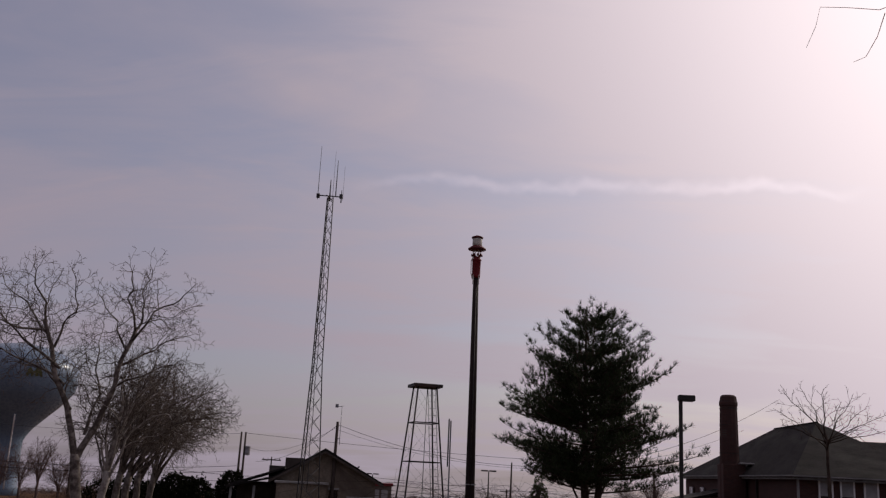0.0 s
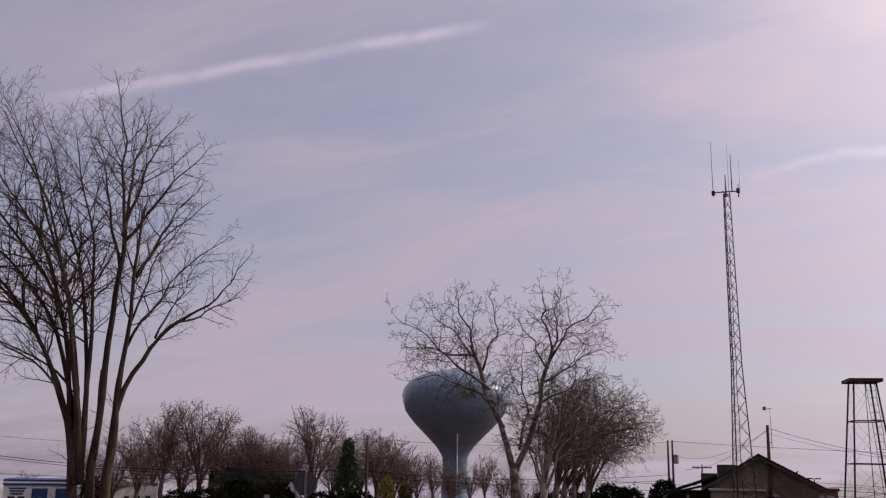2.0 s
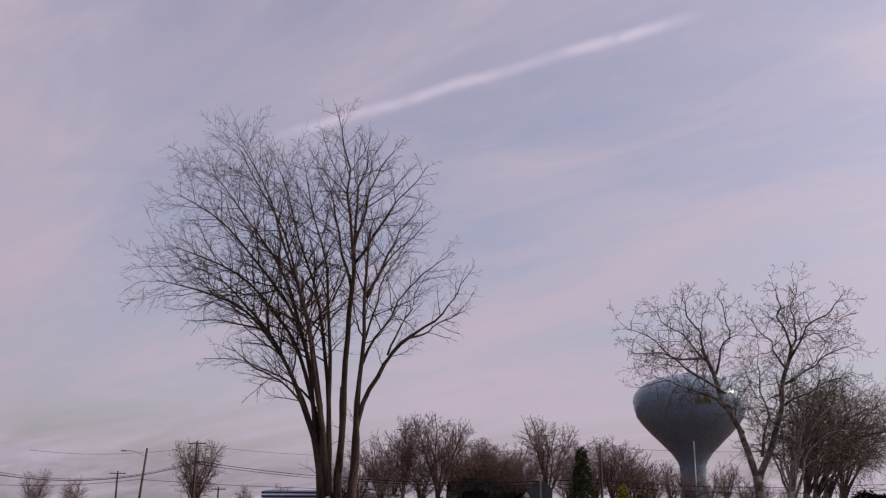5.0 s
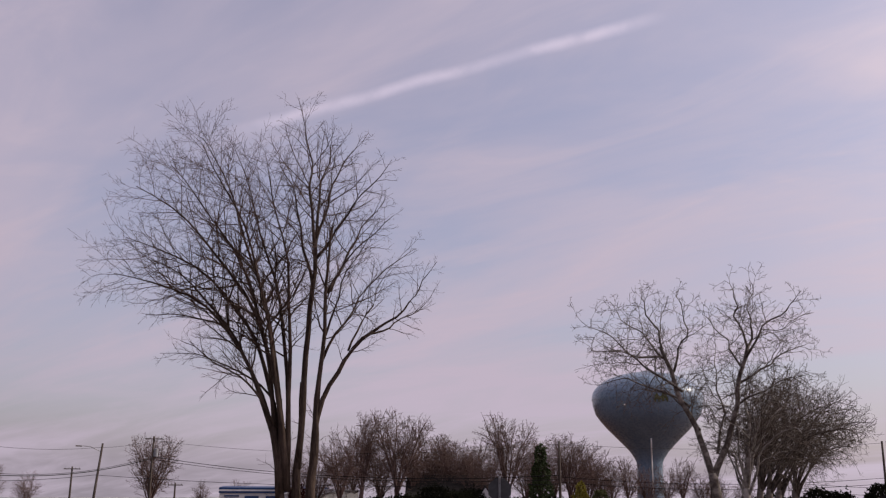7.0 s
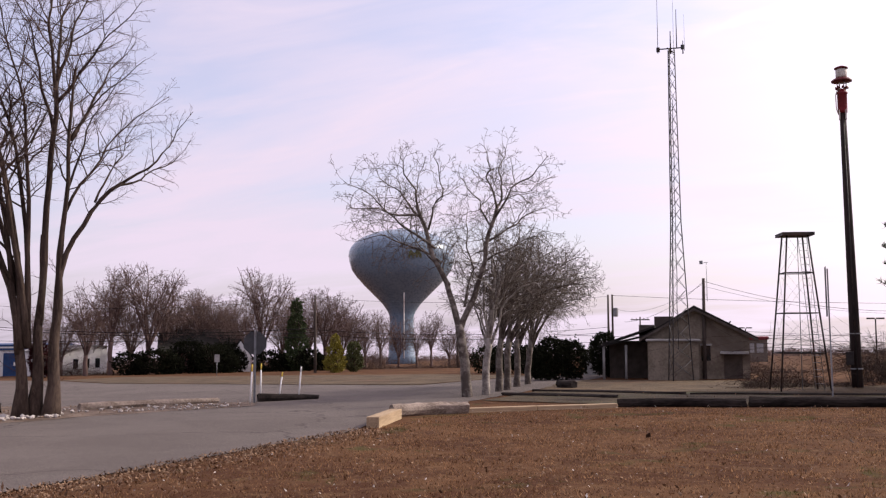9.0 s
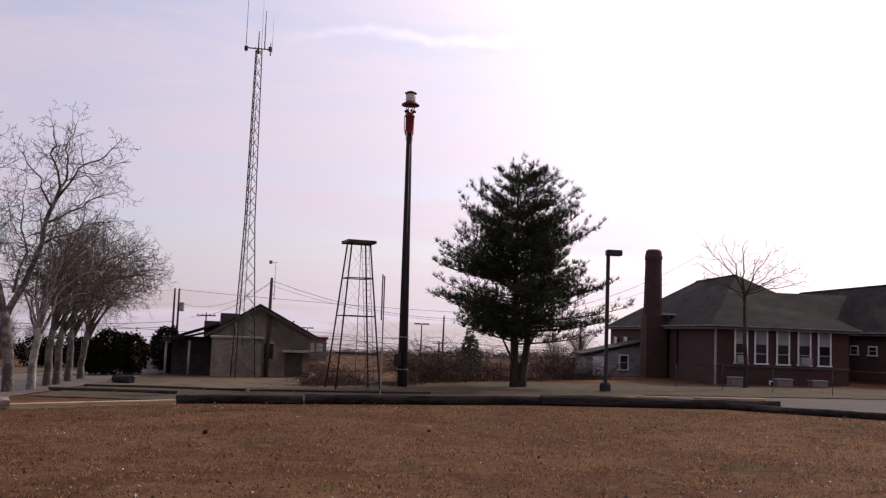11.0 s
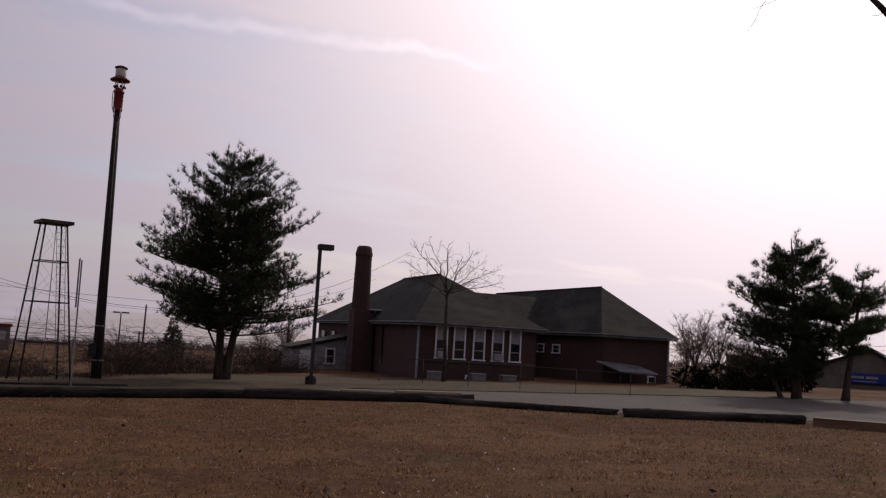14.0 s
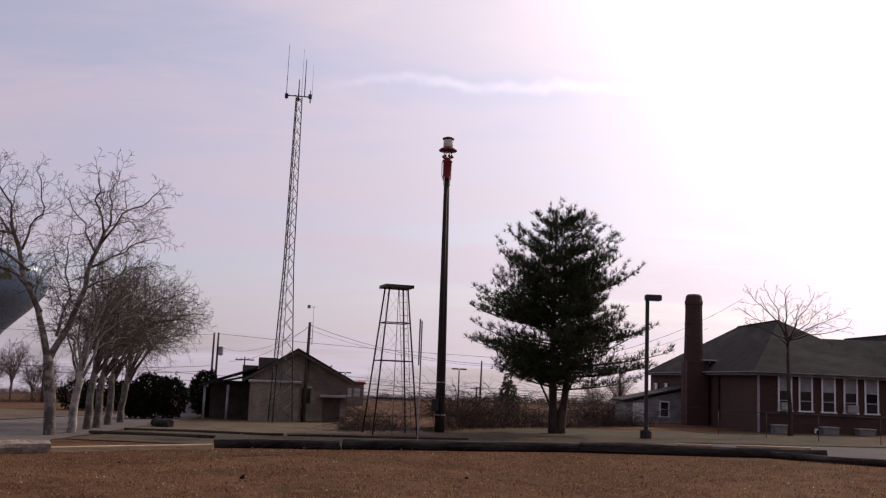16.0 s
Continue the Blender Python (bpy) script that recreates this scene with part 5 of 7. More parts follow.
def school():
    ob = thing("school_house", (0, 0, 0), "dark red brick school with hipped shingle roofs and a tall chimney", "school")
    e = 2.95
    g = -0.9
    # main block, link set far back, and the wing
    part("wall", boxes(((18.1, 53, g), (25.85, 80, e))), BRICK, ob)
    part("wall", boxes(((25.85, 62.4, g), (30.6, 72, e))), BRICK, ob)
    part("wall", boxes(((30.6, 52.9, g), (35.4, 78, e))), BRICK, ob)
    part("roof", hip_roof(18.1, 25.85, 53, 80, e, 3.38, 5.35, 14.6, shift=-0.98), SHINGLE, ob)
    part("roof", hip_roof(30.6, 35.4, 52.9, 78, e, 3.4, 4.9, shift=-0.2), SHINGLE, ob)
    part("roof", prism([(61.95, e), (61.95, e + 0.12), (66.0, 5.76), (71.0, e + 0.12), (71.0, e)], 21.5, 32.4), SHINGLE, ob).matrix_local = Matrix(((0, 1, 0, 0), (1, 0, 0, 0), (0, 0, 1, 0), (0, 0, 0, 1)))
    # white fascia and gutters
    for lo, hi in (((17.5, 52.4, e + 0.01), (26.35, 52.53, e + 0.10)), ((17.5, 52.53, e + 0.01), (17.63, 80.4, e + 0.10)),
                   ((30.03, 52.3, e + 0.01), (35.9, 52.43, e + 0.10)), ((30.0, 52.43, e + 0.01), (30.13, 62.0, e + 0.10))):
        part("gutter", boxes((lo, hi), bevel=0.02), GUTTER, ob, "grey white gutter")
    for lo, hi in (((17.65, 52.55, e - 0.12), (26.25, 53.0, e - 0.02)), ((17.65, 53.0, e - 0.12), (18.1, 80, e - 0.02)),
                   ((30.15, 52.45, e - 0.12), (35.8, 52.9, e - 0.02)), ((30.15, 52.9, e - 0.12), (30.6, 62.4, e - 0.02))):
        part("soffit", boxes((lo, hi)), GUTTER, ob)
    # corner board and band of tall windows
    part("downspout", boxes(((17.98, 52.88, g + 0.4), (18.09, 52.99, e - 0.1))), WHITE_DIRTY, ob)
    part("downspout", boxes(((35.35, 52.78, g), (35.46, 52.89, e - 0.1))), WHITE_DIRTY, ob)
    part("downspout", boxes(((17.97, 60.3, 0.2), (18.09, 60.45, e - 0.1))), STEEL_DARK, ob, "dark downspout")
    z0 = level(56.3, -1.12)
    zt = level(56.3, 0.9)
    xs = [53 * math.tan(radians(a)) for a in (20.23, 21.33, 22.52, 23.66, 24.72)]
    for i, x in enumerate(xs):
        sash_window(ob, x, 52.97, z0, 0.80, zt - z0, panel=(zt - z0) * 0.42, ac=i in (0, 3))
    part("belt_course", boxes(((18.06, 52.93, z0 - 0.26), (25.85, 53.0, z0 - 0.12)), bevel=0.01), STUCCO_DARK, ob, "dark grey stone belt course")
    # small square windows on the side wall of the wing, low basement lights
    for yy in (59.5, 62.0):
        sash_window(ob, 30.57, yy - 0.1, 1.62, 1.15, 0.58, "side")
    for x in (19.4, 21.6, 23.9):
        sash_window(ob, x, 52.97, g + 0.35, 0.85, 0.55)
    sash_window(ob, 34.2, 52.87, -0.3, 0.6, 0.8)
    # sloped awning over the basement door
    aw = bmesh.new()
    q = [(30.9, 51.3, 0.78), (33.7, 51.3, 0.70), (33.2, 52.88, 1.12), (30.1, 52.88, 1.3)]
    a = [aw.verts.new(c) for c in q]
    b = [aw.verts.new((c[0], c[1], c[2] - 0.08)) for c in q]
    aw.faces.new(a)
    aw.faces.new(b[::-1])
    for i in range(4):
        aw.faces.new((a[i], b[i], b[(i + 1) % 4], a[(i + 1) % 4]))
    part("awning", aw, STEEL, ob, "grey metal lean-to awning")
    for x in (31.0, 33.5):
        tube("awning_post", [(x, 51.4, -0.4), (x, 51.4, 0.72)], 0.04, STEEL_DARK, ob, 6)
    part("door", boxes(((31.6, 52.82, -0.5), (32.5, 52.89, 0.75))), STEEL_DARK, ob, "dark basement door")
    # chimney with stepped top and steel bands
    cx, cy = 17.1, 63.0
    ch = part("chimney", lathe([(0.66, g), (0.66, 3.0), (0.64, 3.9), (0.57, 7.45), (0.61, 7.5), (0.61, 7.72), (0.58, 7.78), (0.53, 8.08), (0.40, 8.2)], 12), BRICK, ob, "tall dark brick chimney")
    ch.location = (cx, cy, 0)
    for z in (4.4, 6.2, 7.3):
        bd = part("band", lathe([(0.665 - 0.02 * (z - 3.9), z), (0.665 - 0.02 * (z - 3.9), z + 0.05)], 12), STEEL_DARK, ch, "thin steel band")
    part("chimney_base", boxes(((16.5, 62.3, g), (17.95, 63.8, 3.72)), bevel=0.03), BRICK, ob, "broad brick foot of the chimney")
    part("chimney_cap", boxes(((17.55, 61.95, 3.73), (18.45, 63.2, 3.84)), bevel=0.03), CONCRETE, ob, "pale flat stone cap")
    # small grey annex with a door
    an = prism([(13.2, g), (17.9, g), (17.9, 1.9), (13.2, 0.75)], 66.0, 70.0)
    part("annex_wall", an, WHITE_DIRTY, ob, "grey white clapboard annex")
    part("annex_roof", prism([(12.9, 0.8), (18.0, 2.02), (18.0, 2.14), (12.9, 0.92)], 65.7, 70.1), SHINGLE, ob)
    dd = part("door", boxes(((13.7, 65.94, g + 0.3), (14.6, 66.02, 0.75))), WHITE, ob, "white annex door")
    sash_window(ob, 15.9, 65.96, -0.1, 0.7, 1.05)
    sash_window(ob, 17.97, 74.0, 0.9, 1.0, 1.3, "side")
    sash_window(ob, 17.97, 77.5, 0.9, 1.0, 1.3, "side")
    # ridge caps
    tube("ridge_cap", [(20.995, 57.9, e + 3.37), (20.995, 65.85, e + 3.37)], 0.07, SHINGLE, ob, 6)
    tube("ridge_cap", [(32.8, 57.35, e + 3.39), (32.8, 75.7, e + 3.39)], 0.07, SHINGLE, ob, 6)


school()


# ---- the stucco house ----
def stucco_house():
    d = 54.5
    ob = thing("stucco_house", (0, 0, 0), "small tan stucco house with a dark gabled roof", "house")
    mid = Vector((d * math.tan(radians(-8.3)), d, 0))
    ob.matrix_world = Matrix.Translation(mid) @ Matrix.Rotation(radians(8.5), 4, "Z") @ Matrix.Translation(-mid)
    g = -1.2
    x0, x1 = d * math.tan(radians(-11.13)), d * math.tan(radians(-5.4))
    xr = d * math.tan(radians(-8.47))
    ze, zr = level(d, -0.55), level(d, 1.1)
    part("wall", prism([(x0, g), (x1, g), (x1, ze), (xr, zr - 0.1), (x0, ze)], d, d + 4.5), STUCCO, ob)
    rise = 0.16
    for a, b, nm in ((x0 - 0.45, xr, 0), (xr, x1 + 0.45, 1)):
        slope = (zr - ze) / (xr - x0) if nm == 0 else (ze - zr) / (x1 - xr)
        za = zr + (a - xr) * slope
        zb = zr + (b - xr) * slope
        part("roof", prism([(a, za), (b, zb), (b, zb + rise), (a, za + rise)], d - 0.4, d + 4.7), SHINGLE, ob)
    part("rake_board", prism([(x0 - 0.45, ze - 0.32), (xr, zr - 0.12), (xr, zr - 0.0), (x0 - 0.45, ze - 0.16)], d - 0.43, d - 0.40), STUCCO_DARK, ob)
    part("rake_board", prism([(x1 + 0.45, ze - 0.32), (xr, zr - 0.12), (xr, zr - 0.0), (x1 + 0.45, ze - 0.16)], d - 0.43, d - 0.40), STUCCO_DARK, ob)
    # low front bay with a pale ledge
    part("bay_wall", boxes(((x0 + 0.05, d - 1.3, g), (xr + 0.2, d, level(d, -0.85)))), STUCCO, ob)
    part("ledge", boxes(((x0 - 0.05, d - 1.42, level(d, -0.85)), (xr + 0.3, d, level(d, -0.72))), bevel=0.02), CONCRETE, ob, "pale stone ledge")
    part("hood", prism([(x1 - 1.6, 0.55), (x1 - 0.1, 0.55), (x1 - 0.1, 0.67), (x1 - 1.6, 0.67)], d - 0.8, d), CONCRETE, ob, "pale door hood")
    part("door", boxes(((x1 - 1.4, d - 0.03, g + 0.2), (x1 - 0.4, d + 0.02, 0.5))), STUCCO_DARK, ob)
    part("window", boxes(((xr + 0.35, d - 0.04, 0.15), (xr + 0.85, d + 0.01, 1.0))), GLASS, ob, "dark narrow window")
    part("lintel", boxes(((xr + 0.28, d - 0.06, 1.0), (xr + 0.92, d + 0.01, 1.1))), CONCRETE, ob)
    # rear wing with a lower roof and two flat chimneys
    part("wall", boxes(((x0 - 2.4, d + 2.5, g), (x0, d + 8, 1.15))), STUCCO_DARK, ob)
    part("roof", prism([(x0 - 2.8, 0.95), (x0 + 0.3, 2.0), (x0 + 0.3, 2.12), (x0 - 2.8, 1.07)], d + 2.2, d + 8.2), SHINGLE, ob)
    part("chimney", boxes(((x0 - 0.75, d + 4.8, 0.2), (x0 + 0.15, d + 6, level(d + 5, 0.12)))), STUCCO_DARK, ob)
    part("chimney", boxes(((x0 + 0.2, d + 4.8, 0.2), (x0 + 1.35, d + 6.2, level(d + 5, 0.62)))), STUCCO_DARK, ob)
    for x in (x0 - 2.6, x0 - 1.3):
        tube("porch_post", [(x, d + 1.0, g), (x, d + 1.0, 1.0)], 0.08, CONCRETE, ob, 8)
    part("porch_roof", prism([(x0 - 2.9, 0.85), (x0 - 0.05, 1.5), (x0 - 0.05, 1.62), (x0 - 2.9, 0.97)], d + 0.7, d + 2.6), SHINGLE, ob)
    # service mast and lamp on the gable
    tube("wall_lamp", [(xr + 1.9, d - 0.05, ze + 0.75), (xr + 1.95, d - 0.6, ze + 0.8)], 0.04, STEEL, ob, 6)


stucco_house()


def shed():
    p = spot(-14.1, 64.0)
    ob = thing("garden_shed", p, "small grey stone shed with a dark doorway", "shed", turn=12)
    part("wall", prism([(-1.0, -0.2), (1.0, -0.2), (1.0, 1.3), (0, 2.1), (-1.0, 1.3)], 0, 2.4), CONCRETE, ob)
    part("door", boxes(((-0.1, -0.04, -0.1), (0.55, 0.02, 1.45))), STUCCO_DARK, ob)
    part("roof", prism([(-1.2, 1.14), (0, 2.12), (1.2, 1.14), (1.2, 1.24), (0, 2.24), (-1.2, 1.24)], -0.15, 2.5), SHINGLE, ob)


shed()


# ---- poles, wires and signs ----
def utility_pole(az, d, top, lean=0.0, arms=1, label="weathered grey wooden utility pole", r=0.15, transformer=False, street=False, deep=0.3):
    p = spot(az, d)
    h = level(d, top) - p.z
    ob = thing("utility_pole", p, label, "utility pole", "utility poles", -az)
    x = math.tan(radians(lean)) * h
    tube("pole", [(0, 0, -deep), (x * 0.5, 0, h * 0.5), (x, 0, h)], [r, r * 0.85, r * 0.66], POLE_GREY, ob, 9)
    for k in range(arms):
        z = h - 0.35 - 0.9 * k
        part("crossarm", boxes(((x - 0.95, -0.16, z), (x + 0.95, -0.05, z + 0.11))), POLE_GREY, ob)
        for q in (-0.8, -0.35, 0.35, 0.8):
            c = part("insulator", lathe([(0.03, z + 0.11), (0.05, z + 0.16), (0.03, z + 0.24)], 6), STEEL, ob)
            c.location = (x + q, -0.1, 0)
    if transformer:
        c = part("transformer", lathe([(0.05, h - 2.2), (0.24, h - 2.15), (0.24, h - 1.35), (0.05, h - 1.3)], 12), STEEL, ob, "grey can transformer")
        c.location = (x + 0.32, -0.15, 0)
    if street:
        tube("lamp_arm", [(x, 0, h - 0.9), (x - 1.2, -0.2, h - 0.35), (x - 2.0, -0.3, h - 0.3)], 0.035, STEEL, ob, 6)
        part("lamp_head", boxes(((x - 2.6, -0.42, h - 0.38), (x - 1.95, -0.18, h - 0.24)), bevel=0.03), STEEL, ob, "grey cobra lamp head")
    return ob


utility_pole(-58.15, 105, 1.54, 4.5, 0, "leaning wooden utility pole with a street lamp", street=True)
utility_pole(-55.1, 108, 1.99, 0.4, 1, "tall wooden utility pole before a round bare tree", transformer=True)
utility_pole(-59.3, 125, 0.25, 0, 1)
utility_pole(-53.7, 128, -0.6, 0, 1)
utility_pole(-31.23, 90, 1.97, -0.3, 0)
utility_pole(-13.47, 92, 1.95, 0, 0, r=0.13)
utility_pole(-13.22, 94, 1.95, 0, 0, r=0.13, transformer=True)
utility_pole(-11.6, 98, 0.6, 0, 1, r=0.1)
utility_pole(-22.6, 110, 0.7, 0, 0)
utility_pole(-7.95, 55.0, 2.85, 0.6, 0, "dark wooden service pole beside the house", r=0.12)
utility_pole(2.62, 110, 0.98, 0.6, 0, r=0.13)
utility_pole(2.4, 130, -0.58, 0, 1)
utility_pole(4.95, 140, -1.04, 0, 1)
utility_pole(10.95, 82, 0.85, 0, 0, r=0.12)
utility_pole(-34.5, 118, 0.4, 0, 1)


def house_antenna():
    p = spot(-7.95, 55.0)
    h = level(55.0, 2.85) - p.z
    ob = thing("wind_vane", p + Vector((0.25, -0.05, h - 1.3)), "thin steel antenna and vane beside the pole top", "antenna")
    tube("rod", [(0, 0, 0), (0, 0, 2.2)], 0.018, STEEL, ob, 5)
    tube("vane_arm", [(-0.35, 0, 2.15), (0.1, 0, 2.2)], 0.014, STEEL, ob, 5)
    tube("bracket", [(-0.25, 0.05, 0.35), (0.0, 0.0, 0.35)], 0.02, STEEL, ob, 5)
    part("vane", boxes(((-0.38, -0.01, 2.1), (-0.2, 0.01, 2.3))), STEEL, ob)


house_antenna()


def far_lamp(az, d, top):
    p = spot(az, d)
    h = level(d, top) - p.z
    ob = thing("far_lot_lamp", p, "distant twin-headed parking lot lamp", "street lamp", "far lot lamps", -az)
    tube("pole", [(0, 0, -0.2), (0, 0, h)], [0.09, 0.06], STEEL_DARK, ob, 7)
    part("lamp_head", boxes(((-0.75, -0.15, h - 0.02), (-0.06, 0.15, h + 0.12))), STEEL_DARK, ob)
    part("lamp_head", boxes(((0.06, -0.15, h - 0.02), (0.75, 0.15, h + 0.12))), STEEL_DARK, ob)


far_lamp(1.3, 95, 0.4)
far_lamp(-5.6, 120, -0.1)
far_lamp(4.25, 110, -0.5)


def wire(a, b, sag, r=0.014):
    """A sagging cable between two places given by bearing, distance and elevation."""
    p, q = spot(a[0], a[1]), spot(b[0], b[1])
    p.z, q.z = level(a[1], a[2]), level(b[1], b[2])
    pts = [p.lerp(q, t / 20) - Vector((0, 0, 4 * sag * (t / 20) * (1 - t / 20))) for t in range(21)]
    ob = tube("overhead_wire", pts, r, WIRE, None, 5)
    tagged(ob, "thin black overhead cable sagging between poles", "cable", "overhead wires")


for a, b, sag, r in (((-64, 98, 1.35), (-58.1, 105, 1.3), 0.3, 0.016), ((-58.1, 105, 1.3), (-55.1, 108, 1.75), 0.2, 0.016), ((-55.1, 108, 1.75), (-31.23, 90, 1.8), 1.1, 0.014),
                     ((-66, 96, 0.1), (-55.1, 108, 0.75), 1.2, 0.04), ((-66, 96, 0.25), (-55.1, 108, 0.85), 1.3, 0.022), ((-55.1, 108, 0.85), (-31.23, 90, 0.0), 1.1, 0.03), ((-55.1, 108, 0.7), (-31.23, 90, -0.25), 1.0, 0.024),
                     ((-66, 96, -0.5), (-58.1, 105, -0.2), 0.3, 0.022), ((-58.1, 105, -0.2), (-31.23, 90, -0.5), 0.6, 0.022), ((-31.23, 90, 1.8), (-13.4, 92, 1.85), 0.5, 0.014), ((-31.23, 90, -0.1), (-13.4, 92, 0.0), 0.6, 0.02),
                     ((-31.23, 90, -0.4), (-13.4, 92, -0.3), 0.6, 0.02), ((-13.3, 92, 1.9), (16, 100, 1.15), 0.5, 0.017), ((-7.95, 55, 2.7), (18, 70, 5.2), 3.4, 0.012), ((-7.95, 55, 2.6), (-12.5, 60, 0.3), 0.5, 0.01),
                     ((-13.3, 92, 1.2), (-7.95, 55, 2.5), 0.9, 0.01), ((-7.95, 55, 2.4), (16, 68, 3.4), 2.4, 0.008),
                     ((-7, 118, -0.55), (18, 120, -0.9), 0.5, 0.026), ((-7, 118, -0.85), (18, 120, -1.2), 0.5, 0.026), ((-7, 118, -1.1), (18, 120, -1.35), 0.4, 0.022), ((-7, 112, -0.2), (18, 120, -0.55), 0.6, 0.02),
                     ((-20, 112, -0.2), (-7, 118, -0.5), 0.4, 0.024), ((-20, 112, -0.6), (-7, 118, -0.9), 0.4, 0.024), ((33.5, 85, 0.5), (46, 90, 1.15), 0.4, 0.02), ((46, 90, 1.15), (58, 92, 1.6), 0.3, 0.03),
                     ((33.5, 85, 0.2), (46, 90, 0.9), 0.4, 0.02), ((46, 90, 0.9), (58, 92, 1.2), 0.3, 0.03), ((40, 95, 2.0), (58, 92, 2.5), 0.3, 0.014)):
    wire(a, b, sag, r)


def stop_sign():
    d, az = 37.4, -34.8
    p = spot(az, d)
    ob = thing("stop_sign", p, "bare metal back of an octagonal stop sign on a steel post", "sign", turn=-az)
    c = level(d, -0.88) - p.z
    bm = bmesh.new()
    r = 0.44 / math.cos(math.pi / 8)
    front = [bm.verts.new((r * math.cos(math.pi / 8 + k * math.pi / 4), 0.055, c + r * math.sin(math.pi / 8 + k * math.pi / 4))) for k in range(8)]
    back = [bm.verts.new((v.co.x, 0.051, v.co.z)) for v in front]
    bm.faces.new(front)
    bm.faces.new(back[::-1])
    for i in range(8):
        bm.faces.new((front[i], back[i], back[(i + 1) % 8], front[(i + 1) % 8]))
    bmesh.ops.recalc_face_normals(bm, faces=bm.faces)
    part("sign_plate", bm, ALUM, ob)
    part("post", boxes(((-0.045, -0.03, -0.2), (-0.025, 0.05, c + 0.5)), ((0.025, -0.03, -0.2), (0.045, 0.05, c + 0.5)), ((-0.025, 0.025, -0.2), (0.025, 0.05, c + 0.5))), STEEL, ob)
    for z in (-0.25, 0.25):
        part("bolt", boxes(((-0.015, 0.02, c + z - 0.015), (0.015, 0.058, c + z + 0.015))), STEEL_DARK, ob)


stop_sign()


def marker_post(az, d, top, lean, yellow):
    p = spot(az, d)
    h = level(d, top) - p.z
    ob = thing("marker_post", p, "thin white marker post" + (" with a yellow band" if yellow else "") + " by the log", "post", "white marker posts", -az)
    x = math.tan(radians(lean)) * h
    tube("shaft", [(0, 0, -0.15), (x * 0.82, 0, h * 0.82)], 0.034, WHITE, ob, 8)
    tube("tip", [(x * 0.82, 0, h * 0.82), (x, 0, h)], [0.035, 0.031], YELLOW if yellow else WHITE, ob, 8)


marker_post(-35.05, 37.1, -2.15, 2.6, True)
marker_post(-34.45, 41.5, -2.1, 0.8, True)
marker_post(-33.38, 40.8, -2.62, 8.0, True)
marker_post(-32.2, 40.8, -2.3, 4.5, False)


def far_sign(az, d, top):
    p = spot(az, d)
    h = level(d, top) - p.z
    ob = thing("road_sign", p, "small pale rectangular road sign on a thin post", "sign", turn=-az)
    tube("post", [(0, 0, -0.2), (0, 0, h)], 0.035, STEEL, ob, 6)
    part("sign_plate", boxes(((-0.22, -0.06, h - 0.65), (0.22, -0.04, h + 0.02))), WHITE_DIRTY, ob)


far_sign(-37.0, 84, -1.55)


# ---- logs and timbers along the lawn ----
def log(a, b, r0, r1, mat, label, sides=12, seed=1, group="logs edging the lawn"):
    """A log lying from a to b (bearing, distance), its ends rough, its skin cracked."""
    p, q = spot(*a), spot(*b)
    p.z += r0 * 0.86
    q.z += r1 * 0.86
    n = 30
    ob = thing("log", p, label, "log", group)
    way = q - p
    u = way.normalized()
    s = u.cross(Vector((0, 0, 1))).normalized()
    w = s.cross(u)
    verts, faces = [], []
    for i in range(n + 1):
        t = i / n
        for k in range(sides):
            an = 2 * math.pi * k / sides
            r = (r0 + (r1 - r0) * t) * (1 + 0.2 * noise.noise(Vector((t * way.length * 0.7, math.cos(an) * 1.5 + seed, math.sin(an) * 1.5))) + 0.1 * noise.noise(Vector((t * way.length * 5, an * 3, seed))))
            jag = u * (noise.noise(Vector((an, seed, 2))) * 0.12 if i in (0, n) else 0)
            verts.append(way * t + s * 0.12 * math.sin(t * 5 + seed) + (s * math.cos(an) + w * math.sin(an)) * r + jag)
    for i in range(n):
        for k in range(sides):
            a0, b0 = i * sides + k, i * sides + (k + 1) % sides
            faces.append((a0, a0 + sides, b0 + sides, b0))
    faces.append(tuple(range(sides)))
    faces.append(tuple(n * sides + k for k in range(sides))[::-1])
    me = bpy.data.meshes.new("body")
    me.from_pydata(verts, [], faces)
    me.materials.append(mat)
    body = new("body", me)
    body.parent = ob
    return ob


def beam(a, b, w, h, mat, label, up=0.0):
    p, q = spot(*a), spot(*b)
    way = q - p
    ob = thing("timber", p + Vector((0, 0, up)), label, "timber", "timbers edging the lawn", math.degrees(math.atan2(way.y, way.x)))
    bm = boxes(((0, -w / 2, -0.03), (way.length, w / 2, h)), bevel=0.012)
    pitch = math.atan2(way.z, math.hypot(way.x, way.y))
    bmesh.ops.rotate(bm, cent=(0, 0, 0), matrix=Matrix.Rotation(-pitch, 3, "Y"), verts=bm.verts)
    part("body", bm, mat, ob)
    return ob


beam((-27.75, 24.5), (-26.35, 27.6), 0.34, 0.29, LUMBER, "short squared pale new timber at the lawn corner")
log((-26.7, 28.4), (-22.1, 29.4), 0.21, 0.19, LOG_PALE, "bleached weathered log at the lawn edge", seed=2)
beam((-22.0, 29.5), (-17.9, 30.2), 0.26, 0.15, LUMBER, "long pale new plank edging the lawn")
beam((-17.85, 30.25), (-13.1, 31.2), 0.26, 0.14, LUMBER, "pale new plank edging the lawn")
log((-13.0, 31.5), (-5.7, 31.4), 0.15, 0.155, LOG, "dark weathered pole log edging the lawn", seed=3)
log((-5.5, 31.3), (8.9, 32.9), 0.17, 0.16, LOG, "long dark weathered pole log edging the lawn", seed=4)
log((8.7, 32.6), (22.4, 34.0), 0.195, 0.16, LOG, "thick dark weathered log, split along the top", seed=5)
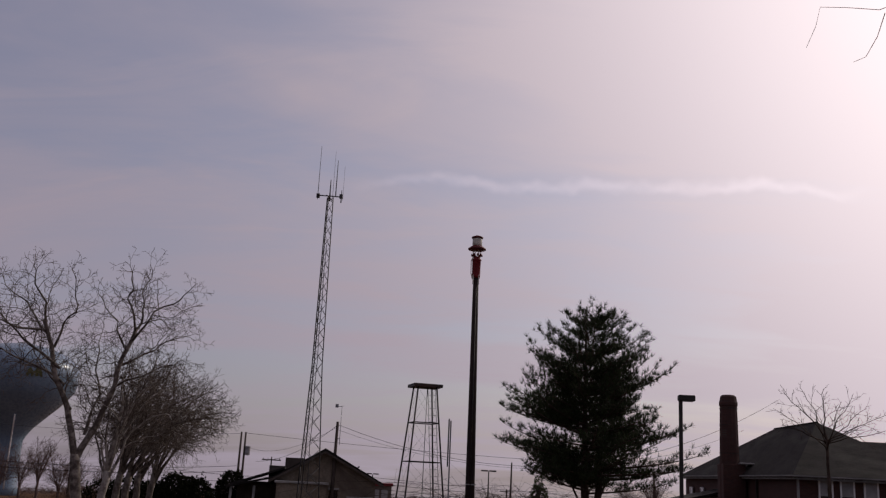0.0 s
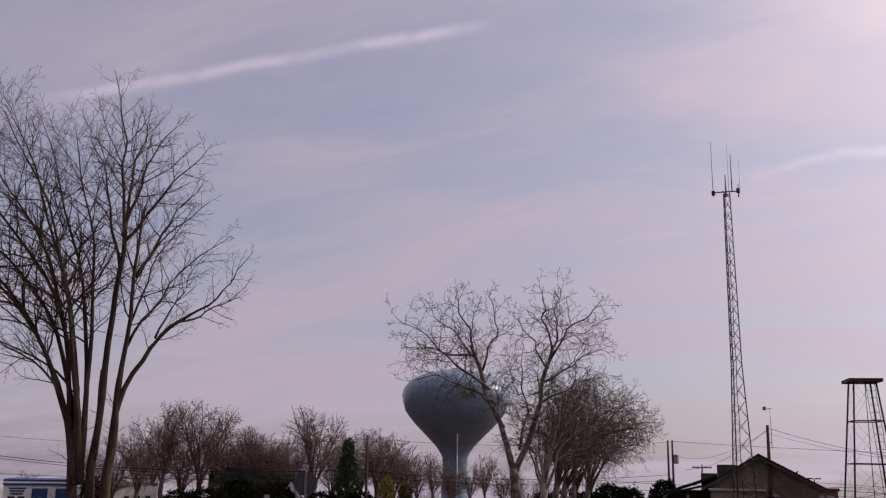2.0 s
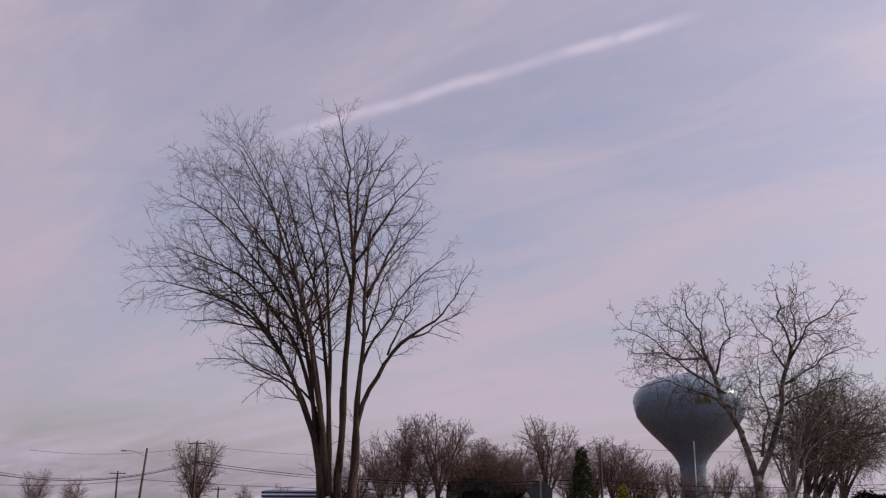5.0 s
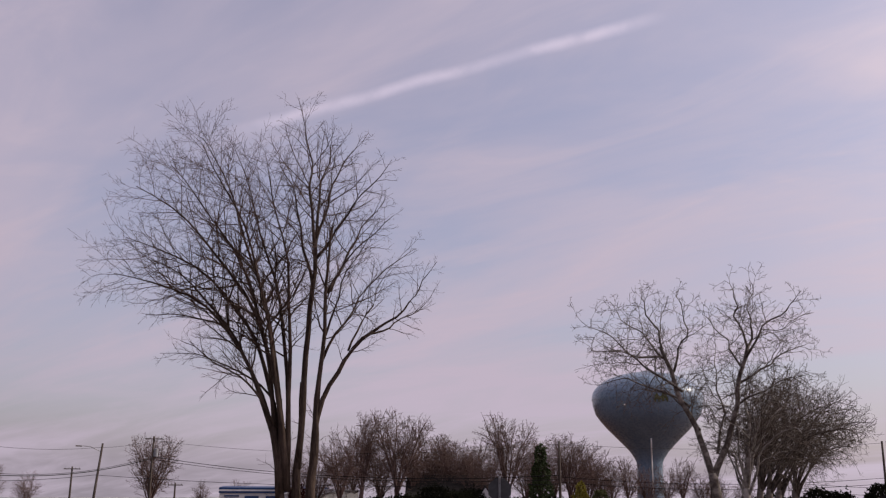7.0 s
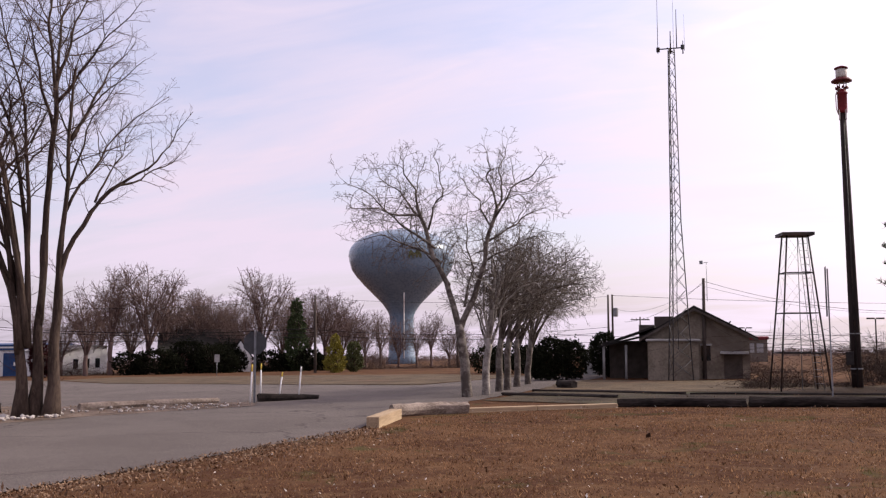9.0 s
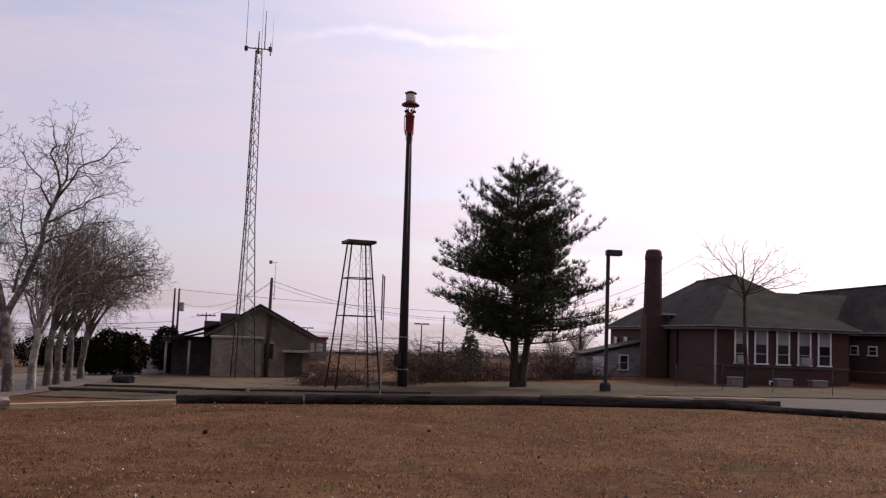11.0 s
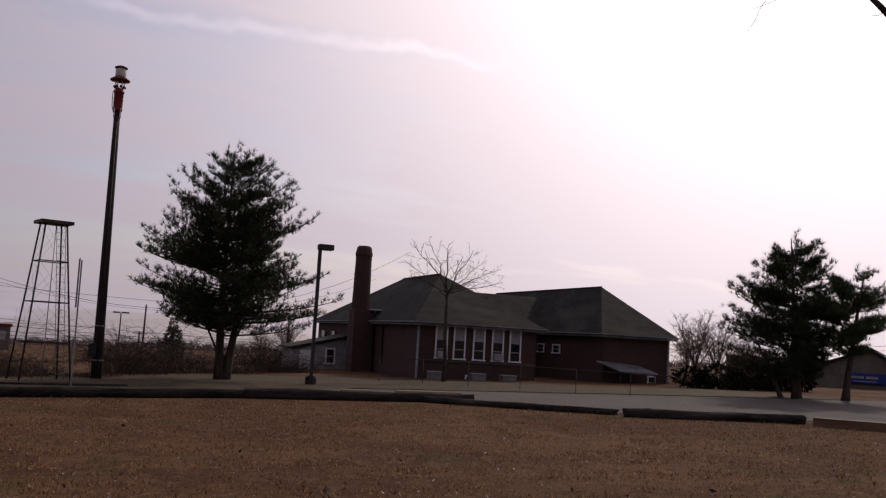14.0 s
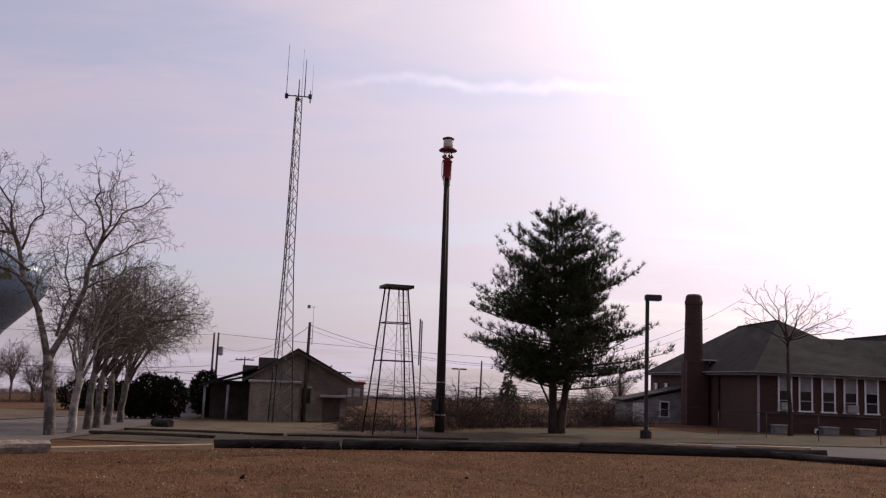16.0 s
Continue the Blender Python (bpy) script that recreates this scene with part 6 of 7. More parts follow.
log((19.5, 33.2), (30.9, 30.6), 0.12, 0.105, LOG, "low dark rotten log at the lot edge", seed=6)
log((31.4, 30.3), (41.5, 31.2), 0.15, 0.15, LOG, "dark shaggy log at the lot edge", seed=7)
beam((42.0, 30.8), (51.5, 29.6), 0.34, 0.25, TIMBER_RED, "long squared red-brown timber, sunlit along the top")
beam((14.3, 34.6), (16.2, 34.7), 0.2, 0.30, LUMBER, "pale board lying behind the log")
beam((17.6, 35.0), (21.6, 35.2), 0.2, 0.30, LUMBER, "pale board lying behind the log")
log((-19.8, 39.6), (-13.0, 36.4), 0.075, 0.08, LOG, "dark old railway tie by the sycamores", 8, 8, "ties by the sycamores")
log((-18.0, 42.5), (-9.0, 38.6), 0.06, 0.07, LOG, "dark old railway tie by the sycamores", 8, 9, "ties by the sycamores")
log((-8.8, 38.4), (2.0, 38.0), 0.055, 0.06, LOG, "dark old railway tie by the towers", 8, 10, "ties by the sycamores")
log((-16.6, 46.0), (-15.6, 45.0), 0.2, 0.2, LOG, "short log on the grass", 10, 11, "ties by the sycamores")
log((-62.5, 38.8), (-52.3, 35.2), 0.36, 0.27, LOG_PALE, "big grey weathered log on the island", 14, 12, "logs on the island")
log((-34.6, 38.4), (-31.0, 39.2), 0.19, 0.10, LOG, "half-rotten log among the marker posts", 10, 13, "logs on the island")
log((-50.9, 36.8), (-48.6, 36.8), 0.22, 0.2, LOG, "dark rotten log by the clump tree", 10, 14, "logs on the island")
log((-44.6, 36.4), (-37.0, 38.4), 0.16, 0.12, LOG_PALE, "long bleached log lying on the island", 10, 15, "logs on the island")


def culvert_rock():
    p = spot(-57.9, 45.0)
    bm = bmesh.new()
    bmesh.ops.create_icosphere(bm, subdivisions=3, radius=0.55)
    for v in bm.verts:
        v.co = Vector((v.co.x * 1.0, v.co.y * 0.8, max(-0.1, v.co.z * 0.95))) * (1 + 0.22 * noise.noise(v.co * 2.5))
    ob = part("dark_boulder", bm, RUBBER, None, smooth=True)
    ob.matrix_world = Matrix.Translation(p)
    tagged(ob, "dark rounded boulder behind the island log", "rock")


culvert_rock()


def stump(az, d, h, seed):
    r = random.Random(seed)
    ob = thing("stump", spot(az, d), "cluster of short dark cut stems", "stump", "stumps on the island")
    for k in range(3):
        x, y = r.uniform(-0.3, 0.3), r.uniform(-0.2, 0.2)
        tube("stem", [(x, y, -0.1), (x + r.uniform(-0.08, 0.08), y, h * r.uniform(0.6, 1.0))], [0.07, 0.05], BARK_GREY, ob, 7)


for k, (az, d, h) in enumerate(((-52.0, 37.6, 0.75), (-51.5, 37.4, 0.8), (-50.6, 37.0, 0.6), (-49.2, 36.4, 0.55))):
    stump(az, d, h, 200 + k)


# ---- vehicles ----
def wheel(parent, x, y, r=0.36, w=0.24):
    t = part("wheel", lathe([(r * 0.6, -w / 2), (r * 0.95, -w / 2), (r, -w / 4), (r, w / 4), (r * 0.95, w / 2), (r * 0.6, w / 2)], 20), RUBBER, parent, "black tyre")
    t.matrix_local = Matrix.Translation((x, y, r)) @ Matrix.Rotation(radians(90), 4, "X")
    part("rim", lathe([(r * 0.2, -w / 2 - 0.01), (r * 0.58, -w / 2 + 0.02), (r * 0.58, w / 2 - 0.02), (r * 0.2, w / 2 + 0.01)], 14), CHROME, t, "bright metal rim")


def vehicle(kind, az, d, turn, paint, label):
    """A parked car built along x, nose towards -x."""
    p = spot(az, d)
    ob = thing("pickup_truck" if kind == "pickup" else "parked_car", p, label, "pickup" if kind == "pickup" else "car", "parked vehicles", turn)
    L, W = (5.3, 1.95) if kind == "pickup" else (4.7, 1.85)
    h = L / 2
    if kind == "pickup":
        low = [(-h, 0.55), (-h + 0.08, 0.95), (-h + 0.35, 1.05), (-1.15, 1.12), (-0.25, 1.15), (1.2, 1.17), (h - 0.05, 1.15), (h, 0.6), (h - 0.15, 0.42), (-h + 0.2, 0.40)]
        cab = [(-1.2, 1.12), (-0.45, 1.72), (0.1, 1.78), (0.85, 1.75), (1.35, 1.17)]
    else:
        low = [(-h, 0.5), (-h + 0.08, 0.85), (-h + 0.3, 0.98), (-1.1, 1.05), (0, 1.07), (h - 0.1, 1.05), (h, 0.62), (h - 0.12, 0.4), (-h + 0.2, 0.38)]
        cab = [(-1.15, 1.05), (-0.45, 1.62), (0.3, 1.72), (1.7, 1.68), (h - 0.12, 1.05)]
    bm = prism(low, -W / 2, W / 2)
    bmesh.ops.bevel(bm, geom=list(bm.edges), offset=0.05, segments=2, affect="EDGES")
    body = part("body", bm, paint, ob)
    bm = prism(cab, -W / 2 + 0.14, W / 2 - 0.14)
    bmesh.ops.bevel(bm, geom=list(bm.edges), offset=0.06, segments=2, affect="EDGES")
    part("cab", bm, paint, ob)
    x0, x1, z0, z1 = cab[0][0], cab[-1][0], cab[0][1] + 0.06, max(q[1] for q in cab) - 0.1
    mid = (cab[1][0] + cab[-2][0]) / 2
    for s in (-1, 1):
        y = s * (W / 2 - 0.14)
        for a, b, c, e in ((x0 + 0.28, cab[1][0] + 0.16, mid - 0.06, mid - 0.06), (mid + 0.06, mid + 0.06, cab[-2][0] - 0.1, x1 - 0.25)):
            g = bmesh.new()
            q = [(a, z0), (b, z1), (c, z1), (e, z0)]
            lo = [g.verts.new((x, y + s * 0.004, z)) for x, z in q]
            hi = [g.verts.new((x, y + s * 0.012, z)) for x, z in q]
            g.faces.new(lo)
            g.faces.new(hi[::-1])
            for i in range(4):
                g.faces.new((lo[i], hi[i], hi[(i + 1) % 4], lo[(i + 1) % 4]))
            bmesh.ops.recalc_face_normals(g, faces=g.faces)
            part("side_window", g, GLASS, ob, "dark tinted glass")
        part("tail_light", boxes(((h - 0.1, s * (W / 2 - 0.16) - 0.07, 0.78), (h + 0.015, s * (W / 2 - 0.16) + 0.07, 1.05))), TAIL_RED, ob, "red tail lamp")
        part("headlight", boxes(((-h - 0.01, s * (W / 2 - 0.25) - 0.14, 0.72), (-h + 0.12, s * (W / 2 - 0.25) + 0.14, 0.88))), CHROME, ob, "clear headlamp")
        for x in (-h + 0.95, h - 1.0):
            wheel(ob, x, s * (W / 2 - 0.1))
    rear = cab[-1][0]
    g = boxes(((-0.005, -W / 2 + 0.3, 0.0), (0.005, W / 2 - 0.3, math.hypot(rear - cab[-2][0], z1 - z0) * 0.8)))
    lean = math.atan2(rear - cab[-2][0], cab[-2][1] - cab[-1][1])
    bmesh.ops.rotate(g, cent=(0, 0, 0), matrix=Matrix.Rotation(-lean, 3, "Y"), verts=g.verts)
    bmesh.ops.translate(g, vec=(rear - 0.04 + 0.012, 0, z0 + 0.04), verts=g.verts)
    part("rear_window", g, GLASS, ob, "dark tinted glass")
    part("rear_bumper", boxes(((h - 0.1, -W / 2 + 0.08, 0.45), (h + 0.06, W / 2 - 0.08, 0.62)), bevel=0.03), CHROME if kind == "pickup" else RUBBER, ob)
    part("number_plate", boxes(((h + 0.062, -0.16, 0.48), (h + 0.07, 0.16, 0.6))), WHITE_DIRTY, ob, "pale plate")
    if kind == "pickup":
        part("bed_floor", boxes(((cab[-1][0] + 0.1, -W / 2 + 0.12, 1.171), (h - 0.12, W / 2 - 0.12, 1.18))), RUBBER, ob, "dark open bed")
    return ob


vehicle("pickup", -59.2, 77.0, 24, CAR_WHITE, "white four-door pickup parked in the lot")
vehicle("car", -57.35, 84.0, -8, CAR_TAN, "pale gold minivan parked behind the white pickup")
vehicle("car", -56.1, 80.0, -14, CAR_DARK, "dark grey sport utility car parked in the lot")
vehicle("pickup", -54.75, 77.0, -21, CAR_BLUE, "navy blue pickup parked in the lot")
vehicle("car", -53.4, 80.0, -18, CAR_DARK, "dark sport utility car at the end of the row")
vehicle("car", -62.0, 84.0, 30, CAR_WHITE, "white car parked further off")


# ---- far buildings ----
def workshop():
    az, d = -48.6, 128.0
    p = spot(az, d)
    ob = thing("workshop", p, "low white workshop with blue roller doors and fascia", "building", turn=-az)
    h = level(d, -0.85) - p.z
    x0, x1 = -5.8, 8.2
    part("wall", boxes(((x0, 0, -0.6), (x1, 12, h - 0.7))), WHITE, ob)
    part("fascia", boxes(((x0 - 0.1, -0.15, h - 0.7), (x1 + 0.1, 12, h - 0.45))), BLUE_DOOR, ob, "blue stripe fascia")
    part("fascia", boxes(((x0 - 0.1, -0.15, h - 0.45), (x1 + 0.1, 12, h - 0.25))), WHITE, ob)
    part("fascia", boxes(((x0 - 0.1, -0.15, h - 0.25), (x1 + 0.1, 12, h))), BLUE_DOOR, ob, "blue stripe fascia")
    for a, b in ((-2.6, -0.8), (0.1, 2.9), (3.5, 7.4)):
        dr = part("roller_door", boxes(((a, -0.08, 0.0), (b, 0.02, h - 1.05))), BLUE_DOOR, ob, "blue roller door")
        for k in range(1, 5):
            part("door_rib", boxes(((a, -0.10, (h - 1.05) * k / 5 - 0.02), (b, -0.082, (h - 1.05) * k / 5 + 0.02))), BLUE_DOOR, dr)
        part("door_light", boxes(((a + (b - a) * 0.42, -0.105, (h - 1.05) * 0.45), (a + (b - a) * 0.58, -0.083, (h - 1.05) * 0.6))), WHITE, dr)
    for a in (-5.2, -4.1):
        part("window", boxes(((a, -0.05, 0.6), (a + 0.75, 0.02, 1.9))), GLASS, ob)
    for k in range(3):
        part("sign_bar", boxes(((-5.2 + 0.1 * k, -0.07, 2.75 - 0.32 * k), (-3.3 - 0.15 * k, 0.0, 2.93 - 0.32 * k))), BLUE_DOOR, ob, "blue lettering bar")


def long_shed():
    p = spot(-57.0, 165)
    ob = thing("long_store", p, "long low white building with a shallow pale roof", "building", turn=57)
    h = level(165, -1.75) - p.z
    part("wall", boxes(((-26, 0, -1), (17, 14, h - 0.9))), WHITE, ob)
    part("roof", prism([(-0.6, h - 0.9), (7, h + 0.55), (14.6, h - 0.9), (14.6, h - 0.7), (7, h + 0.8), (-0.6, h - 0.7)], -26.5, 17.5), CONCRETE, ob, "pale shallow roof").matrix_local = Matrix(((0, 1, 0, 0), (1, 0, 0, 0), (0, 0, 1, 0), (0, 0, 0, 1)))
    part("stripe", boxes(((-26.05, -0.06, h - 1.3), (17.05, -0.01, h - 1.0))), RED, ob, "faded red fascia stripe")
    for k in range(8):
        part("window", boxes(((-24 + k * 5, -0.05, 0.8), (-21.5 + k * 5, 0.01, h - 1.7))), GLASS, ob)


def white_house():
    az, d = -44.3, 118.0
    p = spot(az, d)
    ob = thing("white_house", p, "white clapboard house behind bare trees", "house", turn=-az + 34)
    h = level(d, -1.2) - p.z
    part("wall", prism([(-3.2, -0.6), (2.9, -0.6), (2.9, h + 0.3), (0.6, h + 0.45), (-3.2, h - 0.2)], 0, 8), WHITE, ob)
    part("roof", prism([(-3.4, h - 0.22), (0.6, h + 0.45), (3.1, h + 0.29), (3.1, h + 0.41), (0.6, h + 0.57), (-3.4, h - 0.10)], -0.2, 8.3), WHITE_DIRTY, ob)
    for x in (-1.3, 0.2, 1.6):
        part("window", boxes(((x - 0.3, -0.05, 0.8), (x + 0.3, 0.01, 1.9))), GLASS, ob)


def brick_cottage():
    az, d = -37.2, 114.0
    p = spot(az, d)
    ob = thing("cottage", p, "dark-roofed cottage with a white gable end", "house", turn=-az)
    top = level(d, -0.15) - p.z
    eave = level(d, -1.35) - p.z
    part("wall", boxes(((-6.0, 0, -0.6), (3.0, 7, eave))), BRICK, ob)
    part("roof", prism([(-0.4, eave - 0.1), (3.5, top), (7.4, eave - 0.1), (7.4, eave + 0.1), (3.5, top + 0.2), (-0.4, eave + 0.1)], -6.4, 2.6), SHINGLE, ob).matrix_local = Matrix(((0, 1, 0, 0), (1, 0, 0, 0), (0, 0, 1, 0), (0, 0, 0, 1)))
    g = prism([(1.9, -0.6), (4.2, -0.6), (4.2, eave - 0.5), (3.05, level(d, -0.75) - p.z), (1.9, eave - 0.5)], -2.2, 3)
    part("gable_wing", g, WHITE, ob, "white gable wing")
    part("wing_roof", prism([(1.6, eave - 0.85), (3.05, level(d, -0.75) - p.z + 0.02), (4.5, eave - 0.85), (4.5, eave - 0.7), (3.05, level(d, -0.7) - p.z + 0.1), (1.6, eave - 0.7)], -2.1, 3.2), SHINGLE, ob)
    w = part("window", boxes(((2.65, -2.26, 0.9), (3.45, -2.19, 2.1))), GLASS, ob)
    part("frame", boxes(((3.02, -2.28, 0.9), (3.08, -2.262, 2.1))), WHITE, w)
    part("frame", boxes(((2.65, -2.28, 1.47), (3.45, -2.262, 1.53))), WHITE, w)


def corner_store():
    az, d = 44.2, 75.0
    p = spot(az, d)
    ob = thing("corner_store", p, "tan store with a gabled entrance and a blue sign", "store", turn=-az)
    g = -1.2
    zt, ze = level(d, 0.75) - p.z, level(d, -0.25) - p.z
    part("wall", boxes(((-9.5, 1.5, g), (24, 20, level(d, 0.05) - p.z))), TAN_WALL, ob)
    part("entrance_wall", prism([(-2.9, g), (3.0, g), (3.0, ze), (0.75, zt), (-2.9, ze - 0.1)], 0, 6), TAN_WALL, ob)
    part("entrance_roof", prism([(-3.2, ze - 0.1), (0.75, zt), (3.3, ze), (3.3, ze + 0.18), (0.75, zt + 0.2), (-3.2, ze + 0.08)], -0.3, 6.4), SHINGLE, ob)
    part("roof_trim", prism([(0.75, zt + 0.2), (3.35, ze + 0.2), (3.35, ze + 0.3), (0.75, zt + 0.3)], -0.34, -0.2), BLUE_DOOR, ob, "blue edge trim")
    part("coping", boxes(((-9.6, 1.4, level(d, 0.05) - p.z), (24.1, 20, level(d, 0.15) - p.z))), CONCRETE, ob)
    s = part("store_sign", boxes(((-0.75, -0.2, level(d, -1.08) - p.z), (1.85, -0.02, level(d, -0.46) - p.z)), bevel=0.08), SIGN_BLUE, ob, "dark blue sign with pale bars")
    for a, b in ((-0.5, 0.35), (0.5, 1.3)):
        part("sign_bar", boxes(((a, -0.215, level(d, -0.78) - p.z), (b, -0.202, level(d, -0.64) - p.z))), WHITE_DIRTY, s, "pale lettering bar")
    part("sign_bar", boxes(((-0.35, -0.215, level(d, -0.95) - p.z), (1.2, -0.202, level(d, -0.9) - p.z))), WHITE_DIRTY, s, "pale lettering bar")
    for a in (-7.6, -5.8, -4.1):
        part("window", boxes(((a, 1.44, 0.3), (a + 1.3, 1.52, 1.8))), GLASS, ob)
    part("poster_panel", boxes(((-6.2, 1.40, 0.9), (-5.2, 1.435, 1.5))), WHITE_DIRTY, ob)


def far_store():
    p = spot(-4.95, 130)
    ob = thing("far_store", p, "distant tan store with a red roof band and tall windows", "building", turn=5)
    h = level(130, -0.75) - p.z
    part("wall", boxes(((-4, 0, -1), (1.2, 8, h))), TAN_WALL, ob)
    part("roof_band", boxes(((-4.2, -0.2, h), (1.4, 8, h + 0.35))), RED, ob, "red roof band")
    # matt pale grey panes: the sky's reflection is put into their colour
    for k in range(4):
        part("window", boxes(((-3.6 + k * 1.15, -0.06, 1.2), (-2.75 + k * 1.15, 0.01, h - 0.5))), CONCRETE, ob, "window with its pale reflection put in as flat grey")


workshop()
long_shed()
white_house()
brick_cottage()
corner_store()
far_store()


# ---- fence by the school ----
def fence():
    ob = thing("chain_link_fence", (0, 0, 0), "low grey chain-link fence before the school", "fence", kind="")
    line = [spot(16.6, 49.0), spot(22.0, 46.5), spot(28.5, 44.0), spot(35.0, 43.0)]
    hts = [1.25, 1.2, 1.1, 0.95]
    prev = None
    mesh = Tubes()
    for (a, b), (h0, h1) in zip(zip(line, line[1:]), zip(hts, hts[1:])):
        n = max(2, round((b - a).length / 2.4))
        for k in range(n):
            p, q = a.lerp(b, k / n), a.lerp(b, (k + 1) / n)
            hp, hq = h0 + (h1 - h0) * k / n, h0 + (h1 - h0) * (k + 1) / n
            tube("post", [p - Vector((0, 0, 0.2)), p + Vector((0, 0, hp + 0.04))], 0.016, STEEL_DARK, ob, 6)
            tube("top_rail", [p + Vector((0, 0, hp)), q + Vector((0, 0, hq))], 0.02, STEEL_DARK, ob, 6)
            m = 26
            for i in range(m):
                s, t = i / m, (i + 6) / m
                for u, v in ((s, min(t, 1)), (min(t, 1), s)):
                    x, y = p.lerp(q, u), p.lerp(q, v)
                    mesh.add([x + Vector((0, 0, 0.04)), y + Vector((0, 0, hp * min(1, (1 - s) / max(1e-3, t - s))))], [0.0018] * 2, 3, False)
    tagged(mesh.part("wire_mesh", STEEL_DARK, ob, smooth=False), "thin diamond wire mesh", kind="stuff")


fence()
for k, (x, y) in enumerate(((18.9, 51.9), (21.5, 51.8), (23.4, 51.6))):
    u = thing("condenser_unit", (x, y, ground(x, y)), "small pale utility box against the school wall", "utility box", "boxes by the school")
    part("casing", boxes(((-0.45, -0.3, -0.1), (0.45, 0.3, 0.42 - 0.06 * k)), bevel=0.03), GUTTER, u)
    part("lid", boxes(((-0.48, -0.33, 0.42 - 0.06 * k), (0.48, 0.33, 0.47 - 0.06 * k)), bevel=0.01), CONCRETE, u)


# ---- litter, stones and grass ----
def scatter_quads(name, places, size, mat, label, category, seed, lift=0.02, flat=0.5):
    rng = np.random.default_rng(seed)
    v, f = [], []
    for x, y, up in places:
        s = size * rng.uniform(0.4, 1.2)
        a = rng.uniform(0, 6.28)
        t = rng.normal(0, flat, 3)
        u = np.array([math.cos(a), math.sin(a), t[0]]) * s
        w = np.array([-math.sin(a), math.cos(a), t[1]]) * s * 0.65
        c = np.array([x, y, ground(x, y) + up + lift + abs(t[0]) * s])
        k = len(v)
        v += [c - u, c - w * 0.9 + u * 0.1, c + u + np.array([0, 0, s * 0.4]), c + w]
        f.append((k, k + 1, k + 2, k + 3))
    me = bpy.data.meshes.new(name)
    me.from_pydata(v, [], f)
    me.materials.append(mat)
    return tagged(new(name, me), label, category, kind="stuff")


def stones(name, places, size, mat, label, seed):
    """Loose angular stones."""
    r = random.Random(seed)
    shape = bmesh.new()
    bmesh.ops.create_icosphere(shape, subdivisions=1, radius=1.0)
    base = [v.co.copy() for v in shape.verts]
    tri = [tuple(v.index for v in q.verts) for q in shape.faces]
    shape.free()
    v, f = [], []
    for x, y, up in places:
        s = size * r.uniform(0.35, 1.25)
        sx, sy, sz = s * r.uniform(0.8, 1.4), s * r.uniform(0.7, 1.1), s * r.uniform(0.45, 0.8)
        m = Matrix.Rotation(r.uniform(0, 6.28), 3, "Z")
        c = Vector((x, y, ground(x, y) + up + sz * 0.4))
        k = len(v)
        for b in base:
            q = b * r.uniform(0.75, 1.15)
            v.append(c + m @ Vector((q.x * sx, q.y * sy, q.z * sz)))
        f += [tuple(k + i for i in q) for q in tri]
    me = bpy.data.meshes.new(name)
    me.from_pydata(v, [], f)
    me.materials.append(mat)
    return tagged(new(name, me), label, "stones", kind="stuff")


rs = random.Random(301)


def in_poly(x, y, poly):
    c = False
    j = len(poly) - 1
    for i in range(len(poly)):
        if (poly[i][1] > y) != (poly[j][1] > y) and x < (poly[j][0] - poly[i][0]) * (y - poly[i][1]) / (poly[j][1] - poly[i][1]) + poly[i][0]:
            c = not c
        j = i
    return c


# pale rubble at the near edge of the island
rub = []
for k in range(2300):
    az = rs.uniform(-61, -45.5)
    t = (az + 61) / 15.5
    d = 30.2 + 2.0 * t + abs(rs.gauss(0, 1.3)) * (1.25 - 0.6 * t) + 0.3
    p = spot(az, d)
    if rs.random() < 0.12 + 0.85 * math.exp(-((az + 54) / 3.2) ** 2) * (0.6 + 0.4 * math.sin(az * 2.3)):
        rub.append((p.x, p.y, 0.05))
stones("pale_rubble", rub, 0.085, STONE, "heap of pale broken stones on the island", 302)
few = []
for k in range(130):
    az = rs.uniform(-48, -35.5)
    p = spot(az, 34.2 + rs.uniform(0, 3.2))
    few.append((p.x, p.y, 0.05))
stones("scattered_stones", few, 0.07, STONE, "scattered pale stones on the island earth", 303)

# dry leaves: thick at the lawn's edge, thin elsewhere
leaf = []
for k in range(4200):
    y = rs.uniform(6, 21)
    leaf.append((-11.45 + abs(rs.gauss(0, 0.8)) - 0.2, y, 0.02))
for k in range(5200):
    az, d = rs.uniform(-52, 52), rs.uniform(9, 31)
    p = spot(az, d)
    if p.x > -11:
        leaf.append((p.x, p.y, 0.02))
for k in range(2600):
    az = rs.uniform(-62, -35)
    p = spot(az, rs.uniform(30, 40))
    if in_poly(p.x, p.y, ISLAND):
        leaf.append((p.x, p.y, 0.05))
for k in range(500):
    p = spot(rs.uniform(-20, 20), rs.uniform(33, 44))
    leaf.append((p.x, p.y, 0.03))
scatter_quads("dry_leaves", leaf, 0.030, LEAF_LITTER, "dry curled brown leaves strewn over the lawn", "leaves", 304)
pale = []
for k in range(700):
    p = spot(rs.uniform(-50, 50), rs.uniform(10, 31))
    if p.x > -11:
        pale.append((p.x, p.y, 0.04))
scatter_quads("pale_litter", pale, 0.024, STONE, "small pale scraps of litter and leaf on the lawn", "litter", 305)
big = []
for k in range(40):
    p = spot(rs.uniform(-50, 50), rs.uniform(10, 30))
    if p.x > -10.5:
        big.append((p.x, p.y, 0.03))
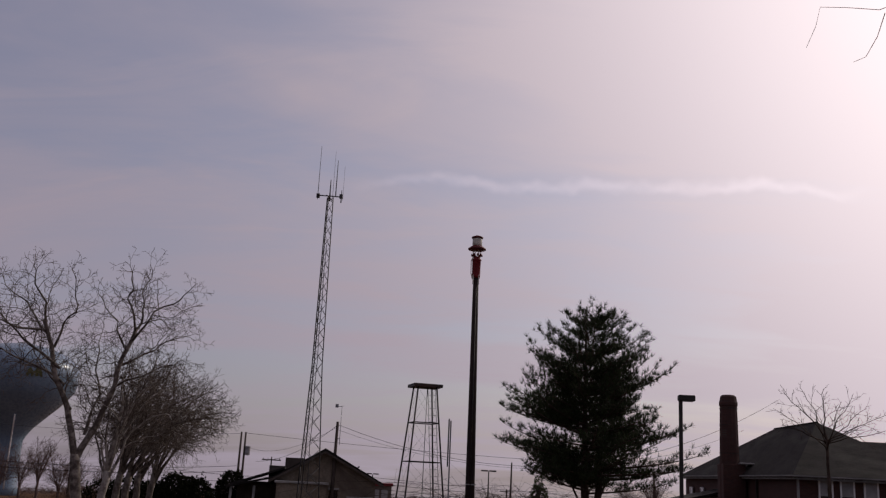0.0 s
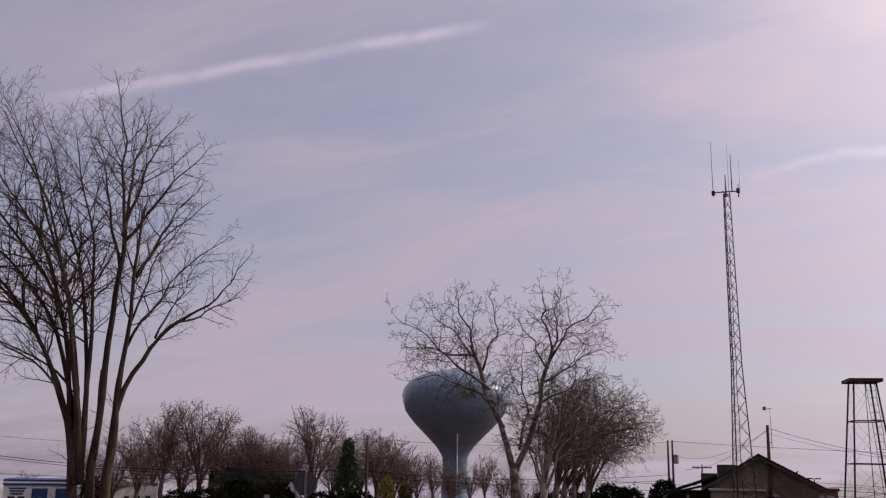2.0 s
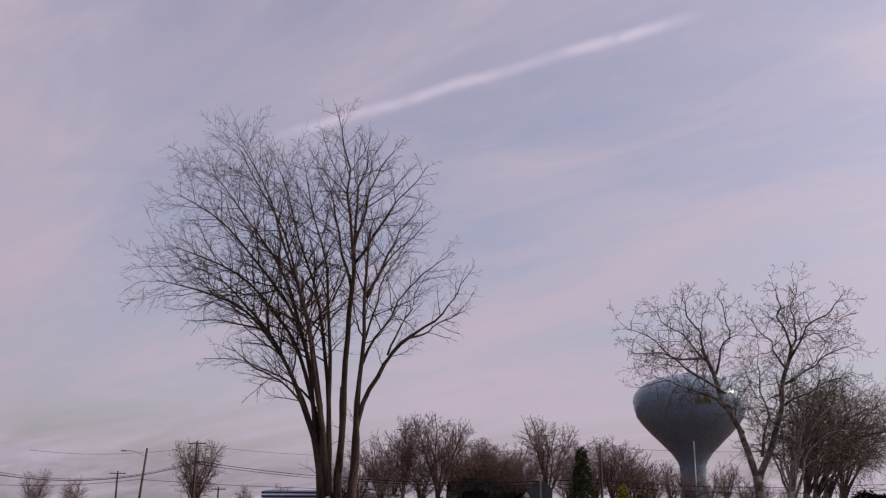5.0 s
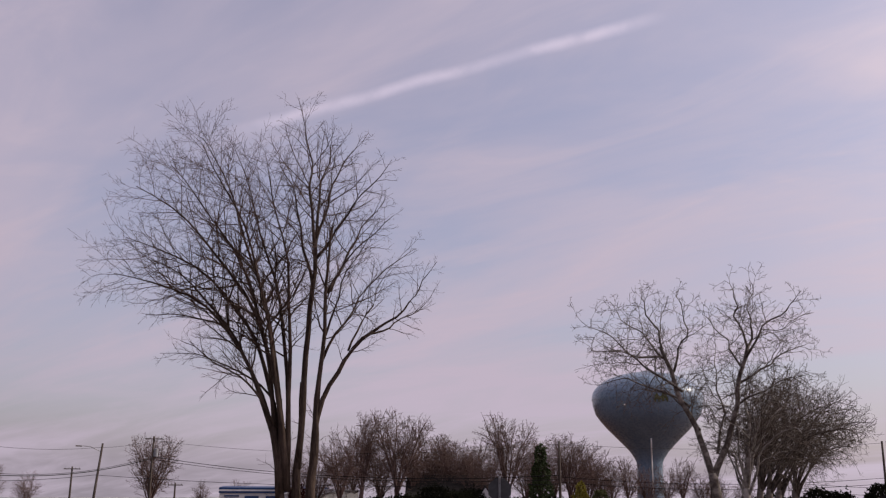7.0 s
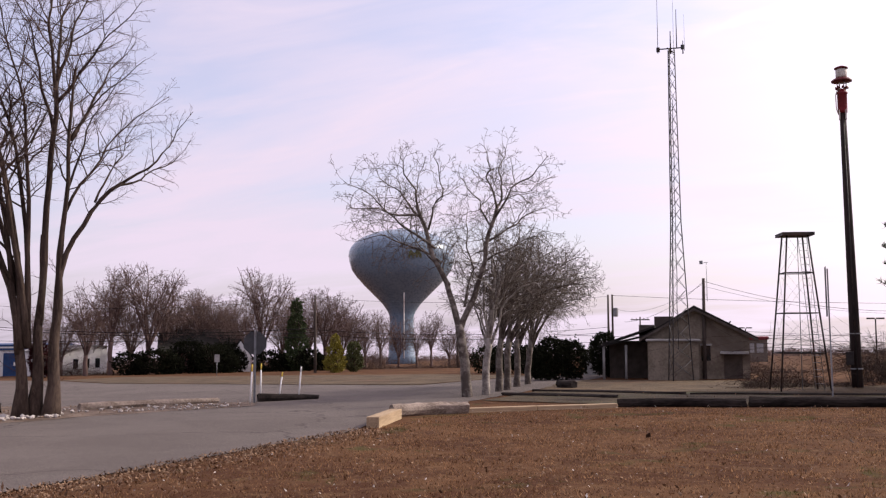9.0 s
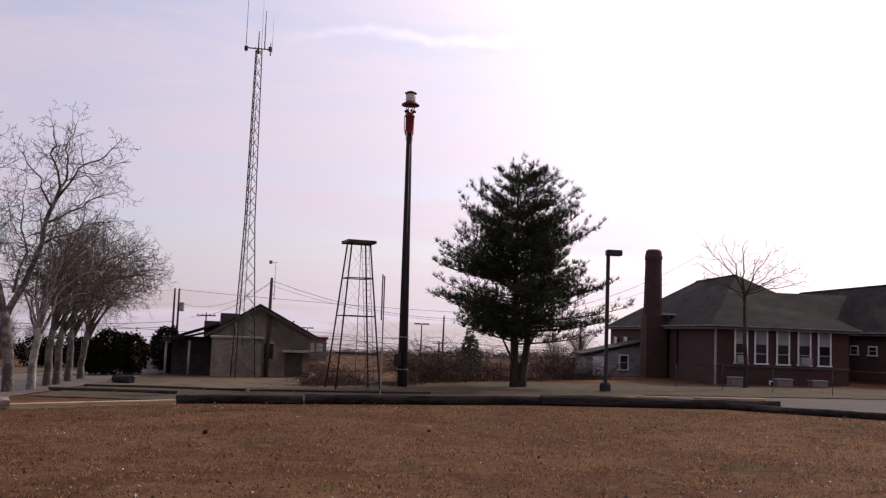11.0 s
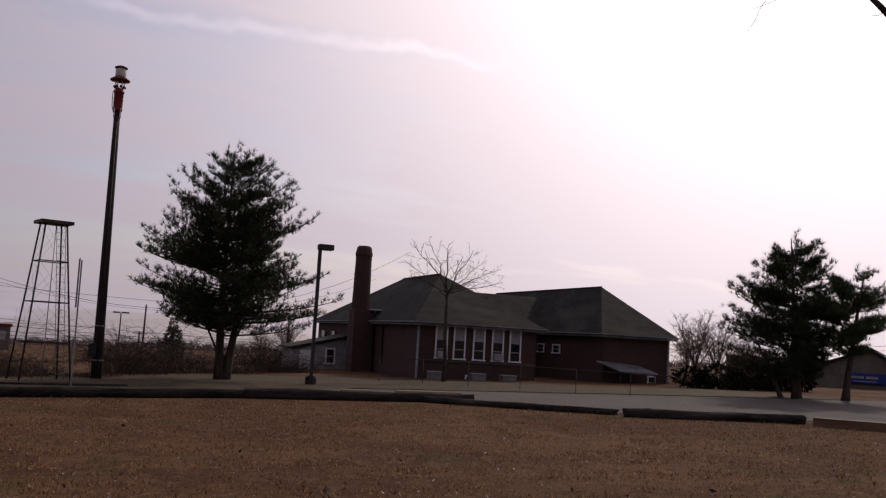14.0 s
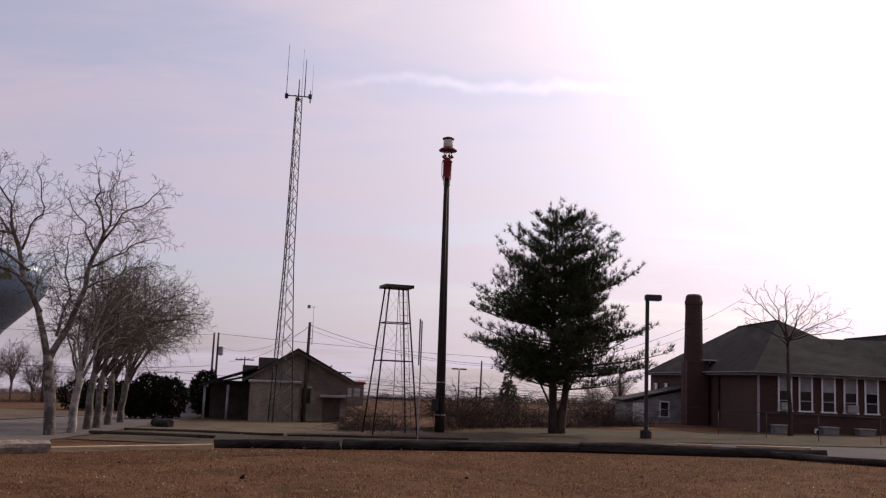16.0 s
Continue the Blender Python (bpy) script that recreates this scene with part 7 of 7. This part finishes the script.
scatter_quads("dark_leaves", big, 0.085, BARK_GREY, "larger dark curled leaves on the lawn", "leaves", 306, flat=0.35)


def lawn_blades():
    """Short dormant grass over the near lawn, in uneven tufts."""
    rng = np.random.default_rng(307)
    n = 190000
    az = np.radians(rng.uniform(-58, 58, n))
    d = np.sqrt(rng.uniform(7.5 ** 2, 32 ** 2, n))
    x, y = d * np.sin(az), d * np.cos(az)
    edge = -11.45 + 0.25 * np.sin(y * 1.7) + 0.15 * np.sin(y * 5.1)
    back = np.where(x < 6, 31.0 + 0.12 * x, np.where(x < 13.5, 32.0, 32.5 - 1.05 * (x - 13.0)))
    back = np.where(x < -7, 30.2 + 0.62 * (x + 7), back)
    keep = (x > edge) & (y < np.maximum(back, 20 + 0 * x)) & (y < back)
    x, y = x[keep], y[keep]
    r2 = np.hypot(x, y)
    z = 0.021 * x - 0.0132 * y + 0.42 * np.exp(-(r2 / 5.5) ** 2)
    m = len(x)
    tuft = np.clip([0.4 + 0.9 * noise.noise(Vector((u, w, 1.0))) + 0.6 * noise.noise(Vector((u * 3.1, w * 3.1, 5.0))) for u, w in zip(x, y)], 0, 1)
    h = (0.02 + 0.045 * tuft) * rng.uniform(0.5, 1.3, m)
    a = rng.uniform(0, 6.28, m)
    lean = rng.normal(0, 0.5, (m, 2)) * h[:, None]
    w = 0.007 + 0.006 * rng.random(m)
    p = np.stack([x, y, z - 0.004], 1)
    s = np.stack([np.cos(a) * w, np.sin(a) * w, 0 * w], 1)
    tip = p + np.stack([lean[:, 0], lean[:, 1], h], 1)
    v = np.stack([p - s, p + s, tip], 1).reshape(-1, 3)
    me = bpy.data.meshes.new("lawn_grass")
    me.vertices.add(len(v))
    me.vertices.foreach_set("co", v.ravel())
    me.loops.add(len(v))
    me.loops.foreach_set("vertex_index", np.arange(len(v), dtype=np.int32))
    me.polygons.add(m)
    me.polygons.foreach_set("loop_start", np.arange(0, 3 * m, 3, dtype=np.int32))
    me.update()
    me.materials.append(BLADE)
    tagged(new("lawn_grass", me), "short dormant straw-brown grass blades", "grass", kind="stuff")


lawn_blades()
